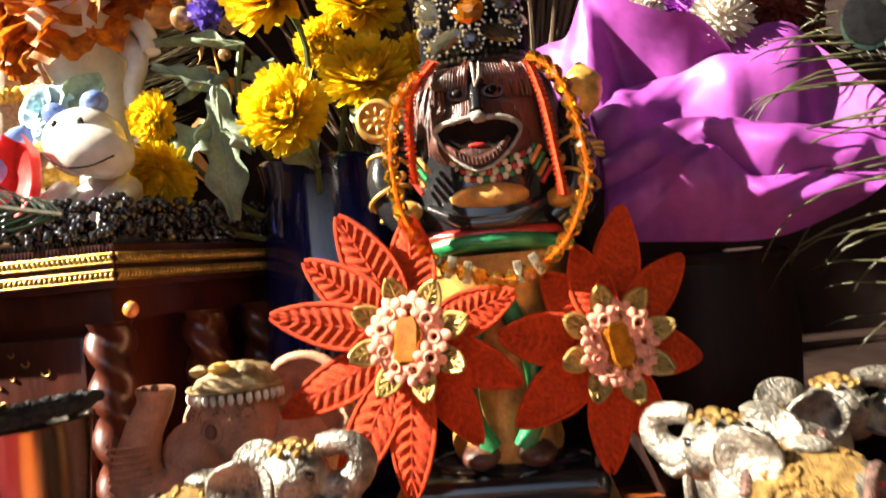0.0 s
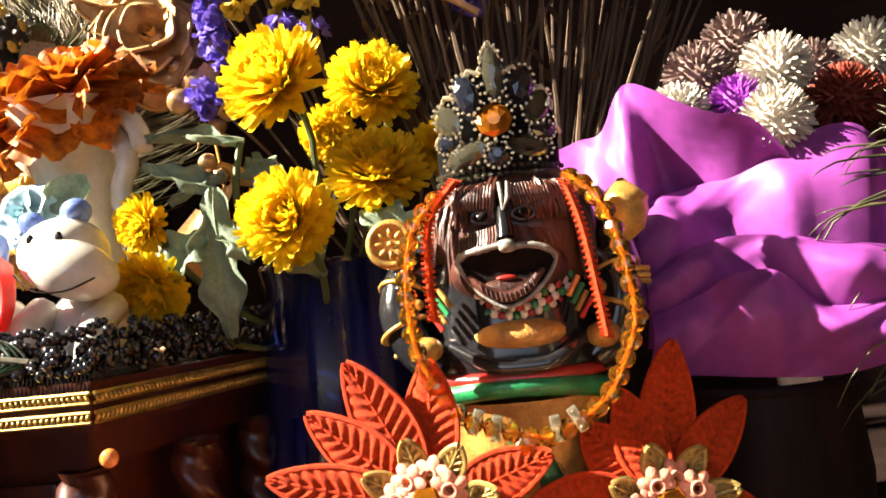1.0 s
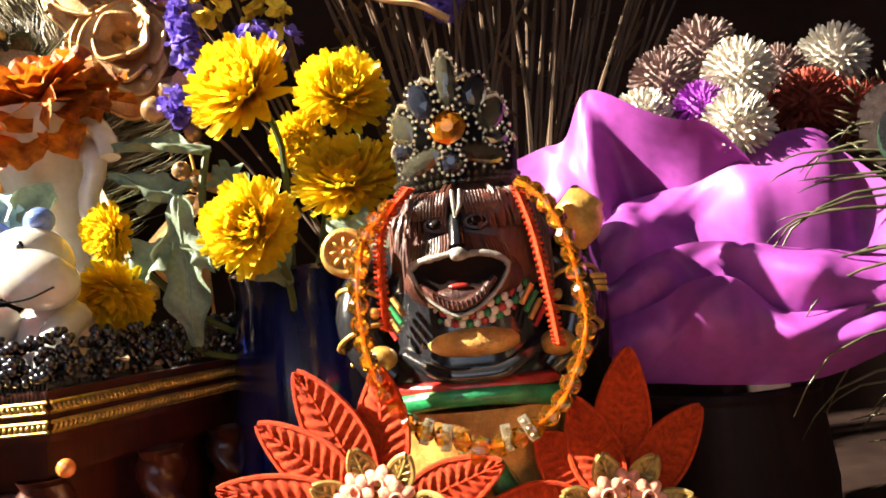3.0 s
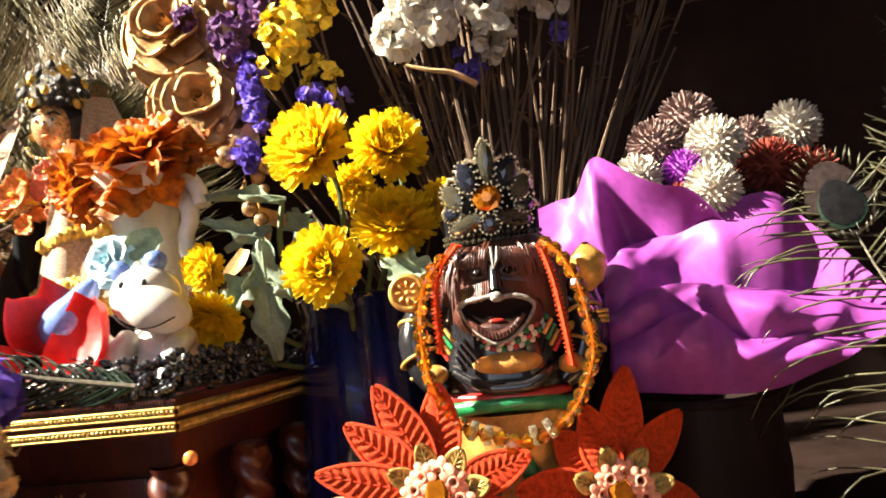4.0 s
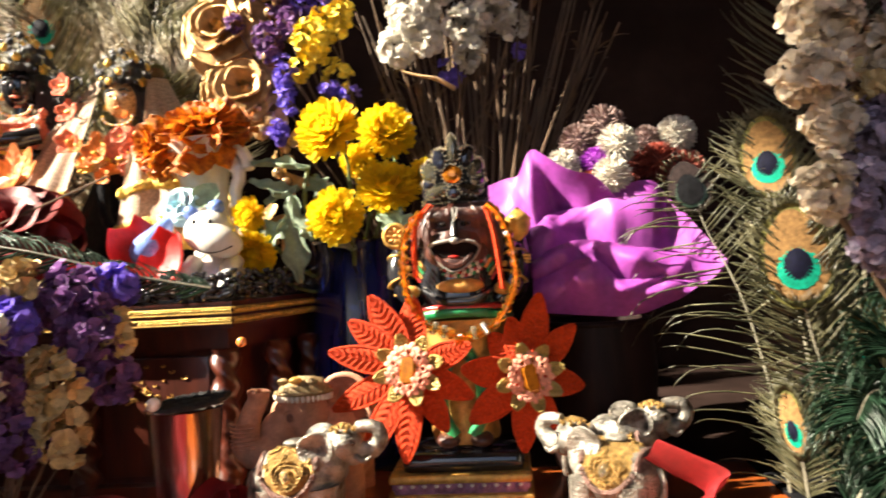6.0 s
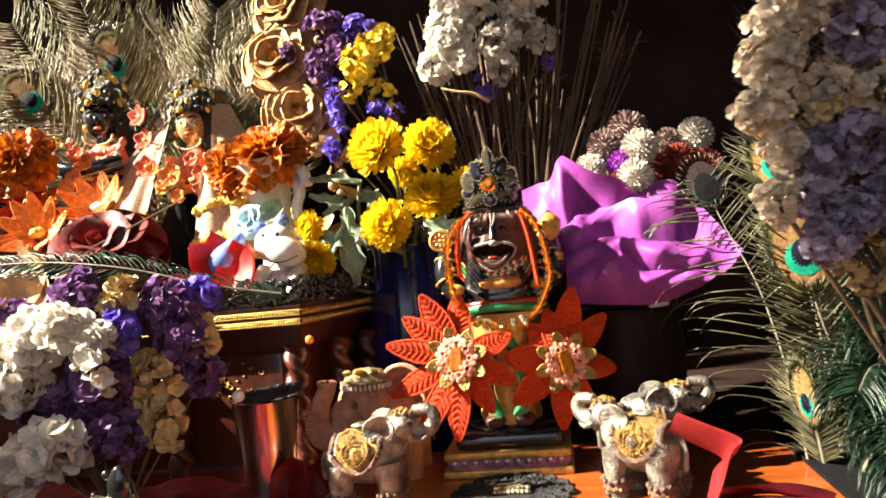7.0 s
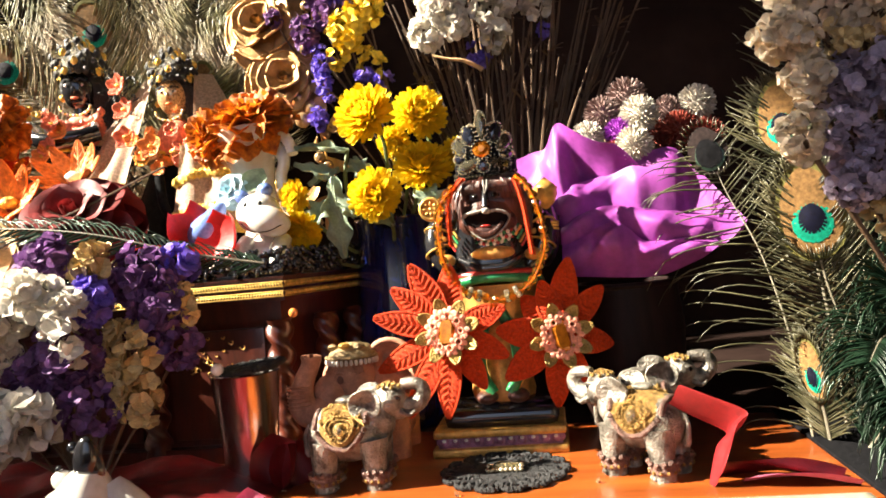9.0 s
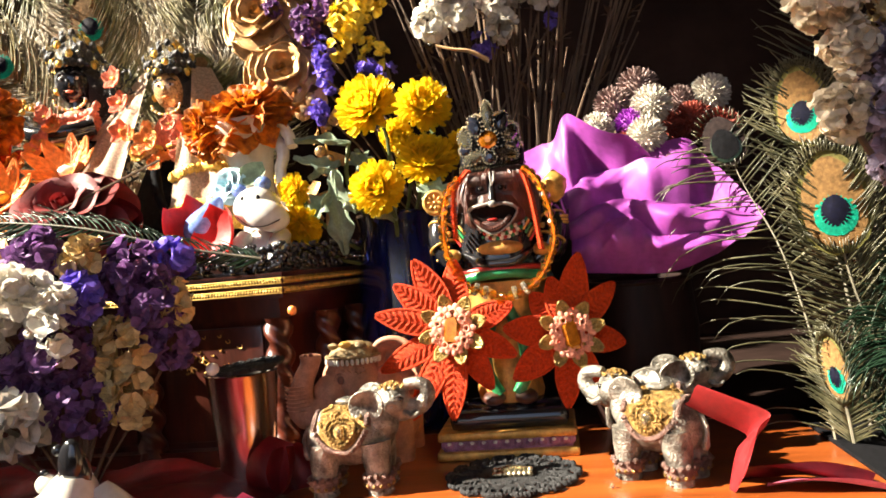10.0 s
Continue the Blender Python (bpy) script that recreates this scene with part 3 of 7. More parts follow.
def gem_mesh(g, rx, ry, h, n=12, mi=0, M=None):
    """Faceted stone: table, crown and girdle."""
    rings = [(0.0, h), (0.36, 0.96 * h), (0.74, 0.66 * h), (1.0, 0.22 * h), (1.0, 0.0)]
    vs, fs = [(0, 0, h)], []
    for k, z in rings[1:]:
        vs += [(rx * k * math.cos(2 * math.pi * (i + (0.5 if k == 0.74 else 0)) / n), ry * k * math.sin(2 * math.pi * (i + (0.5 if k == 0.74 else 0)) / n), z) for i in range(n)]
    fs += [(0, 1 + i, 1 + (i + 1) % n) for i in range(n)]
    for r in range(3):
        fs += [(1 + r * n + i, 1 + (r + 1) * n + i, 1 + (r + 1) * n + (i + 1) % n, 1 + r * n + (i + 1) % n) for i in range(n)]
    return g.add(vs, fs, mi, M)


def build_crown():
    cr = thing("crown", "small black crown set with clear, smoky and amber rhinestones", "crown")
    cx, cy = 0.0052, 0.031
    band = Geo()
    band.lathe([(0.0215, 0.1915), (0.0222, 0.1935), (0.0225, 0.206), (0.0215, 0.2065), (0.0200, 0.205), (0.0200, 0.1915), (0.0215, 0.1915)], 36, 0, (cx, cy, 0), 1, 0.95)

    outline = ((0.0, 0.0425), (0.10, 0.0385), (0.16, 0.0315), (0.30, 0.0335), (0.42, 0.0305), (0.50, 0.0250), (0.72, 0.0265), (0.86, 0.0220), (0.93, 0.0130), (1.01, 0.0110))

    def plate(u, v):
        a = (u - 0.5) * 2.0
        for (a0, h0), (a1, h1) in zip(outline, outline[1:]):
            if abs(a) <= a1:
                top = h0 + (h1 - h0) * (abs(a) - a0) / (a1 - a0)
                break
        r = 0.0226 + 0.003 * v
        return (cx + 0.0006 + r * math.sin(a), cy - r * 0.97 * math.cos(a), 0.196 + v * top)
    band.grid(plate, 61, 8)
    part("band", band, M_blackcloth, cr)

    def on_plate(dx, z, out=0.0012):
        a = math.asin(max(-0.99, min(0.99, dx / 0.0245)))
        r = 0.0226 + 0.004 * min(1, max(0, (z - 0.196) / 0.034)) + out
        return Vector((cx + r * math.sin(a), cy - r * 0.97 * math.cos(a), z)), Vector((math.sin(a), -math.cos(a), 0.12))
    stones = [(0.0, 0.2115, 0.0058, 0.0056, 0, "amber"), (0.0010, 0.2275, 0.0031, 0.0088, 0, "clear"), (-0.0078, 0.2215, 0.0040, 0.0066, 22, "dark"),
              (0.0092, 0.2225, 0.0040, 0.0068, -22, "dark"), (-0.0152, 0.2140, 0.0042, 0.0070, 48, "clear"), (0.0142, 0.2160, 0.0042, 0.0070, -44, "clear"),
              (-0.0160, 0.2066, 0.0030, 0.0050, 84, "dark"), (0.0158, 0.2078, 0.0030, 0.0050, -84, "dark"), (-0.0105, 0.2012, 0.0038, 0.0078, 105, "clear"),
              (0.0112, 0.2022, 0.0038, 0.0078, -98, "clear"), (0.0002, 0.1998, 0.0037, 0.0037, 0, "dark")]
    for dx, z, rx, rz, tilt, kind in stones:
        p, n = on_plate(dx, z)
        X = Vector((0, 0, 1)).cross(n).normalized()
        Zd = n.normalized()
        Y = Zd.cross(X)
        Mx = Matrix((X, Y, Zd)).transposed().to_4x4()
        Mx = Matrix.Translation(p) @ Mx @ Matrix.Rotation(radians(tilt), 4, "Z")
        st = part("gem", gem_mesh(Geo(), rx * 1.12, rz * 1.1, 0.0026, 8, M=Mx), {"amber": M_amberfoil, "clear": M_clear, "dark": M_smoke}[kind], cr, kind.replace("dark", "smoky") + " faceted stone", sharp=12)
        ring = Geo()
        for i in range(16):
            a = 2 * math.pi * i / 16
            ring.ball(Mx @ Vector(((1.12 * rx + 0.0006) * math.cos(a), (1.1 * rz + 0.0006) * math.sin(a), 0.0002)), 0.00075, 0, 6, 4)
        part("claw_ring", ring, M_silver, st)
    for row, (z, r) in enumerate(((0.1935, 0.00135), (0.1962, 0.0012))):
        stone = gem_mesh(Geo(), r, r, 0.0013, 6).mesh("rhinestone", [M_clear], 12)
        for i in range(23):
            a = -1.25 + 2.5 * i / 22
            part("rhinestone", stone, None, cr, at=aim((cx + 0.0232 * math.sin(a), cy - 0.0232 * 0.95 * math.cos(a), z), (math.sin(a), -math.cos(a), 0)))
    rim = Geo()
    for i in range(64):
        u = i / 63
        p = Vector(plate(u, 1.0))
        rim.ball(p + Vector((0, -0.0006, 0)), 0.0011, 0, 6, 5)
    part("pearl_rim", rim, M_silver, cr)


build_crown()


def build_garland():
    ga = thing("bead_garland", "amber faceted glass bead garland hung over the statue", "garland")
    path = [(-0.013, 0.190), (-0.0243, 0.178), (-0.0283, 0.1633), (-0.0286, 0.1483), (-0.0267, 0.1351), (-0.0213, 0.1235), (-0.0148, 0.1146), (-0.0042, 0.1101),
            (0.0083, 0.1063), (0.0194, 0.109), (0.0312, 0.117), (0.0377, 0.1273), (0.0429, 0.1413), (0.0419, 0.156), (0.0391, 0.171), (0.0332, 0.1838), (0.0249, 0.1913)]
    pts = bezier([(x, -0.0050 + (0.010 if z > 0.186 else 0.003 if z > 0.172 else 0.0), z) for x, z in path], 500)
    bead = Geo().ball((0, 0, 0), (0.0036, 0.0036, 0.0032), 0, 9, 6)
    big, small = bead.mesh("bead", [M_amber], 10), Geo().ball((0, 0, 0), 0.0009, 0, 8, 6).mesh("gold_bead", [M_gold])
    acc, last, k = 0, pts[0], 0
    for p in pts:
        acc += (p - last).length
        last = p
        if acc > 0.0058:
            acc = 0
            part("bead", big, None, ga, at=Matrix.Translation(p) @ Euler((R.uniform(0, 3), R.uniform(0, 3), R.uniform(0, 3))).to_matrix().to_4x4())
            part("gold_bead", small, None, ga, at=Matrix.Translation(p + Vector((0.0012, 0.0008, -0.0022))))
            k += 1
    part("thread", Geo().tube(pts[::10], 0.0005, 5), M_orangefl, ga)
    spacer = Geo().box((0, 0, 0), (0.0034, 0.0022, 0.0085), 0.0006)
    for i in range(3):
        gem_mesh(spacer, 0.0012, 0.0012, 0.0012, 6, 1, M=aim((0, -0.0012, -0.0027 + 0.0027 * i), (0, -1, 0)))
    sp = spacer.mesh("rhinestone_spacer", [M_silver, M_clear], 15)
    for x, z, r in ((-0.0105, 0.1130, 22), (-0.0043, 0.1105, 10), (0.0146, 0.1090, -6), (0.0215, 0.1115, -28)):
        part("rhinestone_spacer", sp, None, ga, at=pose(x, -0.0062, z, 0, r, 0))
    part("pendant", gem_mesh(Geo(), 0.0050, 0.0055, 0.003, 10, M=aim((0.0052, -0.0062, 0.1035), (0, -1, 0))), M_amber, ga, "large amber glass pendant", sharp=12)
    # orange cords over the mane
    for pth in ([(-0.010, 0.004, 0.192), (-0.0195, 0.002, 0.180), (-0.0215, 0.001, 0.164), (-0.021, 0.0, 0.146)], [(0.026, 0.004, 0.188), (0.0300, 0.001, 0.172), (0.0325, 0.0, 0.152), (0.034, -0.001, 0.136)]):
        c = bezier(pth, 16)
        tie = Geo().tube(c, 0.0021, 8, flat=0.6)
        for i, p in enumerate(bezier(pth, 30)):
            tie.tube([p + Vector((-0.0022, -0.0010, 0.0007)), p + Vector((0.0022, -0.0010, -0.0007))], 0.0005, 4)
        part("embroidered_cord", tie, M_embroid, ga)


build_garland()


def leaf_pad(L, W, th=0.0011, ribs=11, curl=0.0):
    """Padded embroidered petal along +y, face towards +z, with cord rim and stitched ribs."""
    g = Geo()

    def half(y):
        return W * math.sin(math.pi * min(1, max(0, y)) ** 0.85) ** 0.75 + 0.0004

    def top(u, v):
        x = (2 * u - 1)
        w = half(v)
        puff = th * (1 - x * x) ** 0.5 if abs(x) < 1 else 0
        groove = 0.00075 * math.sin(2 * math.pi * (ribs * v - 1.3 * abs(x))) * (1 - x * x)
        return (x * w, v * L, puff * (1 - 0.45 * math.exp(-(x * 5) ** 2)) + groove + curl * L * v * v)
    g.grid(top, 11, 8 * ribs)
    g.grid(lambda u, v: ((1 - 2 * u) * half(v), v * L, -0.0006 + curl * L * v * v), 3, 16)
    for s in (-1, 1):
        g.tube([(s * half(i / 30), L * i / 30, curl * L * (i / 30) ** 2 + 0.0002) for i in range(31)], 0.0009, 6)
    g.tube([(0, L * i / 12, curl * L * (i / 12) ** 2 + 0.0007) for i in range(12)], 0.0006, 5)
    return g


def brooch(name_label, c, tips, wid, face, gem_tilt):
    br = thing("flower_brooch", name_label, "brooch", "orange brooches on the statue")
    c = Vector(c)
    f = Vector(face).normalized()
    for i, (x, z, dy) in enumerate(tips):
        d = Vector((x, c.y + dy, z)) - c
        L = d.length
        d.normalize()
        X = d.cross(f).normalized()
        Z = X.cross(d)
        Mx = Matrix((X, d, Z)).transposed().to_4x4()
        part("petal", leaf_pad(L * 0.86, wid * (0.9 + 0.2 * R.random()), curl=R.uniform(-0.05, 0.10)), M_embroid, br,
             at=Matrix.Translation(c + d * L * 0.14 + f * (0.0012 * (i % 3))) @ Mx)
    F = aim(c, f)
    leafm = leaf_pad(0.0125, 0.0036, 0.0008, 5, 0.2).mesh("gold_leaf", [M_goldlame])
    for i in range(8):
        a = 2 * math.pi * i / 8 + 0.25
        part("gold_leaf", leafm, None, br, at=F @ Matrix.Rotation(a, 4, "Z") @ pose(0, 0.0105, 0.0055, 8))
    fl = Geo()
    for k in range(6):
        a = 2 * math.pi * k / 6
        fl.ball((0.0036 * math.cos(a), 0.0036 * math.sin(a), 0.0006), (0.0028, 0.0022, 0.0011), 0, 8, 6, rot=(0, 0, math.degrees(a)))
    fl.tube([(0.0020 * math.cos(a), 0.0020 * math.sin(a), 0.0016) for a in [2 * math.pi * i / 12 for i in range(13)]], 0.0006, 5)
    flm = fl.mesh("lace_flower", [M_pinklace])
    for i in range(9):
        a = 2 * math.pi * i / 9
        part("lace_flower", flm, None, br, at=F @ pose(0.0098 * math.cos(a), 0.0110 * math.sin(a), 0.0088 + R.uniform(-0.001, 0.001), R.uniform(-15, 15), R.uniform(-15, 15), R.uniform(0, 60)))
    gm = Geo()
    w, h, t = 0.0058, 0.0108, 0.0042
    lay = [(1.0, 1.0, 0.0), (1.0, 1.0, 0.0016), (0.62, 0.72, t)]
    vs = []
    for a, b, z in lay:
        ch = 0.35
        vs += [(a * w * sx, b * h * sy, z) for sx, sy in ((1, 1 - ch), (1 - ch, 1), (-1 + ch, 1), (-1, 1 - ch), (-1, -1 + ch), (-1 + ch, -1), (1 - ch, -1), (1, -1 + ch))]
    fs = [(k * 8 + i, k * 8 + (i + 1) % 8, k * 8 + 8 + (i + 1) % 8, k * 8 + 8 + i) for k in range(2) for i in range(8)] + [tuple(range(16, 24)), tuple(range(8))[::-1]]
    part("gem", gm.add(vs, fs, 0, F @ Matrix.Rotation(radians(gem_tilt), 4, "Z") @ pose(0, 0, 0.0075)), M_amberfoil, br, "rectangular amber cut stone", sharp=10)
    fil = Geo().box((0, 0, 0.0070), (0.0135, 0.0235, 0.0018), 0.0006, M=F @ Matrix.Rotation(radians(gem_tilt), 4, "Z"))
    part("setting", fil, M_gold, br)
    part("backing", Geo().lathe([(0.0, -0.002), (0.013, -0.002), (0.013, 0.006), (0.0, 0.0065)], 20, 0, M=F), M_embroid, br)


F1 = (-0.0257, -0.010, 0.0885)
brooch("orange embroidered fabric flower brooch with an amber stone", F1,
       [(-0.0498, 0.1357, 0.004), (-0.0642, 0.1202, 0.003), (-0.0775, 0.1012, 0.002), (-0.0783, 0.0642, 0.0), (-0.0587, 0.0322, -0.003), (-0.0314, 0.0303, -0.004), (-0.0057, 0.047, 0.004), (0.0119, 0.0683, 0.006), (0.0121, 0.1012, 0.007), (-0.0243, 0.1341, 0.006)], 0.0082, (-0.12, -1, 0.10), -4)
F2 = (0.0465, 0.006, 0.0785)
brooch("orange embroidered fabric flower brooch, partly in shade", F2,
       [(0.0570, 0.1302, 0.016), (0.0790, 0.1085, 0.018), (0.0840, 0.0676, 0.020), (0.0640, 0.0338, 0.012), (0.0415, 0.0292, 0.006), (0.0081, 0.0511, -0.002), (0.0043, 0.0855, -0.004), (0.0239, 0.1064, 0.004), (0.0370, 0.1165, 0.008)], 0.0085, (0.22, -1, 0.06), 10)


# ---- flowers and leaves ----
def strap(g, L, W, M, mi=0, n=5, cup=0.25, bend=0.0, tipw=0.35, k=3):
    """One small petal along +y, its face to +z."""
    def fn(u, v):
        x = 2 * u - 1
        w = W * (0.35 + 0.65 * math.sin(math.pi * min(1, 0.15 + 0.62 * v))) * (1 if v < 0.8 else 1 - (1 - tipw) * ((v - 0.8) / 0.2) ** 2)
        return (x * w, L * v, cup * W * x * x + bend * L * v * v)
    return g.grid(fn, k, n, mi=mi, M=M)


def mum(name_label, at, direction, r, tilt_out=95):
    f = thing("chrysanthemum", name_label, "flower", "yellow chrysanthemums")
    g = Geo()
    A = aim(at, direction)
    layers = ((30, 1.00, tilt_out), (30, 1.00, tilt_out - 10), (30, 0.98, tilt_out - 21), (28, 0.95, tilt_out - 32), (26, 0.91, tilt_out - 43), (24, 0.86, tilt_out - 54), (20, 0.80, tilt_out - 65), (15, 0.74, tilt_out - 76), (9, 0.68, tilt_out - 87))
    for n, L, ang in layers:
        off = R.random()
        for i in range(n):
            a = 2 * math.pi * (i + off + R.uniform(-0.25, 0.25)) / n
            an = radians(90 - max(4, ang + R.uniform(-7, 7)))
            strap(g, r * L * R.uniform(0.84, 1.03), r * 0.125, A @ Matrix.Rotation(a, 4, "Z") @ pose(0, r * 0.06, 0, math.degrees(an)) @ pose(0, 0, 0, 0, R.uniform(-20, 20), 0), bend=0.24, cup=0.45, n=6, tipw=0.6)
    part("flower_head", g, M_yellow, f, sharp=180)
    part("calyx", Geo().ball(A @ Vector((0, 0, -r * 0.16)), r * 0.24, 0, 10, 8), M_stemgreen, f)
    return f


def stalk(parent, pts, rad, m=None, n=10):
    return part("stem", Geo().tube(bezier(pts, n), [rad * (1.15 - 0.3 * i / n) for i in range(n)], 7), m or M_stemgreen, parent)


VASE = Vector((-0.085, 0.125, 0.0))
for lab, p, d, r, tl in (
        ("large bright yellow chrysanthemum in full bloom", (-0.0935, 0.090, 0.2605), (-0.25, -0.85, 0.35), 0.0265, 95),
        ("bright yellow pompon chrysanthemum seen from the side", (-0.0560, 0.128, 0.2640), (0.25, -0.8, 0.35), 0.0240, 100),
        ("yellow chrysanthemum half in shade", (-0.0520, 0.098, 0.2140), (0.15, -0.7, 0.6), 0.0235, 105),
        ("round yellow chrysanthemum facing forward", (-0.0845, 0.060, 0.1920), (-0.05, -0.95, 0.15), 0.0215, 95),
        ("small yellow chrysanthemum beside the crown", (-0.0240, 0.110, 0.2240), (0.2, -0.9, 0.2), 0.0140, 90),
        ("small yellow chrysanthemum bud", (-0.0790, 0.125, 0.2420), (-0.1, -0.8, -0.2), 0.0150, 90),
        ("small yellow chrysanthemum drooping over the casket rim", (-0.1540, 0.072, 0.1990), (-0.35, -0.85, -0.1), 0.0140, 100),
        ("yellow chrysanthemum hanging downwards by the casket", (-0.1500, 0.066, 0.1710), (-0.1, -0.8, -0.5), 0.0170, 105)):
    fl = mum(lab, p, d, r, tl)
    P = Vector(p)
    back = P - Vector(d).normalized() * r * 0.35
    stalk(fl, [back, back + Vector((0.006, 0.012, -0.02)), (back + VASE) / 2 + Vector((0, 0.01, 0.05)), VASE + Vector((R.uniform(-0.015, 0.015), R.uniform(-0.012, 0.012), 0.155))], 0.0016)


def leaf(at, tip, W, up, lob=3, fold=0.35):
    """Lobed chrysanthemum leaf from at to tip."""
    at, tip = Vector(at), Vector(tip)
    d = tip - at
    L = d.length
    d.normalize()
    X = d.cross(Vector(up)).normalized()
    Z = X.cross(d)
    Mx = Matrix.Translation(at) @ Matrix((X, d, Z)).transposed().to_4x4()
    g = Geo()

    def fn(u, v):
        x = 2 * u - 1
        w = W * (math.sin(math.pi * (0.04 + 0.94 * v)) ** 0.7) * (1 + 0.28 * math.sin(2 * math.pi * lob * v + 0.6))
        return (x * w, L * v, fold * w * abs(x) - 0.12 * L * v * v + 0.002 * math.sin(9 * v + 4 * x))
    g.grid(fn, 9, 22, M=Mx)
    g.grid(lambda u, v: Vector(fn(1 - u, v)) - Vector((0, 0, 0.0005)), 9, 22, M=Mx)
    g.tube([Mx @ (Vector(fn(0.5, i / 8)) + Vector((0, 0, 0.0003))) for i in range(9)], 0.0006, 5)
    return g


FWD = Vector((0.001, -0.024, -0.004))
bush = thing("leaf_spray", "dull green lobed chrysanthemum leaves", "leaves")
for a, b, w, up in (((-0.122, 0.094, 0.215), (-0.118, 0.086, 0.150), 0.0125, (0.1, -1, 0.1)), ((-0.126, 0.092, 0.196), (-0.145, 0.085, 0.178), 0.0115, (-0.1, -1, 0.4)),
                    ((-0.120, 0.098, 0.212), (-0.152, 0.092, 0.232), 0.0080, (0, -0.7, 0.7)), ((-0.118, 0.100, 0.222), (-0.146, 0.098, 0.214), 0.0080, (0, -0.8, 0.6)),
                    ((-0.110, 0.104, 0.236), (-0.158, 0.100, 0.248), 0.0085, (0.1, -0.5, 0.9)), ((-0.100, 0.100, 0.205), (-0.078, 0.100, 0.172), 0.0130, (0.2, -1, 0)),
                    ((-0.115, 0.096, 0.200), (-0.106, 0.086, 0.182), 0.0090, (0.1, -1, 0.3)), ((-0.110, 0.11, 0.230), (-0.095, 0.10, 0.212), 0.0100, (0.1, -1, 0.3)),
                    ((-0.060, 0.112, 0.200), (-0.030, 0.10, 0.182), 0.0120, (0.1, -1, 0.3))):
    part("leaf", leaf(Vector(a) + FWD, Vector(b) + FWD, w * 0.82, up), M_leaf, bush, sharp=180)
stalk(bush, [(-0.100, 0.12, 0.16), (-0.113, 0.08, 0.198), (-0.110, 0.078, 0.232)], 0.0018)


def ruffle(at, direction, r, n_layers=7, label="", mats=None):
    f = thing("marigold", label, "flower", "rust marigolds")
    A = aim(at, direction)
    g = Geo()
    for k in range(n_layers):
        rr = r * (1 - 0.11 * k)
        ang = 96 - 15 * k
        n = 15 - k
        for i in range(n):
            a = 2 * math.pi * (i + R.random() * 0.6 + 0.5 * (k % 2)) / n
            Mx = A @ Matrix.Rotation(a, 4, "Z") @ pose(0, 0.05 * r, 0, 90 - ang + R.uniform(-9, 9)) @ pose(0, 0, 0, 0, R.uniform(-18, 18), 0)
            W, ph = rr * R.uniform(0.24, 0.33), R.uniform(0, 6)

            def fn(u, v):
                x = 2 * u - 1
                w = W * (0.2 + 0.8 * v ** 0.8)
                return (x * w, rr * v * (1 - 0.14 * x * x), 0.10 * rr * math.sin(3.2 * x + ph) * v * v - 0.10 * rr * v * v + 0.03 * rr * math.sin(9 * x + ph) * v ** 3)
            g.grid(fn, 9, 7, M=Mx)
    part("flower_head", g, M_marigold, f, sharp=180)
    part("calyx", Geo().ball(A @ Vector((0, 0, -0.2 * r)), (0.25 * r, 0.25 * r, 0.3 * r), 0, 10, 8), M_stemgreen, f)


ruffle((-0.197, 0.088, 0.268), (-0.10, -0.62, 0.78), 0.043, label="large rust-orange marigold laid on a white figurine")
ruffle((-0.432, 0.080, 0.287), (0.15, -0.95, 0.25), 0.034, label="rust-orange marigold with a yellow heart")
ruffle((-0.234, 0.084, 0.256), (-0.6, -0.75, -0.15), 0.026, 6, label="drooping dark rust marigold")


def cloth_rose(at, direction, r, label, m, name="fabric_rose", group="gold glitter roses", cat="fabric rose", rim=0.034):
    """Open rose: rings of broad cupped petals with rolled-back rims round a tight spiral heart."""
    f = thing(name, label, cat, group)
    A = aim(at, direction)
    for n, tilt, L, off, up in ((5, 74, 0.72, 0.26, -0.05), (5, 56, 0.64, 0.20, 0.04), (4, 38, 0.54, 0.14, 0.10), (3, 20, 0.44, 0.09, 0.14)):
        turn = R.uniform(0, 6.3)
        for i in range(n):
            Mx = A @ Matrix.Rotation(turn + 2 * math.pi * (i + R.uniform(-0.08, 0.08)) / n, 4, "Z") @ pose(0, off * r, up * r, 90 - tilt + R.uniform(-6, 6), R.uniform(-8, 8), 0)
            W, ph = r * L * R.uniform(0.66, 0.78), R.uniform(0, 6.3)

            def fn(u, v):
                x = 2 * u - 1
                w = W * (0.45 + 0.55 * math.sin(math.pi * min(1, 0.08 + 0.55 * v)))
                y = r * L * v * (1 - 0.22 * x * x * v)
                return (x * w, y, 0.42 * W * x * x - 0.30 * r * L * v ** 3 + 0.03 * r * math.sin(4 * x + ph) * v)
            g = Geo().grid(fn, 13, 9, M=Mx)
            g.grid(lambda u, v: Vector(fn(1 - u, v)) - Vector((0, 0, 0.012 * r)), 13, 9, M=Mx)
            if rim:
                g.tube([Mx @ Vector(fn(k / 15, 1.0)) for k in range(16)], rim * r, 6)
            part("petal", g, m, f, sharp=180)
    heart = Geo()
    heart.grid(lambda u, v: A @ Vector(((0.03 + 0.11 * u) * r * math.cos(11 * u), (0.03 + 0.11 * u) * r * math.sin(11 * u), r * (0.12 + 0.34 * v))), 40, 3)
    part("heart", heart, m, f, sharp=180)
    part("backing", Geo().ball(A @ Vector((0, 0, -0.06 * r)), (0.42 * r, 0.42 * r, 0.20 * r), 0, 16, 8), m, f)


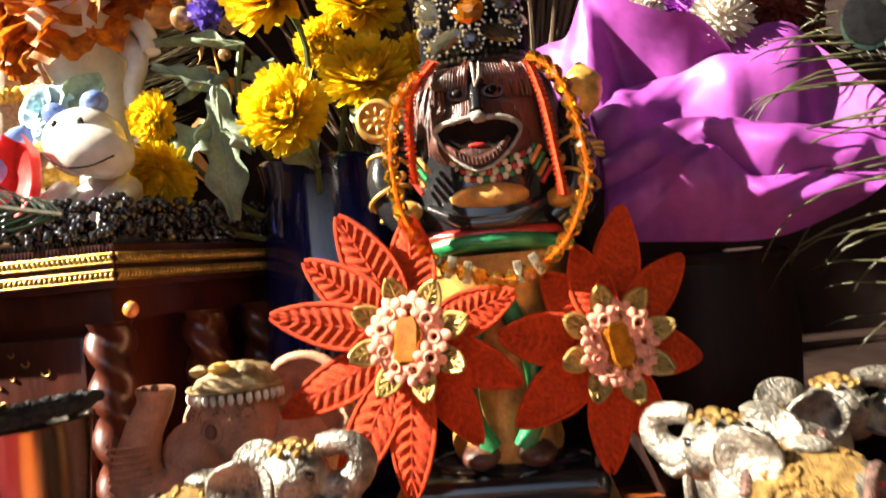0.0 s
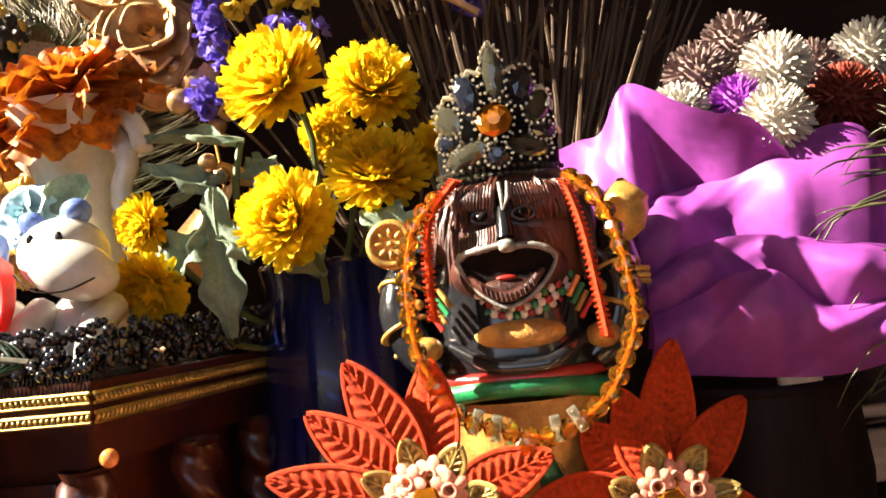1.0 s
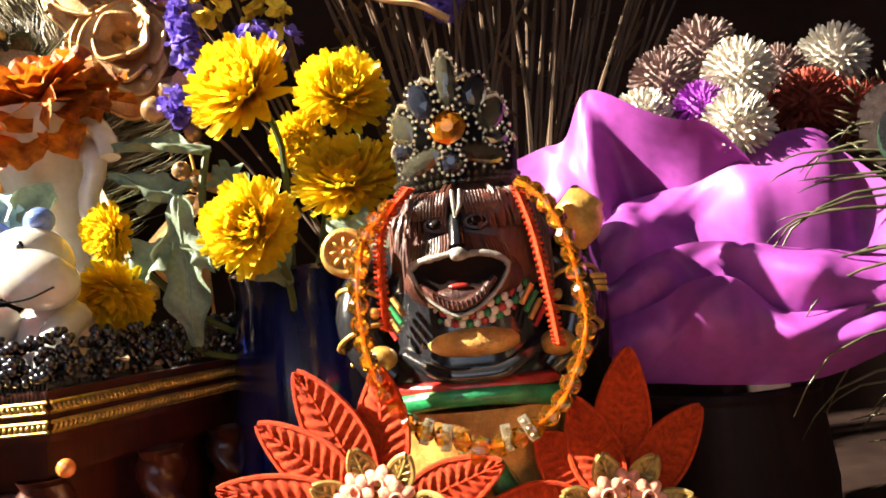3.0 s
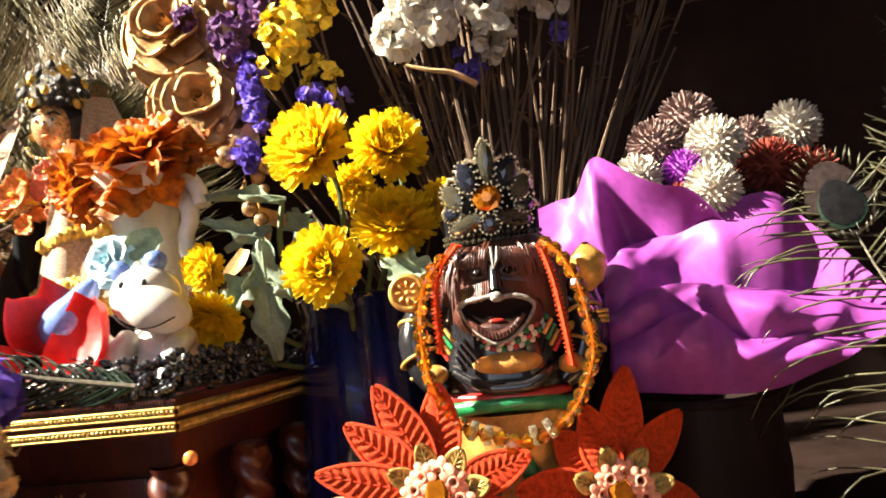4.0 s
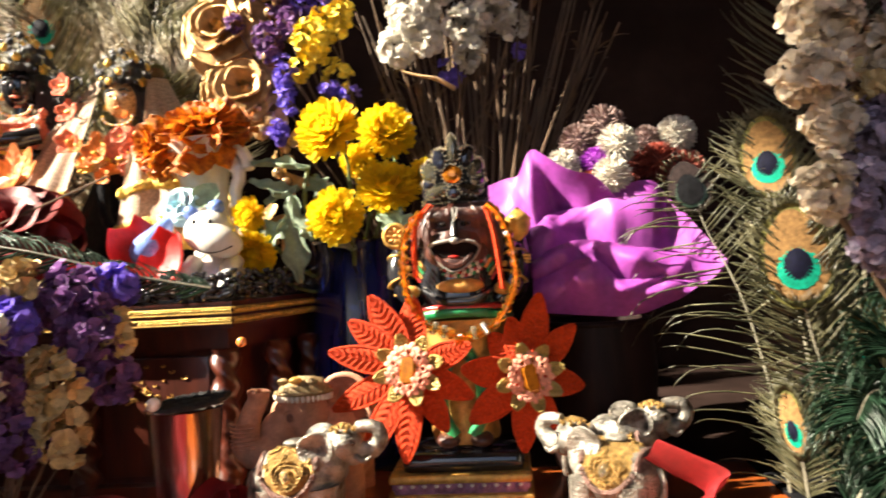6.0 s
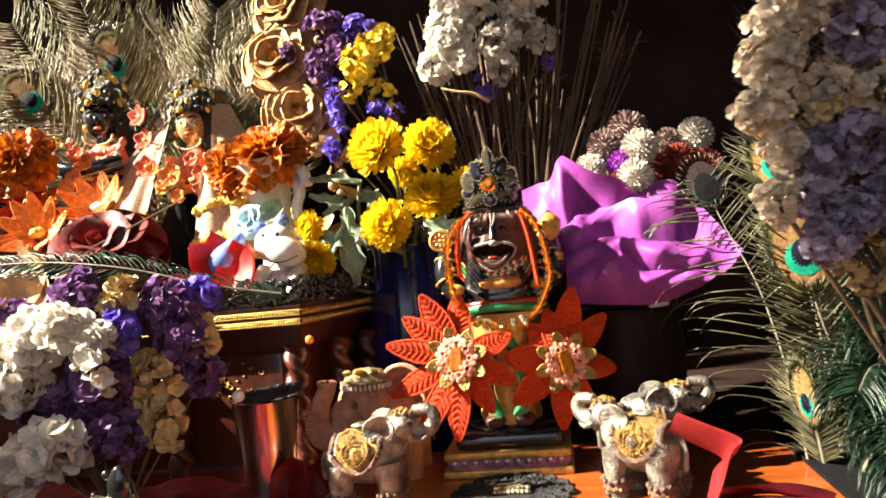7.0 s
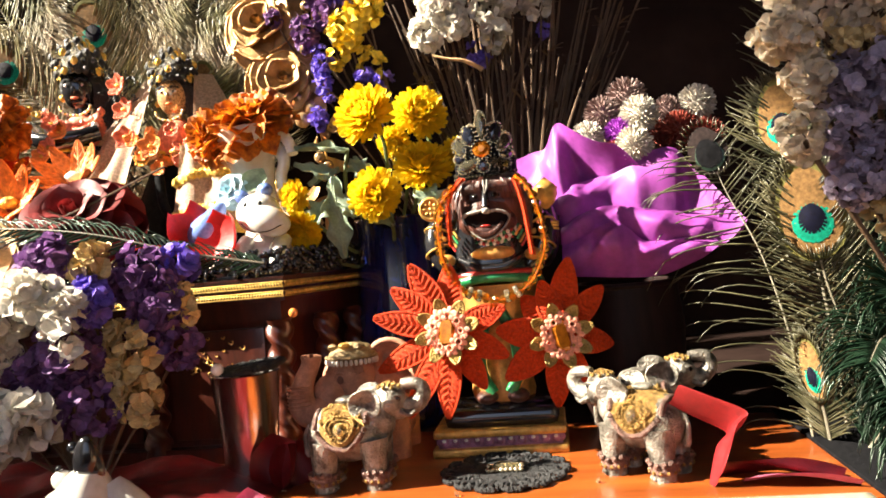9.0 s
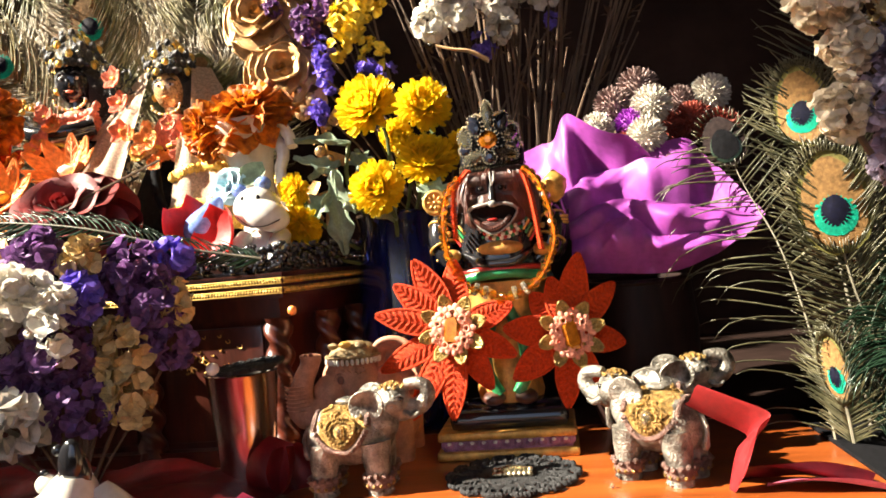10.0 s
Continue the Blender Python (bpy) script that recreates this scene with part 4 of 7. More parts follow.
cloth_rose((-0.205, 0.172, 0.372), (-0.1, -0.95, 0.25), 0.043, "gold glitter fabric rose with rolled petal edges", M_goldcloth)
cloth_rose((-0.185, 0.165, 0.316), (0.1, -0.95, 0.2), 0.040, "gold glitter fabric rose above the marigold", M_goldcloth)
cloth_rose((-0.195, 0.185, 0.430), (-0.2, -0.9, 0.3), 0.043, "gold glitter fabric rose at the top of the spray", M_goldcloth)
beads = thing("bead_spray", "spray of gold pearl beads among the fabric roses", "bead spray")
for x, y, z, r in ((-0.160, 0.158, 0.343, 0.0085), (-0.160, 0.155, 0.287, 0.0085), (-0.168, 0.150, 0.276, 0.0075), (-0.150, 0.158, 0.262, 0.005), (-0.155, 0.150, 0.240, 0.0055), (-0.148, 0.150, 0.232, 0.005),
                   (-0.152, 0.15, 0.222, 0.0045), (-0.160, 0.165, 0.385, 0.006), (-0.152, 0.165, 0.395, 0.006), (-0.166, 0.168, 0.402, 0.006), (-0.150, 0.17, 0.375, 0.005), (-0.172, 0.155, 0.298, 0.005), (-0.145, 0.152, 0.252, 0.004)):
    part("bead", Geo().ball((x, y, z), r, 0, 16, 12), M_goldpearl, beads)
part("wire", Geo().tube(bezier([(-0.155, 0.17, 0.40), (-0.158, 0.165, 0.34), (-0.158, 0.162, 0.28), (-0.150, 0.158, 0.23), (-0.145, 0.155, 0.150)], 20), 0.0009, 5), M_gold, beads)
for i in range(10):
    z = 0.165 + 0.012 * i
    p = Vector((-0.150 - 0.01 * math.sin(i * 2.1), 0.150 - 0.004 * (i % 3), z))
    part("gold_leaf", strap(Geo(), 0.022, 0.006, aim(p, (math.sin(i * 2.4), -0.8, 0.3)) @ pose(0, 0, 0, 0, 0, 40 * i), bend=0.3, n=8, k=5), M_goldcloth, beads, sharp=180)


# papery florets of dried statice
def floret(g, at, d, r, mi=0, n=5):
    A = aim(at, d, R.uniform(0, 6.3))
    for i in range(n):
        a = 2 * math.pi * i / n
        Mx = A @ Matrix.Rotation(a, 4, "Z") @ pose(0, 0, 0, R.uniform(20, 60))
        w, ph = r * R.uniform(0.42, 0.60), R.uniform(0, 6)
        vs = [(-0.2 * w, 0, 0), (0.2 * w, 0, 0), (w, r * 0.72, 0.16 * r * math.sin(ph)), (0.35 * w, r, 0.22 * r * math.sin(ph + 2)), (-0.4 * w, r * 0.95, 0.22 * r * math.sin(ph + 3.3)), (-w, r * 0.66, 0.16 * r * math.sin(ph + 5))]
        g.add(vs, [(0, 1, 2, 5), (5, 2, 3, 4)], mi, Mx)


def clump(c, rad, n, r, bias=(0, -0.5, 0.3)):
    g = Geo()
    c = Vector(c)
    rad = Vector((rad, rad, rad) if isinstance(rad, (int, float)) else rad)
    for i in range(n):
        d = Vector((R.gauss(0, 1), R.gauss(0, 1), R.gauss(0, 1))).normalized()
        p = c + Vector(d[k] * rad[k] * R.uniform(0.45, 1.05) for k in range(3))
        floret(g, p, d + Vector(bias) * 0.8, r * R.uniform(0.75, 1.25))
    return g


def statice(label, clumps, root, group, stem_r=0.0009):
    t = thing("statice_bouquet", label, "dried flowers", group)
    for name, m, c, rad, n, r in clumps:
        part(name, clump(c, rad, n, r), m, t, sharp=180)
        c = Vector(c)
        q = Vector(root) + Vector((R.uniform(-0.008, 0.008), R.uniform(-0.008, 0.008), 0))
        stalk(t, [c, c.lerp(q, 0.35) + Vector((R.uniform(-0.01, 0.01), 0.006, 0.004)), c.lerp(q, 0.7), q], stem_r, M_dry)
    return t


L_, A_ = ("lilac_cluster", M_statlilac), ("aged_cream_cluster", M_statcream)
W_, P_, B_, C_, Y_ = ("white_cluster", M_statwhite), ("purple_cluster", M_statpurple), ("violet_cluster", M_statblue), ("cream_cluster", M_statyellow), ("yellow_cluster", M_statbright)
JAR = (-0.010, 0.165, 0.16)
statice("dried white statice in tall papery clusters", [
    (*W_, (-0.030, 0.140, 0.362), (0.020, 0.014, 0.022), 70, 0.0075), (*W_, (-0.044, 0.135, 0.336), (0.012, 0.010, 0.014), 34, 0.0075), (*W_, (-0.020, 0.138, 0.344), (0.011, 0.010, 0.014), 30, 0.0075),
    (*W_, (0.010, 0.140, 0.352), (0.012, 0.010, 0.014), 34, 0.0075), (*W_, (0.032, 0.145, 0.362), (0.020, 0.013, 0.014), 50, 0.0075), (*W_, (0.014, 0.143, 0.330), (0.010, 0.009, 0.012), 26, 0.007),
    (*W_, (0.052, 0.150, 0.352), (0.012, 0.010, 0.013), 30, 0.007), (*W_, (-0.015, 0.145, 0.392), (0.032, 0.015, 0.016), 70, 0.0075), (*W_, (0.036, 0.150, 0.388), (0.022, 0.014, 0.014), 44, 0.0075)], JAR, "dried bouquets behind the statue")
statice("dried violet and yellow statice sprays", [
    (*Y_, (-0.118, 0.140, 0.348), (0.016, 0.010, 0.018), 46, 0.0075), (*Y_, (-0.098, 0.145, 0.368), (0.016, 0.010, 0.012), 36, 0.0075), (*Y_, (-0.128, 0.138, 0.328), (0.008, 0.008, 0.010), 20, 0.0065),
    (*Y_, (-0.100, 0.150, 0.318), (0.012, 0.008, 0.014), 18, 0.006), (*P_, (-0.155, 0.142, 0.352), (0.012, 0.010, 0.016), 34, 0.006), (*P_, (-0.135, 0.145, 0.368), (0.014, 0.010, 0.014), 34, 0.006),
    (*B_, (-0.142, 0.138, 0.325), (0.010, 0.008, 0.014), 30, 0.0055), (*B_, (-0.140, 0.138, 0.300), (0.008, 0.008, 0.012), 22, 0.0055), (*B_, (-0.150, 0.140, 0.275), (0.007, 0.007, 0.010), 18, 0.005),
    (*B_, (-0.088, 0.140, 0.300), (0.010, 0.007, 0.006), 16, 0.0055), (*B_, (-0.104, 0.138, 0.306), (0.006, 0.006, 0.006), 12, 0.005), (*B_, (-0.002, 0.150, 0.313), (0.008, 0.007, 0.010), 18, 0.0065),
    (*P_, (-0.188, 0.150, 0.372), (0.006, 0.005, 0.010), 18, 0.0045), (*B_, (-0.118, 0.148, 0.385), (0.016, 0.010, 0.010), 30, 0.006), (*B_, (0.060, 0.155, 0.330), (0.005, 0.005, 0.005), 8, 0.005), (*P_, (-0.150, 0.15, 0.395), (0.02, 0.012, 0.014), 40, 0.006)], (-0.06, 0.165, 0.16), "dried bouquets behind the statue")
stems = thing("dried_stems", "bundle of bare brown dried flower stems", "dried stems")
for i in range(64):
    x0 = R.uniform(-0.055, 0.085)
    a = Vector((0.012 + 0.42 * x0 + R.uniform(-0.008, 0.008), 0.165 + R.uniform(-0.02, 0.02), 0.155))
    b = Vector((x0 * 1.6 + R.uniform(-0.02, 0.025), 0.165 + R.uniform(-0.03, 0.03), R.uniform(0.30, 0.42)))
    part("stem", Geo().tube(bezier([a, a.lerp(b, 0.5) + Vector((R.uniform(-0.006, 0.006), R.uniform(-0.006, 0.006), 0)), b], 8), [R.uniform(0.0008, 0.0017) * (1.3 - 0.1 * k) for k in range(8)], 5), M_dry, stems)
    if i % 2 == 0:
        for k in range(3):
            g = Geo()
            p = a.lerp(b, R.uniform(0.55, 1.0))
            strap(g, R.uniform(0.008, 0.018), 0.0018, aim(p, (R.uniform(-1, 1), -0.6, R.uniform(-0.4, 0.6))) @ pose(0, 0, 0, 60), bend=0.3)
            part("dry_bract", g, M_dry, stems, sharp=180)
twig = bezier([(0.002, 0.135, 0.298), (-0.012, 0.130, 0.306), (-0.026, 0.128, 0.309), (-0.040, 0.128, 0.314)], 12)
part("twig", Geo().tube(twig, [0.0022 - 0.00012 * i for i in range(12)], 6), M_tan, stems)
vase = thing("vase", "dark cobalt blue glass vase behind the statue", "vase")
part("body", Geo().lathe([(0.0, 0.0), (0.036, 0.0), (0.040, 0.01), (0.042, 0.06), (0.037, 0.12), (0.034, 0.165), (0.036, 0.175), (0.033, 0.174), (0.031, 0.16), (0.035, 0.1), (0.0, 0.015)], 28, 0, VASE), M_bluevase, vase)
part("rim", Geo().tube([VASE + Vector((0.0348 * math.cos(a), 0.0348 * math.sin(a), 0.1755)) for a in [2 * math.pi * i / 30 for i in range(31)]], 0.0016, 7), M_bluevase, vase)
urn = thing("flower_pot", "dark brown pot holding dried stems", "pot")
part("body", Geo().lathe([(0.0, 0.0), (0.042, 0.0), (0.05, 0.03), (0.052, 0.10), (0.044, 0.15), (0.046, 0.165), (0.042, 0.165), (0.040, 0.14), (0.0, 0.12)], 28, 0, (0.012, 0.170, 0)), M_darkpot, urn)
part("rim", Geo().tube([(0.012 + 0.044 * math.cos(a), 0.170 + 0.044 * math.sin(a), 0.1655) for a in [2 * math.pi * i / 30 for i in range(31)]], 0.0025, 7), M_darkpot, urn)


# purple paper bouquet with dried globe flowers
def sheet(fn, nu, nv):
    g = Geo()
    g.grid(fn, nu, nv)
    g.grid(lambda u, v: Vector(fn(1 - u, v)) + Vector((0, 0.0006, 0)), nu, nv)
    return g


bq = thing("paper_bouquet", "bouquet of dried globe flowers wrapped in creased purple paper", "bouquet")


def wrap(name, rows, seed, k=16, folds=7, amp=0.0030):
    """A folded sheet lofted through rows of points from its rim downwards, with straight pressed creases."""
    r = random.Random(seed)
    curves = [bezier(row, 90) for row in rows]
    NV = (len(rows) - 1) * k + 1
    creases = [(r.uniform(0.05, 0.95), r.uniform(-0.5, 0.5), r.uniform(0.4, 1.0) * r.choice((-1, 1)), r.uniform(0.05, 0.12)) for _ in range(folds)]

    def fn(u, v):
        i = min(89, round(u * 89))
        p = bezier([c[i] for c in curves], NV)[round(v * (NV - 1))].copy() if len(curves) > 2 else curves[0][i].lerp(curves[1][i], v)
        for c, lean, h, w in creases:
            d = abs(u - c - lean * (v - 0.5))
            if d < w:
                p.y -= amp * h * (1 - d / w) * (0.3 + 0.7 * math.sin(math.pi * min(1, 0.15 + 0.8 * v)))
        return p
    part(name, sheet(fn, 90, NV), M_paper, bq, sharp=180)


wrap("back_sheet", [
    [(0.020, 0.080, 0.208), (0.039, 0.078, 0.214), (0.049, 0.074, 0.216), (0.0555, 0.066, 0.229), (0.0605, 0.062, 0.2325), (0.067, 0.052, 0.2270), (0.077, 0.046, 0.2185), (0.088, 0.043, 0.2125), (0.100, 0.040, 0.2085), (0.114, 0.046, 0.1945)],
    [(0.030, 0.074, 0.190), (0.044, 0.070, 0.192), (0.052, 0.062, 0.196), (0.058, 0.058, 0.206), (0.064, 0.062, 0.206), (0.071, 0.070, 0.201), (0.081, 0.066, 0.196), (0.092, 0.058, 0.195), (0.105, 0.056, 0.191), (0.120, 0.060, 0.184)],
    [(0.044, 0.066, 0.162), (0.050, 0.062, 0.162), (0.058, 0.058, 0.164), (0.064, 0.058, 0.168), (0.070, 0.066, 0.168), (0.078, 0.076, 0.166), (0.088, 0.076, 0.166), (0.100, 0.068, 0.166), (0.114, 0.066, 0.164), (0.128, 0.066, 0.160)]], 3, folds=4, amp=0.002)
wrap("middle_sheet", [
    [(0.055, 0.056, 0.176), (0.066, 0.058, 0.184), (0.078, 0.064, 0.187), (0.094, 0.062, 0.190), (0.108, 0.056, 0.196), (0.126, 0.050, 0.203), (0.141, 0.047, 0.203), (0.150, 0.046, 0.192), (0.164, 0.036, 0.172), (0.180, 0.020, 0.146)],
    [(0.055, 0.044, 0.164), (0.066, 0.042, 0.172), (0.078, 0.054, 0.172), (0.094, 0.058, 0.174), (0.110, 0.046, 0.178), (0.126, 0.042, 0.182), (0.141, 0.038, 0.182), (0.150, 0.046, 0.174), (0.163, 0.034, 0.158), (0.178, 0.020, 0.141)],
    [(0.054, 0.052, 0.140), (0.066, 0.050, 0.142), (0.080, 0.052, 0.142), (0.096, 0.054, 0.142), (0.112, 0.052, 0.142), (0.128, 0.050, 0.142), (0.142, 0.048, 0.142), (0.152, 0.046, 0.138), (0.162, 0.036, 0.134), (0.175, 0.024, 0.136)]], 8, folds=8, amp=0.0034)
wrap("front_sheet", [
    [(0.055, 0.044, 0.152), (0.066, 0.042, 0.159), (0.076, 0.040, 0.163), (0.088, 0.034, 0.165), (0.104, 0.030, 0.163), (0.122, 0.032, 0.159), (0.140, 0.032, 0.156), (0.156, 0.028, 0.152), (0.178, 0.018, 0.144)],
    [(0.055, 0.036, 0.146), (0.066, 0.030, 0.152), (0.076, 0.034, 0.153), (0.088, 0.040, 0.152), (0.104, 0.028, 0.152), (0.122, 0.020, 0.148), (0.140, 0.022, 0.144), (0.155, 0.022, 0.140), (0.172, 0.018, 0.137)],
    [(0.054, 0.046, 0.126), (0.066, 0.044, 0.125), (0.078, 0.044, 0.124), (0.092, 0.044, 0.123), (0.106, 0.042, 0.122), (0.122, 0.038, 0.121), (0.138, 0.034, 0.122), (0.150, 0.030, 0.126), (0.164, 0.022, 0.130)]], 14, folds=8, amp=0.0030)
wrap("fold_sheet", [
    [(0.055, 0.036, 0.139), (0.064, 0.034, 0.142), (0.074, 0.030, 0.146), (0.082, 0.026, 0.151), (0.093, 0.022, 0.152), (0.101, 0.024, 0.148), (0.112, 0.026, 0.138), (0.128, 0.024, 0.137), (0.146, 0.022, 0.138), (0.164, 0.018, 0.133)],
    [(0.054, 0.030, 0.130), (0.064, 0.026, 0.132), (0.074, 0.028, 0.134), (0.082, 0.020, 0.136), (0.093, 0.016, 0.136), (0.103, 0.022, 0.133), (0.114, 0.016, 0.129), (0.128, 0.018, 0.128), (0.142, 0.020, 0.127), (0.156, 0.020, 0.127)],
    [(0.052, 0.040, 0.117), (0.063, 0.038, 0.116), (0.074, 0.038, 0.115), (0.084, 0.036, 0.114), (0.095, 0.034, 0.113), (0.106, 0.034, 0.112), (0.118, 0.034, 0.112), (0.129, 0.032, 0.114), (0.140, 0.030, 0.118), (0.150, 0.028, 0.122)]], 21, folds=7, amp=0.0032)


def globe(at, r, m, label):
    g = Geo()
    n = 260
    for i in range(n):
        z = 1 - 2 * (i + 0.5) / n
        a = i * 2.39996
        s = math.sqrt(1 - z * z)
        d = Vector((s * math.cos(a), s * math.sin(a), z))
        strap(g, r * R.uniform(0.32, 0.44), r * 0.062, aim(Vector(at) + d * r * 0.62, d, R.uniform(0, 6)) @ pose(0, 0, 0, R.uniform(60, 85)), cup=0.9, bend=0.1, n=4)
    head = part("globe_flower", g, m, bq, label, sharp=180)
    part("core", Geo().ball(at, r * 0.68, 0, 12, 8), m, head)
    stalk(head, [Vector(at), Vector(at).lerp(Vector((0.10, 0.085, 0.12)), 0.5), (0.10 + R.uniform(-0.01, 0.01), 0.085, 0.12)], 0.0010, M_dry)


for p, r, m, lab in (((0.1215, 0.069, 0.2335), 0.0150, M_globewhite, "white globe flower"), ((0.1140, 0.054, 0.2090), 0.0145, M_globewhite, "white globe flower"), ((0.168, 0.090, 0.2405), 0.0150, M_globewhite, "pale globe flower"),
                     ((0.0962, 0.092, 0.2400), 0.0150, M_globedusk, "dusky pink globe flower"), ((0.106, 0.070, 0.2210), 0.0120, M_globepurple, "deep purple globe flower"), ((0.082, 0.072, 0.2205), 0.0130, M_globewhite, "cream globe flower"),
                     ((0.1165, 0.100, 0.2530), 0.0165, M_globedusk, "dusky pink globe flower"), ((0.152, 0.080, 0.2200), 0.0150, M_globered, "brick red globe flower"), ((0.172, 0.085, 0.2140), 0.0150, M_globered, "brick red globe flower"),
                     ((0.146, 0.092, 0.2380), 0.0120, M_globedusk, "dusky pink globe flower"), ((0.100, 0.066, 0.2080), 0.0080, M_globered, "brick red globe flower"), ((0.135, 0.095, 0.2200), 0.0130, M_globered, "brick red globe flower")):
    globe(p, r, m, lab)


# ---- the wooden casket that carries the dolls ----
casket = thing("casket", "dark red carved wooden casket with twisted columns and gold trim", "casket")
OUT = [(-0.60, 0.012), (-0.149, 0.012), (-0.122, 0.120), (-0.122, 0.36), (-0.60, 0.36)]


def prism(poly, z0, z1, inset=0.0):
    c = Vector((sum(p[0] for p in poly) / len(poly), sum(p[1] for p in poly) / len(poly)))
    q = [(p[0] - math.copysign(inset, p[0] - c.x), p[1] - math.copysign(inset, p[1] - c.y)) for p in poly]
    n = len(q)
    return Geo().add([(x, y, z0) for x, y in q] + [(x, y, z1) for x, y in q], [tuple(range(n))[::-1], tuple(range(n, 2 * n))] + [(i, (i + 1) % n, n + (i + 1) % n, n + i) for i in range(n)])


part("body", prism(OUT, 0.0, 0.116, 0.014), M_mahog, casket)
part("plinth", prism(OUT, 0.0, 0.012, 0.003), M_mahog, casket)
part("cornice", prism(OUT, 0.104, 0.118, 0.006), M_mahog, casket)
part("top_board", prism(OUT, 0.118, 0.136, 0.0), M_mahog, casket)
band = Geo()
for (x0, y0), (x1, y1) in zip(OUT[:3], OUT[1:4]):
    a, b = Vector((x0, y0, 0)), Vector((x1, y1, 0))
    nrm = Vector((y1 - y0, x0 - x1, 0)).normalized()
    n = int((b - a).length / 0.0022)
    for row, z in enumerate((0.1215, 0.1250, 0.1285, 0.1320)):
        band.tube([a + nrm * 0.0012 + Vector((0, 0, z)), b + nrm * 0.0012 + Vector((0, 0, z))], 0.0008, 6)
    for i in range(n):
        p = a.lerp(b, (i + 0.5) / n) + nrm * 0.0014
        band.ball(p + Vector((0, 0, 0.1232)), (0.0009, 0.0009, 0.0015), 0, 6, 4, rot=(0, 25, 0))
        band.ball(p + Vector((0, 0, 0.1302)), (0.0009, 0.0009, 0.0015), 0, 6, 4, rot=(0, -25, 0))
part("gold_band", band, M_goldband, casket, "glittering gold brocade ribbon")


def twisted_column(x, y):
    def fn(u, v):
        a, z = 2 * math.pi * u, 0.014 + 0.088 * v
        r = 0.0086 + 0.0022 * math.sin(2 * a + v * 28)
        return (x + r * math.cos(a), y + r * math.sin(a), z)
    g = Geo().grid(fn, 20, 70, cu=True)
    g.lathe([(0.009, 0.0), (0.010, 0.006), (0.008, 0.012), (0.0085, 0.014)], 18, 0, (x, y, 0.002))
    g.lathe([(0.0075, 0.100), (0.0095, 0.104)], 18, 0, (x, y, 0))
    return g


for x in (-0.158, -0.262, -0.366, -0.47):
    part("twisted_column", twisted_column(x, 0.020), M_mahog, casket)
for y in (0.065, 0.110):
    part("twisted_column", twisted_column(-0.147 + 0.25 * (y - 0.02), y), M_mahog, casket)
for k in range(3):
    x0 = -0.210 - 0.104 * k
    part("panel", Geo().box((x0, 0.0245, 0.058), (0.078, 0.006, 0.082), 0.002), M_mahog, casket)
    scroll = Geo()
    for i in range(26):
        u, v = R.uniform(-0.03, 0.03), R.uniform(0.006, 0.036)
        s = R.choice((-1, 1)) * R.uniform(0.0012, 0.0028)
        scroll.tube([(x0 + u + s * math.cos(t) * (1 - t / 6), 0.0212, 0.058 + v + s * math.sin(t) * (1 - t / 6)) for t in [0.5 * j for j in range(9)]], 0.0004, 4)
    part("gold_scrollwork", scroll, M_gold, casket, "thin gold scrollwork on the panel")
part("glint_stud", Geo().ball((-0.143, 0.0105, 0.1085), (0.0035, 0.003, 0.0035), 0, 12, 8), mat("orange_glass_stud", (0.85, 0.26, 0.06), 0.15, var=0.1, coat=0.8), casket, "orange glass stud")
# black bead fringe round the rim
fringe = thing("bead_fringe", "black glass bead trim along the casket rim", "bead trim")
for (x0, y0), (x1, y1) in zip(OUT[:3], OUT[1:4]):
    a, b = Vector((x0, y0, 0)), Vector((x1, y1, 0))
    L = (b - a).length
    n = max(3, int(L / 0.0165))
    if L > 0.3:
        a = a.lerp(b, 0.25)
        n = 21
    for i in range(n):
        g = Geo()
        c = a.lerp(b, (i + 0.5) / n) + Vector((-0.004 if x0 > -0.2 else 0, 0.004, 0.136))
        for k in range(46):
            t = 2 * math.pi * R.random()
            rr = 0.0100 * math.sqrt(R.random())
            g.ball(c + Vector((rr * math.cos(t), R.uniform(-0.004, 0.003), 0.0115 + rr * math.sin(t))), R.uniform(0.0014, 0.0026), 0, 7, 5)
        part("bead_cluster", g, M_blackbead, fringe)
        g = Geo()
        d = (b - a) / n
        for k in range(10):
            p = c + d * ((k + 0.5) / 10 - 0.5)
            g.ball(p + Vector((0, -0.002, 0.0015)), 0.0013, 0, 6, 4)
            g.tube([p + Vector((0, -0.003, 0.003)), p + Vector((0, -0.0045, -0.005))], 0.0005, 4)
        part("bead_strand", g, M_blackbead, fringe)


def cloth(c, size, m, name, label, drop=0.0, z=0.1375, amp=0.004, seed=1.0):
    def fn(u, v):
        x, y = c[0] + (u - 0.5) * size[0], c[1] + (v - 0.5) * size[1]
        return (x, y, z + amp * (1 + noise.noise(Vector((x * 40, y * 40, seed)))) + 0.5 * amp * (1 + noise.noise(Vector((x * 110, y * 110, seed + 3)))))
    g = Geo().grid(fn, 60, 40)
    g.grid(lambda u, v: Vector(fn(1 - u, v)) - Vector((0, 0, 0.0012)), 60, 40)
    return single(name, g, m, label, "cloth", sharp=180)


cloth((-0.375, 0.19), (0.44, 0.29), M_net, "altar_cloth", "peach and gold brocade cloth spread on the casket")


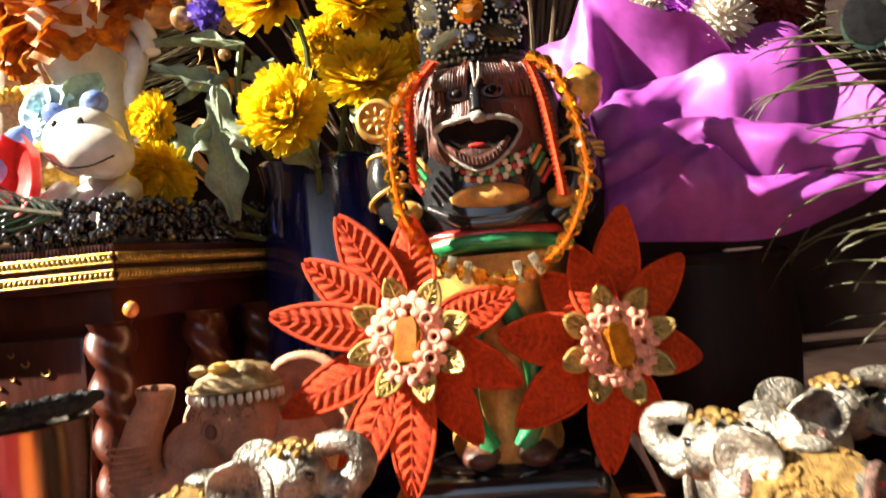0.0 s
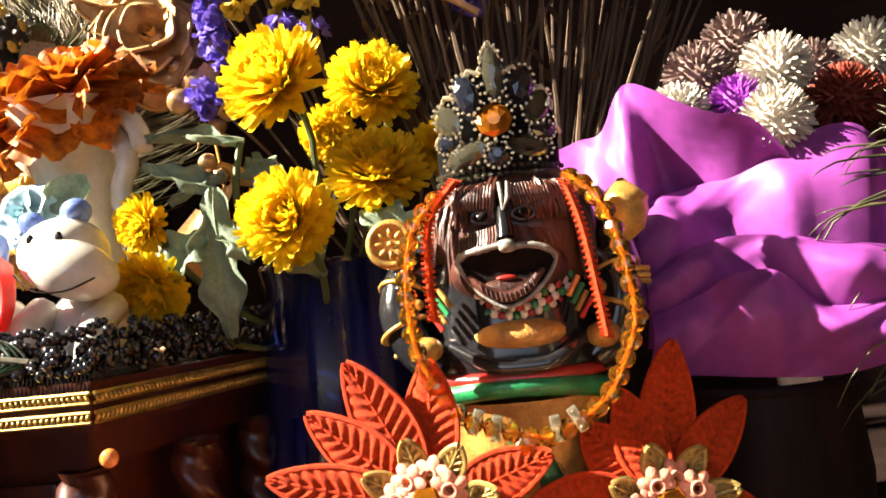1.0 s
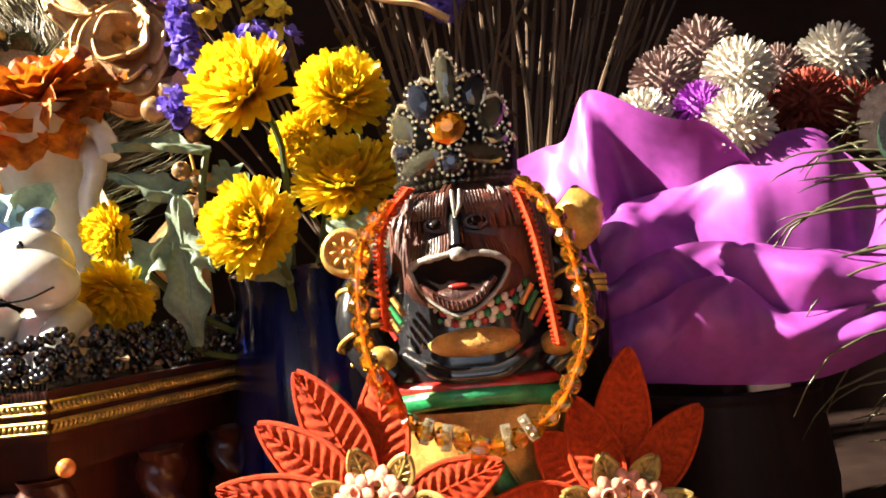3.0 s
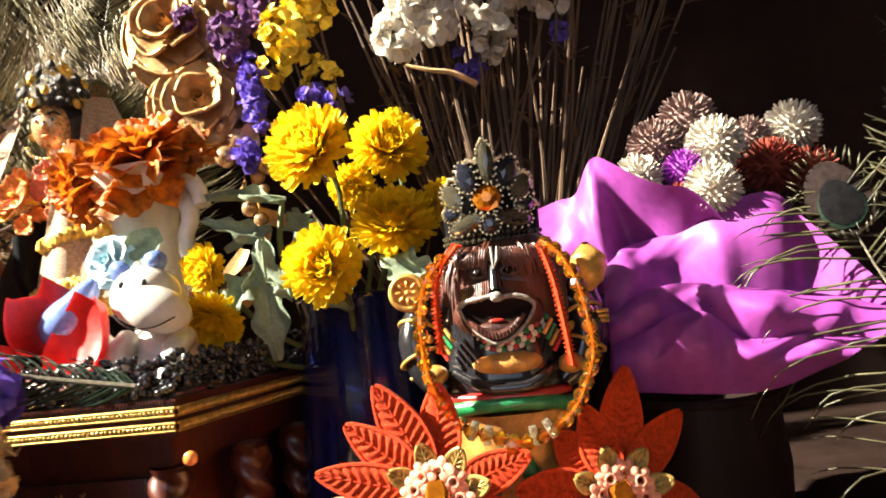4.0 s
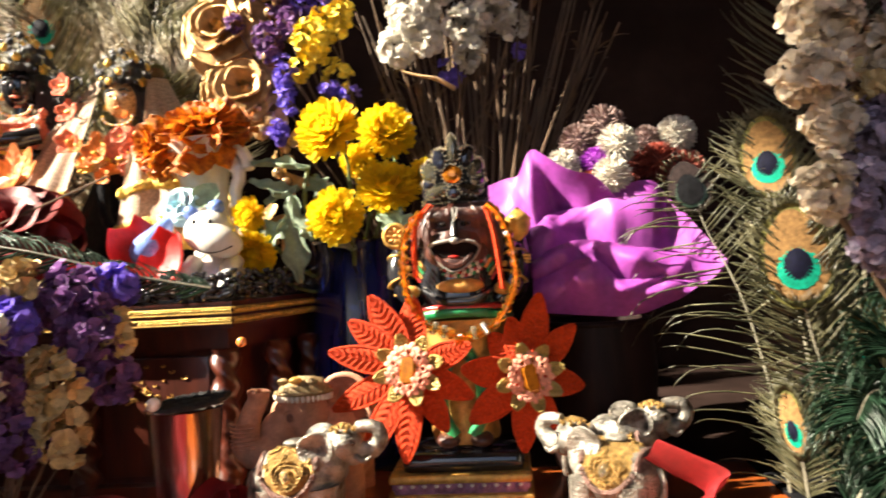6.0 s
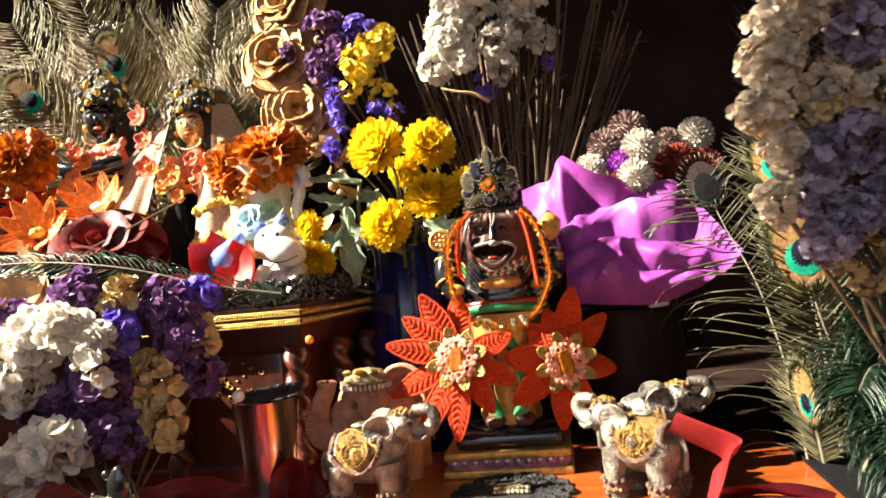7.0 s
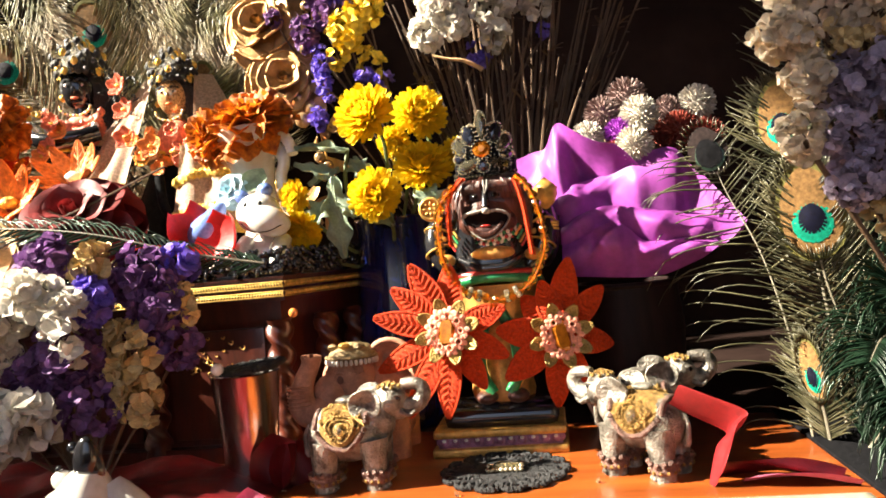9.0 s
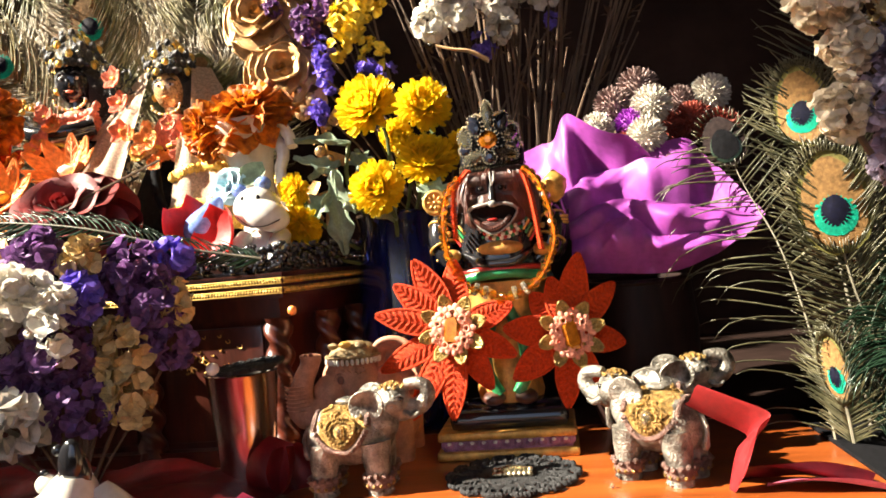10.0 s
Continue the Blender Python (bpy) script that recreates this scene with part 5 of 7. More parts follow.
# ---- figurines and dolls on the casket ----
def doll(at, h, face_m, dress, veil, label, turn=0):
    """A dressed doll as one plain shape: skirt, body, head, hair, crown."""
    A = Matrix.Translation(at) @ pose(0, 0, 0, 0, 0, turn) @ Matrix.Scale(h, 4)
    g = Geo()
    g.lathe([(0.0, 0.0), (0.30, 0.0), (0.29, 0.03), (0.20, 0.22), (0.12, 0.42), (0.085, 0.50)], 40, 1, M=A, ripple=lambda a, z: 0.09 * math.sin(11 * a) * (0.6 - z))
    g.lathe([(0.298, 0.005), (0.305, 0.035), (0.29, 0.05)], 40, 3, M=A, ripple=lambda a, z: 0.09 * math.sin(11 * a) * (0.6 - z))
    g.ball((0, 0, 0.55), (0.085, 0.065, 0.11), 2, 16, 10, M=A)
    for s in (-1, 1):
        g.tube(bezier([(s * 0.075, 0, 0.61), (s * 0.13, -0.04, 0.53), (s * 0.09, -0.10, 0.49), (s * 0.03, -0.11, 0.51)], 10), 0.026, 8, 0, M=A)
        g.tube([(s * 0.045 + 0.03 * math.cos(t), -0.11 + 0.03 * math.sin(t), 0.505) for t in [i * 0.6 for i in range(11)]], 0.007, 6, 3, M=A)
    g.tube([(0, 0, 0.63), (0, 0, 0.70)], 0.03, 10, 0, M=A)
    g.ball((0, -0.005, 0.745), (0.062, 0.062, 0.078), 0, 20, 14, M=A)
    g.ball((0, -0.066, 0.735), (0.010, 0.012, 0.018), 0, 8, 6, M=A)
    for s in (-1, 1):
        g.ball((s * 0.024, -0.058, 0.755), (0.013, 0.006, 0.007), 5, 8, 6, M=A)
        g.ball((s * 0.024, -0.062, 0.755), (0.005, 0.004, 0.006), 4, 8, 6, M=A)
        g.tube([(s * 0.010, -0.060, 0.772), (s * 0.026, -0.060, 0.778), (s * 0.042, -0.050, 0.770)], 0.004, 5, 4, M=A)
        g.ball((s * 0.062, -0.01, 0.72), 0.014, 3, 8, 6, M=A)
    g.ball((0, -0.058, 0.708), (0.016, 0.006, 0.006), 6, 8, 6, M=A)
    g.ball((0, 0.02, 0.76), (0.078, 0.070, 0.085), 4, 18, 12, M=A)
    g.tube(bezier([(0.06, 0.02, 0.76), (0.10, 0.02, 0.66), (0.11, 0.0, 0.52), (0.10, 0.0, 0.42)], 12), [0.05, 0.05, 0.05, 0.05, 0.05, 0.048, 0.046, 0.044, 0.04, 0.036, 0.03, 0.02], 10, 4, M=A)
    # garland of little blossoms
    for i in range(26):
        t = -0.4 + (math.pi + 0.8) * i / 25
        g.ball((0.085 * math.cos(t), -0.085 + 0.02 * math.cos(2 * t), 0.60 - 0.13 * max(0, math.sin(t))), (0.018, 0.014, 0.018), 6, 10, 7, wob=0.9, M=A)
    for i in range(16):
        t = math.pi * i / 15
        g.ball((0.055 * math.cos(t), -0.062, 0.675 - 0.035 * math.sin(t)), 0.006, 3 if i % 2 else 5, 6, 5, M=A)
    # crown of stones
    for k, (n, rad, z) in enumerate(((20, 0.078, 0.808), (16, 0.088, 0.840), (14, 0.090, 0.872), (9, 0.062, 0.900), (5, 0.034, 0.930), (1, 0.0, 0.960))):
        for i in range(n):
            t = 2 * math.pi * (i + 0.5 * (k % 2)) / n
            gem_mesh(g, 0.0135, 0.018, 0.013, 7, (8, 4, 3, 4, 8)[(i * 3 + k) % 5], M=A @ aim((rad * math.cos(t), 0.01 + rad * math.sin(t), z), (math.cos(t), math.sin(t), 0.3)))
    g.lathe([(0.070, 0.80), (0.062, 0.86), (0.035, 0.90), (0.0, 0.915)], 18, 4, (0, 0.01, 0), M=A)
    if veil:
        for s in (-1, 1):
            def fn(u, v):
                w = 0.06 + 0.34 * v
                return (s * (0.085 + 0.06 * v + u * w), 0.02 - 0.34 * v + 0.05 * u + 0.020 * math.sin(16 * u) * v, 0.84 - 0.64 * v - 0.05 * u * v)
            g.grid(fn, 24, 24, mi=7, M=A)
            for i in range(30):
                g.ball(fn(i / 29, 1.0), (0.020, 0.012, 0.022), 3, 8, 6, wob=0.7, M=A)
                g.ball(fn(i / 29, 0.74), (0.016, 0.010, 0.016), 3, 8, 6, wob=0.7, M=A)
    else:
        rd = random.Random(3)
        for i in range(240):
            p = Vector((rd.gauss(0.15, 0.045), rd.gauss(-0.03, 0.03), rd.uniform(0.38, 0.80)))
            q = p + Vector((rd.uniform(-0.03, 0.03), rd.uniform(-0.03, 0.0), rd.uniform(-0.05, 0.02)))
            g.tube([p, (p + q) / 2 + Vector((rd.uniform(-0.012, 0.012), -0.006, 0)), q], [0.004, 0.004, 0.001], 4, 4, M=A)
        for k in range(4):
            for i in range(22):
                t = math.pi * (0.06 + 0.88 * i / 21)
                g.ball(((0.105 - 0.012 * k) * math.cos(t), -0.088 - 0.006 * k, 0.655 - 0.028 * k - 0.05 * math.sin(t)), (0.013, 0.010, 0.012), (1, 1, 5, 1)[k], 8, 6, wob=0.8, M=A)
        g.tube(bezier([(-0.16, -0.06, 0.60), (-0.10, -0.14, 0.545), (0.0, -0.16, 0.535), (0.10, -0.12, 0.56)], 14), 0.030, 10, 0, M=A)
        for i in range(40):
            g.ball((rd.uniform(-0.22, -0.10), rd.uniform(-0.12, -0.04), rd.uniform(0.52, 0.68)), rd.uniform(0.007, 0.013), rd.choice((3, 8, 5)), 7, 5, M=A)
    single("doll", g, [face_m, dress, M_coral, M_yellowtrim, M_hair, M_pearl, M_coral if not veil else M_orangefl, M_net, M_clear], label, "doll", "dressed dolls on the casket", sharp=60)


doll((-0.420, 0.200, 0.139), 0.275, M_black, M_coral, False, "black-faced doll in coral red dress with jewelled crown", 12)
doll((-0.318, 0.200, 0.139), 0.250, M_skin, M_blackcloth, True, "golden-faced doll in peach veil and black skirt, jewelled crown", 6)


def lace_panel(c, w, h, lean, label):
    """A hanging piece of peach net with two yellow ruffles."""
    t = thing("veil_panel", label, "veil", "net panels of the veil")
    c = Vector(c)

    def fn(u, v):
        x = (u - 0.5) * w * (0.45 + 0.55 * v)
        return c + Vector((x + lean * v, -0.020 * v + 0.003 * math.sin(14 * u + 2 * v), -h * v + 0.10 * h * math.sin(3 * u)))
    g = Geo().grid(fn, 30, 20)
    g.grid(lambda u, v: Vector(fn(1 - u, v)) + Vector((0, 0.0008, 0)), 30, 20)
    part("net", g, M_net, t, sharp=180)
    for v in (0.52, 1.0):
        g = Geo()
        for i in range(26):
            g.ball(Vector(fn(i / 25, v)) + Vector((0, -0.002, 0.001 * (i % 2))), (0.0034, 0.0022, 0.0040), 0, 8, 6, wob=0.9)
        part("ruffle", g, M_yellowtrim, t, "crinkled yellow gold ruffle")


lace_panel((-0.262, 0.130, 0.262), 0.080, 0.068, 0.018, "peach net veil panel with yellow ruffles beside the marigold")
sash = Geo()
sash.tube(bezier([(-0.300, 0.125, 0.235), (-0.292, 0.115, 0.205), (-0.276, 0.112, 0.185), (-0.272, 0.108, 0.162), (-0.270, 0.10, 0.142)], 16), 0.0045, 10)
single("black_sash", sash, M_blackcloth, "black fuzzy cord hanging before the doll", "sash")


def small_flower(at, d, r, n, m, label, name="fabric_flower", heart=None, group="fabric blossoms", width=0.36, open_=25):
    f = thing(name, label, "fabric flower", group)
    A = aim(at, d)
    for i in range(n):
        a = 2 * math.pi * i / n
        part("petal", leaf_pad(r * R.uniform(0.9, 1.05), r * width * 0.5, 0.0008, 6, 0.2), m, f, at=A @ Matrix.Rotation(a, 4, "Z") @ pose(0, r * 0.08, 0, open_ + R.uniform(-8, 8)))
    part("heart", Geo().ball(A @ Vector((0, 0, r * 0.12)), (r * 0.22, r * 0.22, r * 0.16), 0, 12, 8, wob=0.3), heart or M_yellowtrim, f)


small_flower((-0.352, 0.080, 0.232), (0.05, -0.75, 0.65), 0.036, 9, M_orangefl, "orange fabric lily with pearl heart", heart=M_pearl)
small_flower((-0.356, 0.165, 0.334), (-0.3, -0.9, 0.2), 0.0115, 5, M_coral, "coral pink fabric blossom on the veil", width=0.8, open_=10)
small_flower((-0.352, 0.165, 0.310), (-0.2, -0.95, 0.2), 0.0115, 5, M_coral, "coral pink fabric blossom on the veil", width=0.8, open_=10)
small_flower((-0.350, 0.160, 0.282), (-0.1, -0.95, 0.1), 0.0115, 5, M_coral, "coral pink fabric blossom on the veil", width=0.8, open_=10)
small_flower((-0.318, 0.148, 0.268), (0, -0.98, 0.1), 0.012, 5, M_orangefl, "small orange fabric blossom on the dress", width=0.8, open_=10)
small_flower((-0.400, 0.06, 0.215), (0.1, -0.9, 0.4), 0.036, 10, M_orangefl, "orange fabric lily with gold heart")
small_flower((-0.436, 0.10, 0.250), (0.2, -0.9, 0.3), 0.030, 9, M_embroid, "deep orange embroidered flower beside the doll")
for i in range(9):
    small_flower((-0.395 + 0.018 * math.sin(2.2 * i), 0.10 + 0.01 * math.cos(i), 0.235 + 0.008 * i), (0.1 * math.sin(i), -0.9, 0.3), 0.009, 6, (M_orangefl, M_coral, M_marigold)[i % 3], "small orange fabric blossom in the doll's garland", width=0.8, open_=15)
for i in range(8):
    small_flower((-0.318 + 0.026 * math.sin(1.9 * i), 0.158, 0.248 + 0.005 * i), (0.1 * math.sin(i), -0.95, 0.2), 0.0075, 5, (M_orangefl, M_coral, M_yellowtrim)[i % 3], "small orange fabric blossom in the doll's garland", width=0.9, open_=12)


def rose_bloom(at, d, r, m, label, name="rose"):
    cloth_rose(at, d, r, label, m, name, "roses on the altar", "rose", 0.0)


def curled_petal(at, direction, L, W, m, label, curl=0.6, cup=0.5, spin=0.0, name="rose_petal", cat="petal"):
    """A loose rose petal: broad, cupped, with a curled back edge."""
    A = aim(at, direction, spin)
    g = Geo()

    def fn(u, v):
        x = 2 * u - 1
        w = W * math.sin(math.pi * (0.10 + 0.80 * v ** 0.8)) ** 0.6
        y = L * v
        z = cup * W * x * x + curl * L * (v ** 3) * 0.5 + 0.04 * L * math.sin(5 * x + 3 * v)
        return (x * w, y, z)
    g.grid(fn, 15, 18, M=A)
    g.grid(lambda u, v: Vector(fn(1 - u, v)) - Vector((0, 0, 0.0007)), 15, 18, M=A)
    single(name, g, m, label, cat, "loose rose petals", sharp=180)


M_rosemid = mat("wine_red_velvet", (0.20, 0.014, 0.014), 0.6, var=0.35, scale=60, bump=0.3, thin=0.15)
rose_bloom((-0.330, 0.045, 0.192), (0.1, -0.7, 0.7), 0.052, M_rosemid, "dark red velvet rose lying on the casket")
for p, d, L, W, s, m in (((-0.285, 0.05, 0.165), (-0.2, -0.8, 0.6), 0.035, 0.022, 0.6, M_rosered), ((-0.245, 0.045, 0.150), (0.1, -0.7, 0.7), 0.040, 0.022, 1.9, M_redcloth), ((-0.212, 0.035, 0.146), (-0.3, -0.8, 0.5), 0.040, 0.022, -0.3, M_redcloth),
                         ((-0.262, 0.04, 0.146), (0.0, -0.6, 0.8), 0.045, 0.018, 1.3, M_redcloth), ((-0.225, 0.05, 0.160), (0.3, -0.8, 0.5), 0.036, 0.020, 0.5, M_redcloth), ((-0.375, 0.04, 0.165), (-0.3, -0.7, 0.6), 0.045, 0.026, 0.9, M_rosered)):
    curled_petal(p, d, L, W, m, "red rose petal lying on the casket", spin=s)
for p, s in (((-0.365, -0.005, 0.142), 0.4), ((-0.395, 0.0, 0.142), -0.5), ((-0.425, 0.0, 0.150), 1.0)):
    curled_petal(p, (0.1, -0.75, 0.6), 0.06, 0.022, M_tan, "dry tan leaf with upturned edges", spin=s, name="dry_leaf", cat="leaf")
shell = Geo()
for i in range(16):
    shell.ball((-0.262 + 0.005 * i, 0.026 + 0.004 * math.sin(i * 1.7), 0.146 + 0.003 * math.sin(i * 2.3)), (0.005, 0.004, 0.0035), 0, 8, 6, rot=(0, 30 * i, 20 * i))
single("shell_string", shell, M_pearl, "string of pale pink shells along the rim", "shell string")

# white standing cow figurine that carries the marigold
g = Geo()
g.tube(bezier([(-0.196, 0.100, 0.142), (-0.194, 0.100, 0.175), (-0.196, 0.094, 0.215), (-0.200, 0.090, 0.262)], 14), [0.020, 0.020, 0.019, 0.018, 0.0165, 0.015, 0.0145, 0.0145, 0.0150, 0.0165, 0.019, 0.022, 0.025, 0.027], 22)
for x0, x1 in ((-0.176, -0.162),):
    g.tube(bezier([(x0, 0.088, 0.245), (x1 - 0.002, 0.080, 0.232), (x1 - 0.006, 0.078, 0.215), (x1, 0.076, 0.196), (x1 + 0.001, 0.075, 0.188)], 10), [0.006, 0.006, 0.0055, 0.005, 0.0048, 0.0046, 0.0046, 0.005, 0.006, 0.005], 10)
g.tube(bezier([(-0.172, 0.084, 0.260), (-0.160, 0.082, 0.246), (-0.157, 0.08, 0.235)], 6), 0.005, 8)
single("white_figurine", g, M_white, "white glazed ceramic figurine with a slender raised leg", "figurine")
rose_bloom((-0.208, 0.070, 0.208), (-0.2, -0.95, 0.2), 0.0165, M_paleblue, "pale blue clay rose on the white figurine")
curled_petal((-0.196, 0.068, 0.212), (0.2, -0.9, 0.2), 0.02, 0.009, M_leaf, "small grey-green clay leaf on the figurine", spin=-1.3, name="clay_leaf", cat="leaf")
# seated cow figurine with blue ears
g = Geo()
g.ball((-0.176, 0.062, 0.152), (0.020, 0.018, 0.022), 0, 20, 12)
g.ball((-0.176, 0.045, 0.186), (0.018, 0.017, 0.016), 0, 20, 14)
g.ball((-0.164, 0.031, 0.1785), (0.0180, 0.014, 0.0115), 0, 20, 12, rot=(10, 22, 0))
g.tube(bezier([(-0.181, 0.0195, 0.178), (-0.172, 0.0172, 0.171), (-0.160, 0.0180, 0.170), (-0.150, 0.0215, 0.174)], 12), 0.0004, 5, 2)
for x, z, rr in ((-0.189, 0.200, 24), (-0.170, 0.2035, -20)):
    g.ball((x, 0.045, z), (0.0068, 0.0040, 0.0058), 1, 14, 9, rot=(20, rr, 0))
    g.ball((x + 0.001, 0.0415, z), (0.0042, 0.0025, 0.0034), 3, 12, 8, rot=(20, rr, 0))
for x in (-0.181, -0.169):
    g.ball((x, 0.0305, 0.192), (0.0016, 0.0012, 0.0024), 2, 8, 6)
for x in (-0.190, -0.160):
    g.tube(bezier([(x, 0.05, 0.164), (x, 0.036, 0.155), (x + 0.002, 0.030, 0.142)], 8), 0.007, 10, 0)
single("cow_figurine", g, [M_white, M_bluegl, M_black, M_bluegl], "white and blue glazed ceramic cow figurine", "figurine")
g = Geo()
g.tube(bezier([(-0.238, 0.055, 0.168), (-0.222, 0.052, 0.180), (-0.208, 0.052, 0.198)], 10), [0.004, 0.008, 0.011, 0.012, 0.012, 0.011, 0.009, 0.007, 0.005, 0.002], 14)
g.ball((-0.220, 0.058, 0.156), (0.020, 0.014, 0.018), 1, 14, 10)
single("bird_figurine", g, [M_bluegl, M_white], "small pale blue and white ceramic figurine", "figurine")


# ---- things on the table ----
def elephant(at, turn, size, label):
    A = Matrix.Translation(at) @ pose(0, 0, 0, 0, 0, turn) @ Matrix.Scale(size, 4)
    t = thing("elephant_figurine", label, "figurine", "silver elephant figurines")
    g = Geo()
    g.ball((0.000, 0, 0.0380), (0.0290, 0.0215, 0.0205), 0, 28, 18, wob=0.04, M=A)
    g.ball((-0.0150, 0, 0.0370), (0.0170, 0.0205, 0.0200), 0, 22, 14, wob=0.04, M=A)
    g.ball((0.0190, 0, 0.0460), (0.0140, 0.0150, 0.0160), 0, 20, 14, wob=0.04, M=A)
    part("body", g, M_elsilver, t, sharp=80)
    for sx, sy in ((1, 1), (1, -1), (-1, 1), (-1, -1)):
        x, y = (0.0175 if sx > 0 else -0.0185), 0.0118 * sy
        leg = Geo().tube([(x * 0.92, y * 0.9, 0.034), (x, y, 0.022), (x * 1.04, y, 0.010), (x * 1.04, y, 0.0)], [0.0118, 0.0098, 0.0080, 0.0084], 16, 0, M=A)
        for k in range(5):
            q = -1.2 + 0.6 * k
            leg.ball((x * 1.04 + 0.0080 * math.cos(q), y + 0.0080 * math.sin(q), 0.0020), 0.0019, 0, 8, 5, M=A)
        lg = part("leg", leg, M_elsilver, t, sharp=80)
        cuff = Geo().lathe([(0.0080, 0.0045), (0.0096, 0.0050), (0.0100, 0.0085), (0.0094, 0.0125), (0.0080, 0.0130)], 20, 0, (x * 1.04, y, 0), M=A, ripple=lambda a, z: 0.05 * math.sin(9 * a + 900 * z))
        for k in range(12):
            q = k * 2 * math.pi / 12
            cuff.ball((x * 1.04 + 0.0098 * math.cos(q), y + 0.0098 * math.sin(q), 0.0125 + 0.0010 * math.sin(3 * q)), (0.0023, 0.0023, 0.0021), 0, 7, 5, wob=0.4, M=A)
            cuff.ball((x * 1.04 + 0.0099 * math.cos(q + 0.26), y + 0.0099 * math.sin(q + 0.26), 0.0068), 0.0014, 1, 6, 5, M=A)
        part("anklet", cuff, [M_elmauve, M_elgold], lg, "mauve and gold embossed anklet", sharp=80)
    g = Geo()
    g.ball((0.0300, 0, 0.0585), (0.0128, 0.0116, 0.0125), 0, 22, 14, wob=0.05, M=A)
    g.ball((0.0360, 0, 0.0520), (0.0085, 0.0080, 0.0075), 0, 16, 10, M=A)
    for s in (-1, 1):
        g.ball((0.0365, s * 0.0088, 0.0610), (0.0024, 0.0016, 0.0018), 2, 8, 6, M=A)
        g.tube([(0.0335, s * 0.0100, 0.0628), (0.0365, s * 0.0102, 0.0640), (0.0395, s * 0.0088, 0.0625)], 0.0009, 5, 0, M=A)
        g.tube(bezier([(0.038, s * 0.0060, 0.0520), (0.044, s * 0.0085, 0.0490), (0.0490, s * 0.0085, 0.0520)], 7), [0.0024, 0.0024, 0.0022, 0.0020, 0.0016, 0.0012, 0.0006], 8, 0, M=A)
    for i in range(16):
        q = i * 0.39
        g.ball((0.0300 + (0.0045 + 0.0035 * (i % 2)) * math.cos(q), (0.0045 + 0.0035 * (i % 2)) * math.sin(q), 0.0702 - 0.0012 * (i % 2)), 0.0017, 1, 7, 5, wob=0.3, M=A)
    g.ball((0.0300, 0, 0.0712), (0.0032, 0.0032, 0.0020), 1, 10, 7, M=A)
    part("head", g, [M_elsilver, M_elgold, M_black], t, sharp=80)
    tr = bezier([(0.0370, 0, 0.0550), (0.0440, 0, 0.0535), (0.0505, 0, 0.0560), (0.0545, 0, 0.0620), (0.0525, 0, 0.0680), (0.0460, 0, 0.0700), (0.0390, 0, 0.0695)], 30)
    g = Geo().tube(tr, [(0.0070 - 0.00011 * i) * (1 + 0.05 * (i % 2)) for i in range(30)], 12, 0, M=A)
    part("trunk", g, M_elsilver, t, sharp=80)
    for s in (-1, 1):
        def ear(u, v):
            q, rr = 2 * math.pi * u, v
            return (0.0170 + 0.0115 * rr * math.cos(q) - 0.003 * rr, s * (0.0135 + 0.0030 * rr + 0.0016 * math.cos(3 * q) * rr * rr + 0.0), 0.0600 + 0.0105 * rr * math.sin(q) * (1.1 if math.sin(q) < 0 else 0.9))
        g = Geo().grid(ear, 24, 7, cu=True, M=A)
        g.grid(lambda u, v: Vector(ear(1 - u, v)) - Vector((0, s * 0.0022, 0)), 24, 7, cu=True, M=A)
        g.tube([A @ (Vector(ear(i / 24, 1.0)) - Vector((0, s * 0.001, 0))) for i in range(25)], 0.0010 * size, 7)
        part("ear", g, M_elsilver, t, sharp=80)
    part("tail", Geo().tube(bezier([(-0.0300, 0, 0.044), (-0.0345, 0.001, 0.036), (-0.0330, 0.002, 0.022)], 8), [0.0026, 0.0024, 0.0022, 0.002, 0.002, 0.0022, 0.003, 0.002], 7, 0, M=A), M_elsilver, t)

    # embossed saddle cloth with rounded flaps
    def sad(u, v, lift=1.06):
        x = -0.0225 + 0.0370 * v
        a = (2 * u - 1) * (1.05 + 0.85 * math.sin(math.pi * v) ** 0.6)
        k = math.sqrt(max(0.05, 1 - (x / 0.0335) ** 2))
        return (x, 0.0222 * lift * k * math.sin(a), 0.0380 + 0.0212 * lift * k * math.cos(a))
    rs = random.Random(5)
    g = Geo().grid(sad, 50, 24, M=A)
    for i in range(46):
        u, v, rr = rs.uniform(0.08, 0.92), rs.uniform(0.12, 0.88), rs.uniform(0.020, 0.045)
        w = rs.choice((-1, 1))
        g.tube([A @ Vector(sad(u + rr * 0.8 * math.cos(0.7 * j) * (1 - j / 11), v + w * rr * 1.6 * math.sin(0.7 * j) * (1 - j / 11), 1.085)) for j in range(9)], 0.00085 * size, 5)
    cl = part("saddle_cloth", g, M_elgold, t, "gold saddle cloth embossed with scrolls", sharp=80)
    g = Geo()
    for i in range(96):
        q = i / 96 * 4
        u, v = ((q, 0.0), (1.0, q - 1), (3 - q, 1.0), (0.0, 4 - q))[int(q)]
        g.ball(sad(u, v, 1.07), (0.0024, 0.0024, 0.0020), 0, 7, 5, wob=0.5, M=A)
    part("border", g, M_elmauve, cl, "mauve ruffled border")
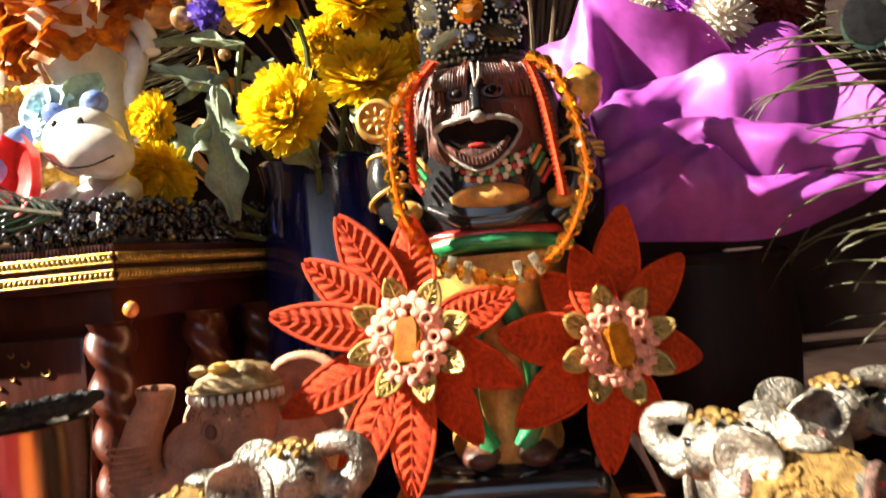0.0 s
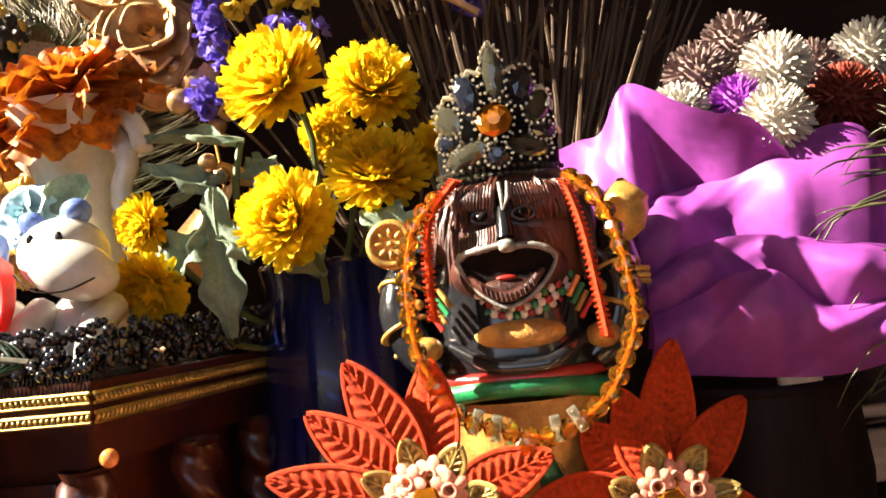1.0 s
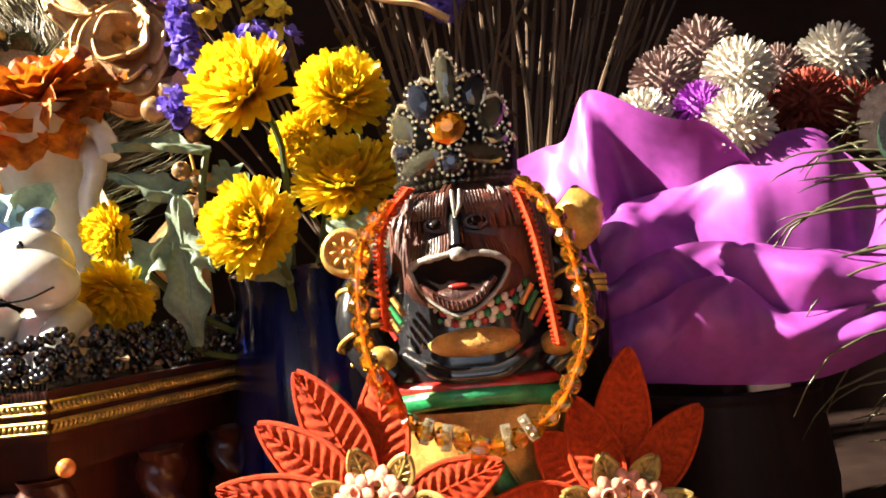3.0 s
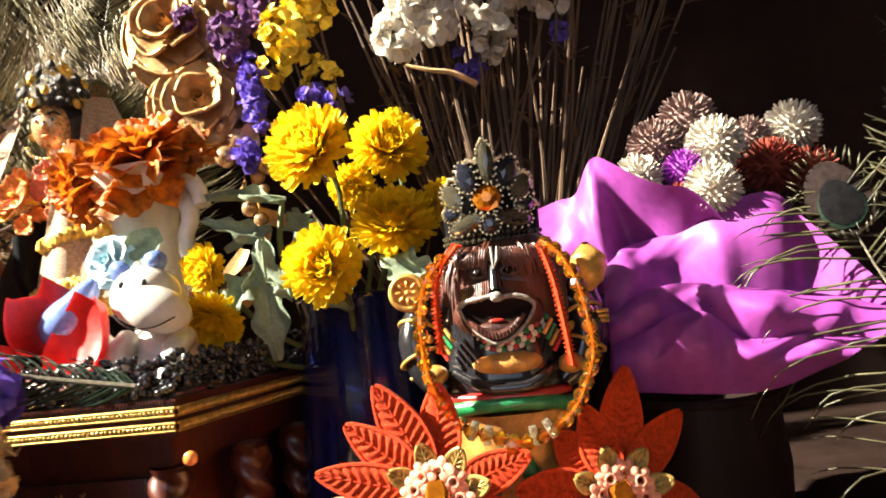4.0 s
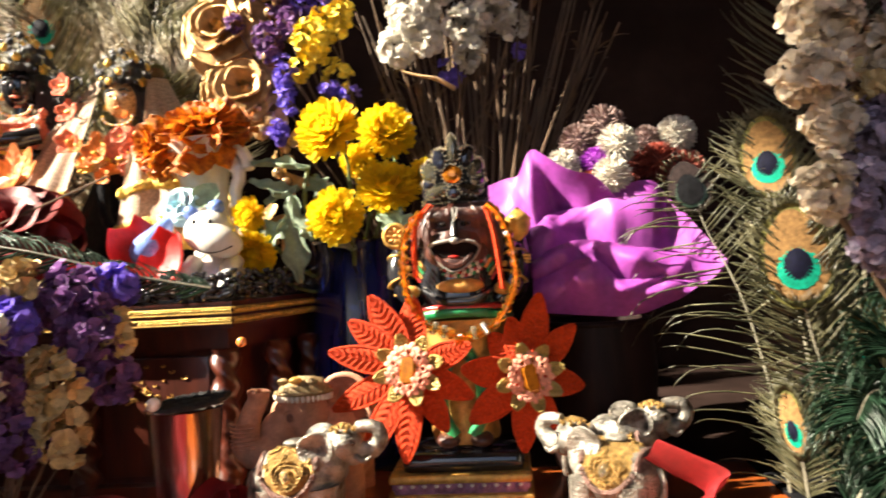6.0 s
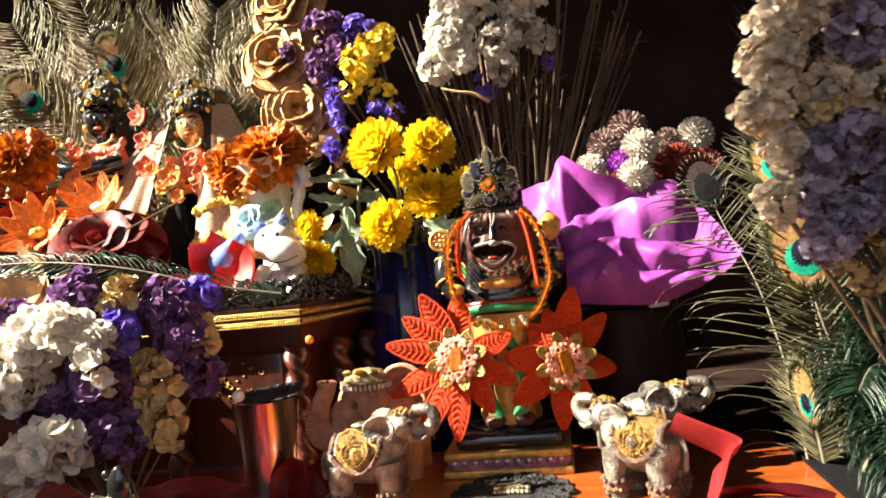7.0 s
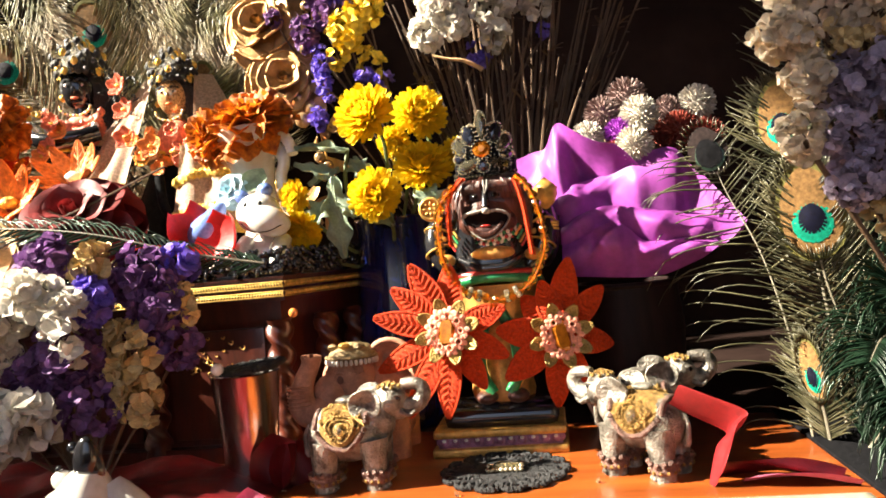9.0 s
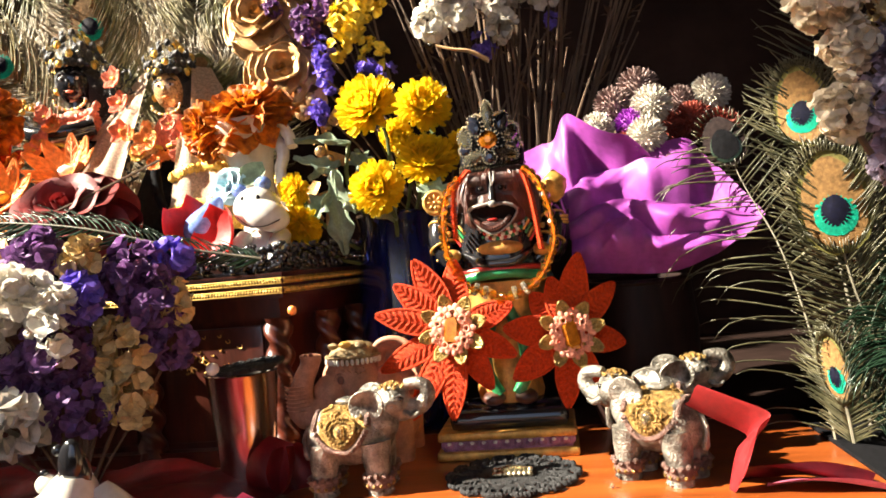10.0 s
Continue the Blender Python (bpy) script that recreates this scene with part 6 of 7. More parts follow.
    for s in (0.17, 0.83):
        g = Geo()
        for i in range(26):
            q = 2 * math.pi * i / 26
            g.ball(sad(s + 0.105 * math.sin(q), 0.5 + 0.27 * math.cos(q), 1.10), 0.0013, 0, 6, 5, M=A)
            g.ball(sad(s + 0.075 * math.sin(q), 0.5 + 0.19 * math.cos(q), 1.10), 0.0009, 0, 6, 5, M=A)
        c = Vector(sad(s, 0.5, 1.10))
        gem_mesh(g, 0.0042, 0.0050, 0.0026, 9, 1, M=A @ aim(c, (0, c.y, c.z - 0.038)))
        part("medallion", g, [M_elgold, M_clear], cl, "round gold medallion with a clear stone", sharp=30)
    part("back_pad", Geo().ball((-0.002, 0, 0.0612), (0.0085, 0.0070, 0.0030), 0, 14, 8, wob=0.2, M=A), M_elsilver, cl)
    return t


elephant((-0.0890, -0.0500, 0), 4, 0.88, "silver resin elephant with gold saddle cloth and raised trunk")
elephant((0.0915, -0.0520, 0), 146, 0.84, "silver resin elephant in a gold and mauve saddle cloth")
elephant((0.0960, -0.0080, 0), 6, 0.86, "silver elephant half hidden behind its twin")

# terracotta elephant
clay = thing("clay_elephant", "terracotta clay elephant with raised trunk and gilded headdress", "figurine")
M_terradark = mat("dark_terracotta", (0.20, 0.08, 0.05), 0.75, bump=0.4)
M_headdress = mat("olive_gold_headdress", (0.26, 0.18, 0.08), 0.55, 0.2, var=0.4, scale=250, bump=0.9)
g = Geo().ball((-0.092, 0.030, 0.035), (0.033, 0.030, 0.033), 0, 24, 16)
for x, y in ((-0.120, 0.012), (-0.076, 0.012), (-0.118, 0.048), (-0.076, 0.048)):
    g.tube([(x, y, 0.03), (x, y, 0.0)], [0.012, 0.0115], 14)
part("body", g, M_terra, clay)
g = Geo().ball((-0.105, 0.010, 0.058), (0.0195, 0.018, 0.0195), 0, 24, 16)
g.ball((-0.116, -0.002, 0.050), (0.0125, 0.0120, 0.0140), 0, 20, 12)
g.ball((-0.1065, -0.0080, 0.0600), (0.0024, 0.0018, 0.0030), 1, 10, 7)
g.tube([(-0.1065 + 0.0042 * math.cos(q), -0.0080, 0.0600 + 0.0048 * math.sin(q)) for q in [2 * math.pi * k / 16 for k in range(17)]], 0.0007, 5)
rs = random.Random(4)
for i in range(70):
    q, e = rs.uniform(-2.4, -0.7), rs.uniform(0.25, 0.75)
    g.ball((-0.105 + 0.0195 * math.cos(q) * math.cos(e), 0.010 + 0.018 * math.sin(q) * math.cos(e), 0.058 + 0.0195 * math.sin(e)), 0.0009, 0, 5, 4)
part("head", g, [M_terra, M_terradark], clay)
g = Geo().tube(bezier([(-0.118, -0.002, 0.040), (-0.1285, -0.010, 0.0400), (-0.1335, -0.013, 0.0480), (-0.1310, -0.012, 0.0620), (-0.1265, -0.010, 0.0720), (-0.1255, -0.010, 0.0785)], 22),
               [0.0130, 0.0128, 0.0126, 0.0124, 0.0122, 0.0118, 0.0112, 0.0106, 0.0098, 0.0090, 0.0084, 0.0078, 0.0073, 0.0070, 0.0068, 0.0066, 0.0065, 0.0065, 0.0067, 0.0070, 0.0074, 0.0070], 18)
for k in range(7):
    g.tube([(-0.1330 + 0.0105 * math.cos(q), -0.012 + 0.0118 * math.sin(q), 0.0440 + 0.0026 * k) for q in [-2.9 + 0.2 * j for j in range(12)]], 0.0005, 4)
g.ball((-0.1275, -0.0145, 0.0786), (0.0015, 0.0013, 0.0016), 1, 8, 6)
g.ball((-0.1235, -0.0145, 0.0790), (0.0015, 0.0013, 0.0016), 1, 8, 6)
part("trunk", g, [M_terra, M_terradark], clay)
for x, y, rr in ((-0.0725, 0.014, -24),):
    g = Geo()

    def ear(u, v):
        q = 2 * math.pi * u
        return (0.0185 * v * math.cos(q), -0.0035 * v * v + 0.0014 * math.sin(3 * q) * v + (0.0045 if v < 0.75 else 0.0), 0.0200 * v * math.sin(q))
    E = pose(x, y, 0.064, 0, rr, -14)
    g.grid(ear, 26, 9, cu=True, M=E)
    g.grid(lambda u, v: Vector(ear(1 - u, v)) + Vector((0, 0.004, 0)), 26, 9, cu=True, M=E)
    g.tube([E @ Vector(ear(i / 26, 1.0)) for i in range(27)], 0.0022, 8)
    part("ear", g, M_terra, clay)
g = Geo().ball((-0.1010, 0.008, 0.0755), (0.0180, 0.0155, 0.0080), 0, 22, 10, wob=0.2)
for i in range(17):
    q = math.pi * (1.02 + 0.96 * i / 16)
    g.ball((-0.1010 + 0.0185 * math.cos(q), 0.008 + 0.0165 * math.sin(q), 0.0715), (0.0013, 0.0013, 0.0024), 1, 7, 5)
g.tube([(-0.1010 + 0.0186 * math.cos(q), 0.008 + 0.0166 * math.sin(q), 0.0745) for q in [math.pi * (1.0 + i / 16) for i in range(17)]], 0.0012, 6)
g.ball((-0.1035, -0.0020, 0.0830), (0.0045, 0.0035, 0.0024), 2, 10, 7)
for x, y in ((-0.093, 0.0), (-0.113, 0.002), (-0.097, 0.010)):
    g.ball((x, y, 0.0820), (0.0042, 0.0035, 0.0022), 0, 8, 6, wob=0.4)
part("headdress", g, [M_headdress, M_cream, M_gold], clay, "olive gilded headdress with a pale fringe")

# lace doily with a stone in front of the statue
def lace(center, r, tilt=(0, 0, 0), label="", holes=0):
    t = thing("lace_doily", label, "doily", "black lace doilies")
    A = pose(*center, *tilt)
    g = Geo()
    g.lathe([(0.0, 0.0022), (0.60 * r, 0.0018), (0.60 * r, 0.0004), (0.0, 0.0004)], 40, 0, M=A)
    n = 14
    for i in range(n):
        a = 2 * math.pi * i / n
        c = Vector((0.80 * r * math.cos(a), 0.80 * r * math.sin(a), 0.0016))
        for rr in (0.19 * r, 0.12 * r):
            g.tube([A @ (c + Vector((rr * math.cos(q), rr * math.sin(q), 0.0006 * math.sin(3 * q)))) for q in [2 * math.pi * k / 12 for k in range(13)]], 0.0011, 5)
        for k in range(7):
            q = a + (k - 3) * 0.28
            p = c + Vector((0.20 * r * math.cos(q), 0.20 * r * math.sin(q), 0.0004))
            g.ball(A @ p, R.uniform(0.0013, 0.0021), 0, 6, 5)
        g.tube([A @ Vector((0.55 * r * math.cos(a), 0.55 * r * math.sin(a), 0.0016)), A @ c], 0.0018, 5)
    for i in range(90):
        a, q = R.uniform(0, 6.28), R.uniform(0.1, 0.95)
        g.ball(A @ Vector((q * r * math.cos(a), q * r * math.sin(a), 0.0018)), R.uniform(0.0008, 0.0016), 0, 6, 4)
    part("lace", g, M_lace, t)
    return t, A


d, A = lace((0.0055, -0.0420, 0.0), 0.040, label="round black lace doily with a gold stone at its centre")
st = Geo()
for i in range(3):
    for j in range(8):
        st.ball(A @ Vector((-0.0105 + 0.003 * j, -0.004 + 0.004 * i, 0.0035 + 0.0012 * (1 - abs(i - 1)))), (0.0020, 0.0024, 0.0018), 0, 8, 6)
part("setting", st, M_silver, d)
part("stone", gem_mesh(Geo(), 0.0115, 0.0045, 0.0035, 12, M=A @ pose(0, 0, 0.0040)), M_clear, d, "oval clear and gold stone", sharp=12)

# steel tumbler with a second doily as its lid
cup = thing("steel_tumbler", "polished steel tumbler with a flared rim", "cup")
part("body", Geo().lathe([(0.0, 0.0), (0.0165, 0.0), (0.0172, 0.002), (0.0200, 0.040), (0.0232, 0.0725), (0.0242, 0.0735), (0.0236, 0.0742), (0.0222, 0.0725), (0.0190, 0.04), (0.0148, 0.004), (0.0, 0.003)], 44, 0, (-0.166, -0.030, 0)), M_steel, cup)
d, A = lace((-0.161, -0.031, 0.0750), 0.0225, (3, -5, 0), "black lace doily covering the steel tumbler")
part("pearl", Geo().ball((-0.1760, -0.050, 0.0790), 0.0042, 0, 18, 12), M_pearl, d, "white pearl")

# loose petals and stones
M_redpetal = mat("crimson_petal", (0.22, 0.008, 0.010), 0.5, var=0.3, scale=60, bump=0.3, thin=0.2)
for p, dr, L, W, s, m, lab, cu, cp in (
        ((-0.143, -0.050, 0.0), (-0.35, -0.85, 0.35), 0.032, 0.018, -0.35, M_rosered, "dark red rose petal standing beside the tumbler", 0.2, 0.7),
        ((-0.128, -0.046, 0.0), (0.3, -0.9, 0.2), 0.028, 0.016, 0.2, M_rosered, "dark red rose petal leaning on the elephant", 0.2, 0.6),
        ((-0.135, -0.124, -0.006), (-0.2, -0.75, 0.5), 0.026, 0.014, -0.35, M_pinkpetal, "soft pink petal with a pale edge on the table", 0.3, 0.5)):
    curled_petal(p, dr, L, W, m, lab, curl=cu, cup=cp, spin=s)


def folded_petal(label, line, width, m, flare, name="rose_petal"):
    """A long petal folded along its length: a strip with a crease and curled edges."""
    c = bezier(line, 40)
    W = Vector(flare)

    def fn(u, v):
        i = round(v * 39)
        x = 2 * u - 1
        w = width * (0.45 + 0.55 * math.sin(math.pi * (0.12 + 0.80 * v)) ** 0.6)
        return c[i] + W * x * w + Vector((0, -0.18 * width * (1 - x * x), 0.10 * width * math.sin(3 * x + 6 * v)))
    g = Geo().grid(fn, 13, 40)
    g.grid(lambda u, v: Vector(fn(1 - u, v)) + Vector((0, 0.0009, 0)), 13, 40)
    single(name, g, m, label, "petal", "loose rose petals", sharp=180)


folded_petal("dark red rose petal leaning folded against the silver elephant", [(0.108, -0.074, 0.050), (0.122, -0.078, 0.044), (0.135, -0.081, 0.038), (0.139, -0.083, 0.033), (0.133, -0.084, 0.026), (0.128, -0.086, 0.013), (0.125, -0.086, 0.004)], 0.0150, M_redpetal, (0.30, -0.50, 0.50))
folded_petal("deep red rose petal lying flat on the table", [(0.128, -0.070, 0.006), (0.145, -0.074, 0.008), (0.165, -0.078, 0.007), (0.190, -0.084, 0.003)], 0.0160, M_rosered, (0.05, -0.75, 0.45))
folded_petal("crimson pink rose petal lying on the table", [(0.140, -0.084, 0.003), (0.156, -0.088, 0.006), (0.176, -0.090, 0.005), (0.196, -0.094, 0.002)], 0.0075, M_pinkpetal, (0.05, -0.80, 0.35))
drape = Geo()


def drape_fn(u, v):
    x, y = -0.40 + 0.275 * u, -0.215 + 0.205 * v
    lift = 0.5 + 0.5 * noise.noise(Vector((x * 34, y * 34, 2.0)))
    return (x + 0.012 * math.sin(26 * y), y, 0.0015 + 0.020 * lift * min(1, 5 * (1 - u)) * min(1, 6 * u + 0.2) * (1 if y > -0.110 else 0.8) + (0.0 if y > -0.110 else -0.004))


drape.grid(drape_fn, 70, 56)
drape.grid(lambda u, v: Vector(drape_fn(1 - u, v)) - Vector((0, 0, 0.0011)), 70, 56)
single("draped_cloth", drape, M_rosered, "crumpled dark maroon cloth on the table beside the casket", "cloth", sharp=180)
for x, y, r in ((-0.084, -0.120, 0.0064), (-0.072, -0.125, 0.0074), (-0.062, -0.119, 0.0062)):
    single("quartz_pebble", Geo().ball((x, y, r * 0.8 - 0.007), (r, r * 0.8, r * 0.8), 0, 16, 10, wob=0.15), M_wax, "small milky white polished pebble", "pebble", "milky pebbles")
for x, y in ((-0.028, -0.052), (-0.020, -0.083), (0.062, -0.07)):
    single("glass_bead", Geo().ball((x, y, 0.0015), 0.0015, 0, 10, 8), M_clear, "tiny clear glass bead on the table", "bead", "stray beads")

# white picture frame lying in front
fr = thing("picture_frame", "cream white moulded picture frame lying on the table", "picture frame")
X0, X1, Y0, Y1, ZF = 0.0090, 0.1885, -0.262, -0.1290, -0.007


def moulding(a, b, inward):
    a, b, n = Vector(a), Vector(b), Vector(inward)
    prof = [(0.0, 0.0), (0.0, 0.0125), (0.0012, 0.0155), (0.0040, 0.0170), (0.0080, 0.0172), (0.0125, 0.0155), (0.0150, 0.0118), (0.0165, 0.0112), (0.0172, 0.0085), (0.0205, 0.0080), (0.0215, 0.0060), (0.0215, 0.0)]
    d = (b - a).normalized()
    vs = []
    for q, z in prof:
        vs.append(a + n * q + d * q + Vector((0, 0, ZF + z)))
    for q, z in prof:
        vs.append(b + n * q - d * q + Vector((0, 0, ZF + z)))
    k = len(prof)
    return Geo().add(vs, [(i, i + 1, k + i + 1, k + i) for i in range(k - 1)] + [(k - 1, 0, k, 2 * k - 1)])


for a, b, n in (((X0, Y1, 0), (X1, Y1, 0), (0, -1, 0)), ((X1, Y1, 0), (X1, Y0, 0), (-1, 0, 0)), ((X1, Y0, 0), (X0, Y0, 0), (0, 1, 0)), ((X0, Y0, 0), (X0, Y1, 0), (1, 0, 0))):
    part("frame_rail", moulding(a, b, n), M_frame, fr, sharp=35)
part("inner_lip", Geo().box(((X0 + X1) / 2, Y1 - 0.0225, ZF + 0.0070), (X1 - X0 - 0.046, 0.0022, 0.0030), 0.0006), M_gold, fr, "thin gilded inner lip")
part("inner_lip", Geo().box((X1 - 0.0225, (Y0 + Y1) / 2, ZF + 0.0070), (0.0022, Y1 - Y0 - 0.046, 0.0030), 0.0006), M_gold, fr, "thin gilded inner lip")
part("picture", Geo().box(((X0 + X1) / 2, (Y0 + Y1) / 2, ZF + 0.0025), (X1 - X0 - 0.042, Y1 - Y0 - 0.042, 0.003), 0.0005), M_tan, fr, "plain tan picture behind the frame")

# white cow figurine in front
g = Geo()
g.ball((-0.2270, -0.168, 0.0100), (0.0200, 0.0190, 0.0170), 0, 26, 16)
g.tube(bezier([(-0.2050, -0.165, 0.000), (-0.2020, -0.165, 0.022), (-0.1970, -0.164, 0.036), (-0.1955, -0.163, 0.047)], 10), [0.030, 0.029, 0.0265, 0.0235, 0.0205, 0.0175, 0.0150, 0.0125, 0.0105, 0.0085], 24)
g.tube(bezier([(-0.1850, -0.160, 0.040), (-0.1720, -0.160, 0.020), (-0.1620, -0.160, -0.006)], 8), [0.005, 0.007, 0.009, 0.011, 0.013, 0.014, 0.015, 0.015], 14)
g.ball((-0.2290, -0.1868, 0.0150), (0.0034, 0.0020, 0.0026), 2, 10, 7)
g.ball((-0.2110, -0.162, 0.0430), (0.0058, 0.0050, 0.0052), 0, 14, 10)
g.tube([(-0.2135, -0.166, 0.037), (-0.2080, -0.172, 0.0325)], [0.0012, 0.0018], 6, 1)
g.ball((-0.2115, -0.163, 0.0490), (0.0022, 0.0020, 0.0018), 1, 8, 6)
g.ball((-0.1945, -0.166, 0.0530), (0.0066, 0.0042, 0.0125), 1, 18, 12, rot=(0, 6, 0))
g.ball((-0.1910, -0.1640, 0.0500), (0.0050, 0.0040, 0.0100), 1, 14, 10, rot=(0, -10, 0))
g.ball((-0.2030, -0.163, 0.0595), (0.0030, 0.0026, 0.0030), 1, 10, 8)
single("cow_figurine", g, [M_white, M_black, M_terra], "white ceramic cow figurine with a dark ear, half turned away", "figurine")
# dark pot under the paper bouquet
pot = thing("bouquet_pot", "dark wooden pot holding the paper bouquet", "pot")
part("body", Geo().lathe([(0.0, 0.0), (0.034, 0.0), (0.040, 0.02), (0.043, 0.07), (0.040, 0.105), (0.036, 0.105), (0.034, 0.03), (0.0, 0.02)], 30, 0, (0.100, 0.085, 0)), M_darkpot, pot)
part("rim", Geo().tube([(0.1 + 0.039 * math.cos(a), 0.085 + 0.039 * math.sin(a), 0.1055) for a in [2 * math.pi * i / 30 for i in range(31)]], 0.0025, 7), M_darkpot, pot)


# ---- peacock feathers ----
def feather(label, pts, eye, eye_w, eye_h, normal, start=0.06, barb=0.05, count=80, left=1.0, right=1.0, dark=False, droop=0.5, stem=0.0011, group="peacock feathers", fwd=0.75, sparse=0.0, dim=False, vane=None, thick=1.0):
    """Shaft through pts; eye at the given share of its length; normal is the way the vane faces; dim paints the eye as
    if in shade.
    """
    t = thing("peacock_feather", label, "feather", group)
    path = bezier(pts, 60)
    part("shaft", Geo().tube(path, [stem * (1.25 - 0.9 * i / 59) for i in range(60)], 6), M_rachis, t)
    nrm = Vector(normal).normalized()
    for sname, s, k in (("left_vane", -1, left), ("right_vane", 1, right)):
        if k <= 0:
            continue
        g = Geo()
        for i in range(count):
            u = start + (1 - start) * (i + R.random() * 0.8) / count
            if R.random() < sparse * (1 - u):
                continue
            j = min(58, int(u * 59))
            p, d = path[j], (path[j + 1] - path[j]).normalized()
            side = d.cross(nrm).normalized() * s
            L = barb * k * (0.45 + 0.75 * math.sin(math.pi * min(1, 0.15 + 0.75 * u))) * R.uniform(0.75, 1.15)
            if eye and u > eye - 0.02:
                L *= max(0.35, 1 - 0.8 * (u - eye + 0.02) / (1.02 - eye))
            tipv = (side * (1 - 0.35 * u) + d * (fwd + 0.3 * R.random()) + nrm * R.uniform(-0.22, 0.22)).normalized()
            sag = Vector((0, 0, -1)) * droop * L * R.uniform(0.1, 0.6) + nrm * R.uniform(-0.12, 0.12) * L
            q = [p, p + tipv * L * 0.35 + side * L * 0.10, p + tipv * L * 0.72 + side * L * 0.10 + sag * 0.35, p + tipv * L + sag]
            g.tube(bezier(q, 7), [thick * w for w in (0.00052, 0.0006, 0.0006, 0.00055, 0.00045, 0.00032, 0.00012)], 3)
        part(sname, g, vane or (M_barbdark if dark else M_barb), t, sharp=180)
    if eye:
        j = int(eye * 59)
        c, d = path[j], (path[min(59, j + 2)] - path[max(0, j - 2)]).normalized()
        X = d.cross(nrm).normalized()
        Z = X.cross(d)
        A = Matrix.Translation(c + Z * 0.0012) @ Matrix((X, d, Z)).transposed().to_4x4()
        rings = (("eye_rim", M_eyerim, 1.0, 1.0, 0.0, 0.0), ("eye_bronze", M_eyebronze, 0.86, 0.86, 0.0, 0.0007), ("eye_teal", M_eyeteal, 0.58, 0.44, -0.20, 0.0014), ("eye_blue", M_eyeblue, 0.40, 0.30, -0.17, 0.0021))
        top = None
        # Shade put into the colour: near-black stand-ins for bronze, teal and blue.
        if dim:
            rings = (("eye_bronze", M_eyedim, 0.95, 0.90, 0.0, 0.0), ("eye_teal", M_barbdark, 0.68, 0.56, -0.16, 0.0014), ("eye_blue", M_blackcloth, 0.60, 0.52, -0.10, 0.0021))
        for name, m, kx, ky, oy, oz in rings:
            g = Geo()
            n = 44
            vs, fs = [(0, oy * eye_h, oz + 0.0004)], []
            for rr in (0.5, 1.0):
                for i in range(n):
                    a = 2 * math.pi * i / n
                    jag = 1 + (R.uniform(-0.02, 0.02) if rr == 1.0 else 0)
                    egg = 1 - 0.14 * math.sin(a)
                    vs.append((kx * eye_w * rr * jag * egg * math.cos(a), oy * eye_h + ky * eye_h * rr * jag * math.sin(a), oz - 0.0012 * rr * rr + 0.0003 * (i % 2)))
            fs += [(0, 1 + i, 1 + (i + 1) % n) for i in range(n)] + [(1 + i, 1 + n + i, 1 + n + (i + 1) % n, 1 + (i + 1) % n) for i in range(n)]
            lo = len(vs)
            vs += [(x, y, z - 0.0005) for x, y, z in vs]
            fs += [tuple(lo + k for k in f[::-1]) for f in fs]
            g.add(vs, fs, 0, A)
            top = part(name, g, m, t, sharp=180)
        fringe = Geo()
        for i in range(30 if dim else 90):
            a = 2 * math.pi * i / (30 if dim else 90)
            e = A @ Vector((0.97 * eye_w * math.cos(a), 0.97 * eye_h * math.sin(a), 0))
            o = A @ Vector((1.0 * eye_w * math.cos(a) * R.uniform(1.15, 1.4), eye_h * (1.0 * math.sin(a) + R.uniform(0.15, 0.35)), 0.001))
            fringe.tube([e, e.lerp(o, 0.5), o], [0.0005, 0.0004, 0.0001], 3)
        part("eye_fringe", fringe, M_barb, t, sharp=180)
    return t


FACE = (-0.15, -1, 0.05)
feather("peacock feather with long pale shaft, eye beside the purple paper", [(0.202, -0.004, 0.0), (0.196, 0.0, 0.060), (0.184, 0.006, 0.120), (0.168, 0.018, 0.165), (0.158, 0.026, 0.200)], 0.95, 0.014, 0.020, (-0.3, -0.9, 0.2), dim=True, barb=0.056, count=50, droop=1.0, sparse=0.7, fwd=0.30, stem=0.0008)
feather("tall peacock feather with a teal and blue eye", [(0.238, -0.010, 0.0), (0.228, -0.020, 0.05), (0.212, -0.026, 0.10), (0.205, -0.030, 0.140), (0.203, -0.028, 0.175)], 0.80, 0.020, 0.031, FACE, barb=0.040, count=110)
feather("peacock feather with an eye turned aside", [(0.228, 0.010, 0.0), (0.222, 0.008, 0.08), (0.210, 0.004, 0.15), (0.203, 0.0, 0.198), (0.200, 0.0, 0.235)], 0.83, 0.017, 0.026, (-0.6, -0.8, 0.1), barb=0.045, count=110)
feather("tallest peacock feather with fanned upper barbs", [(0.245, 0.012, 0.0), (0.242, 0.008, 0.12), (0.232, 0.002, 0.22), (0.228, -0.004, 0.310), (0.226, -0.006, 0.350)], 0.88, 0.021, 0.032, FACE, barb=0.055, count=130)
feather("short peacock feather with an eye near the frame", [(0.262, -0.028, 0.0), (0.256, -0.026, 0.04), (0.250, -0.026, 0.085), (0.248, -0.026, 0.115)], 0.75, 0.020, 0.028, FACE, barb=0.042, count=80)
feather("low peacock feather with a narrow blue eye", [(0.209, -0.014, 0.0), (0.205, -0.018, 0.025), (0.200, -0.020, 0.050), (0.197, -0.020, 0.078)], 0.66, 0.009, 0.022, (-0.8, -0.6, 0.0), barb=0.030, count=70)
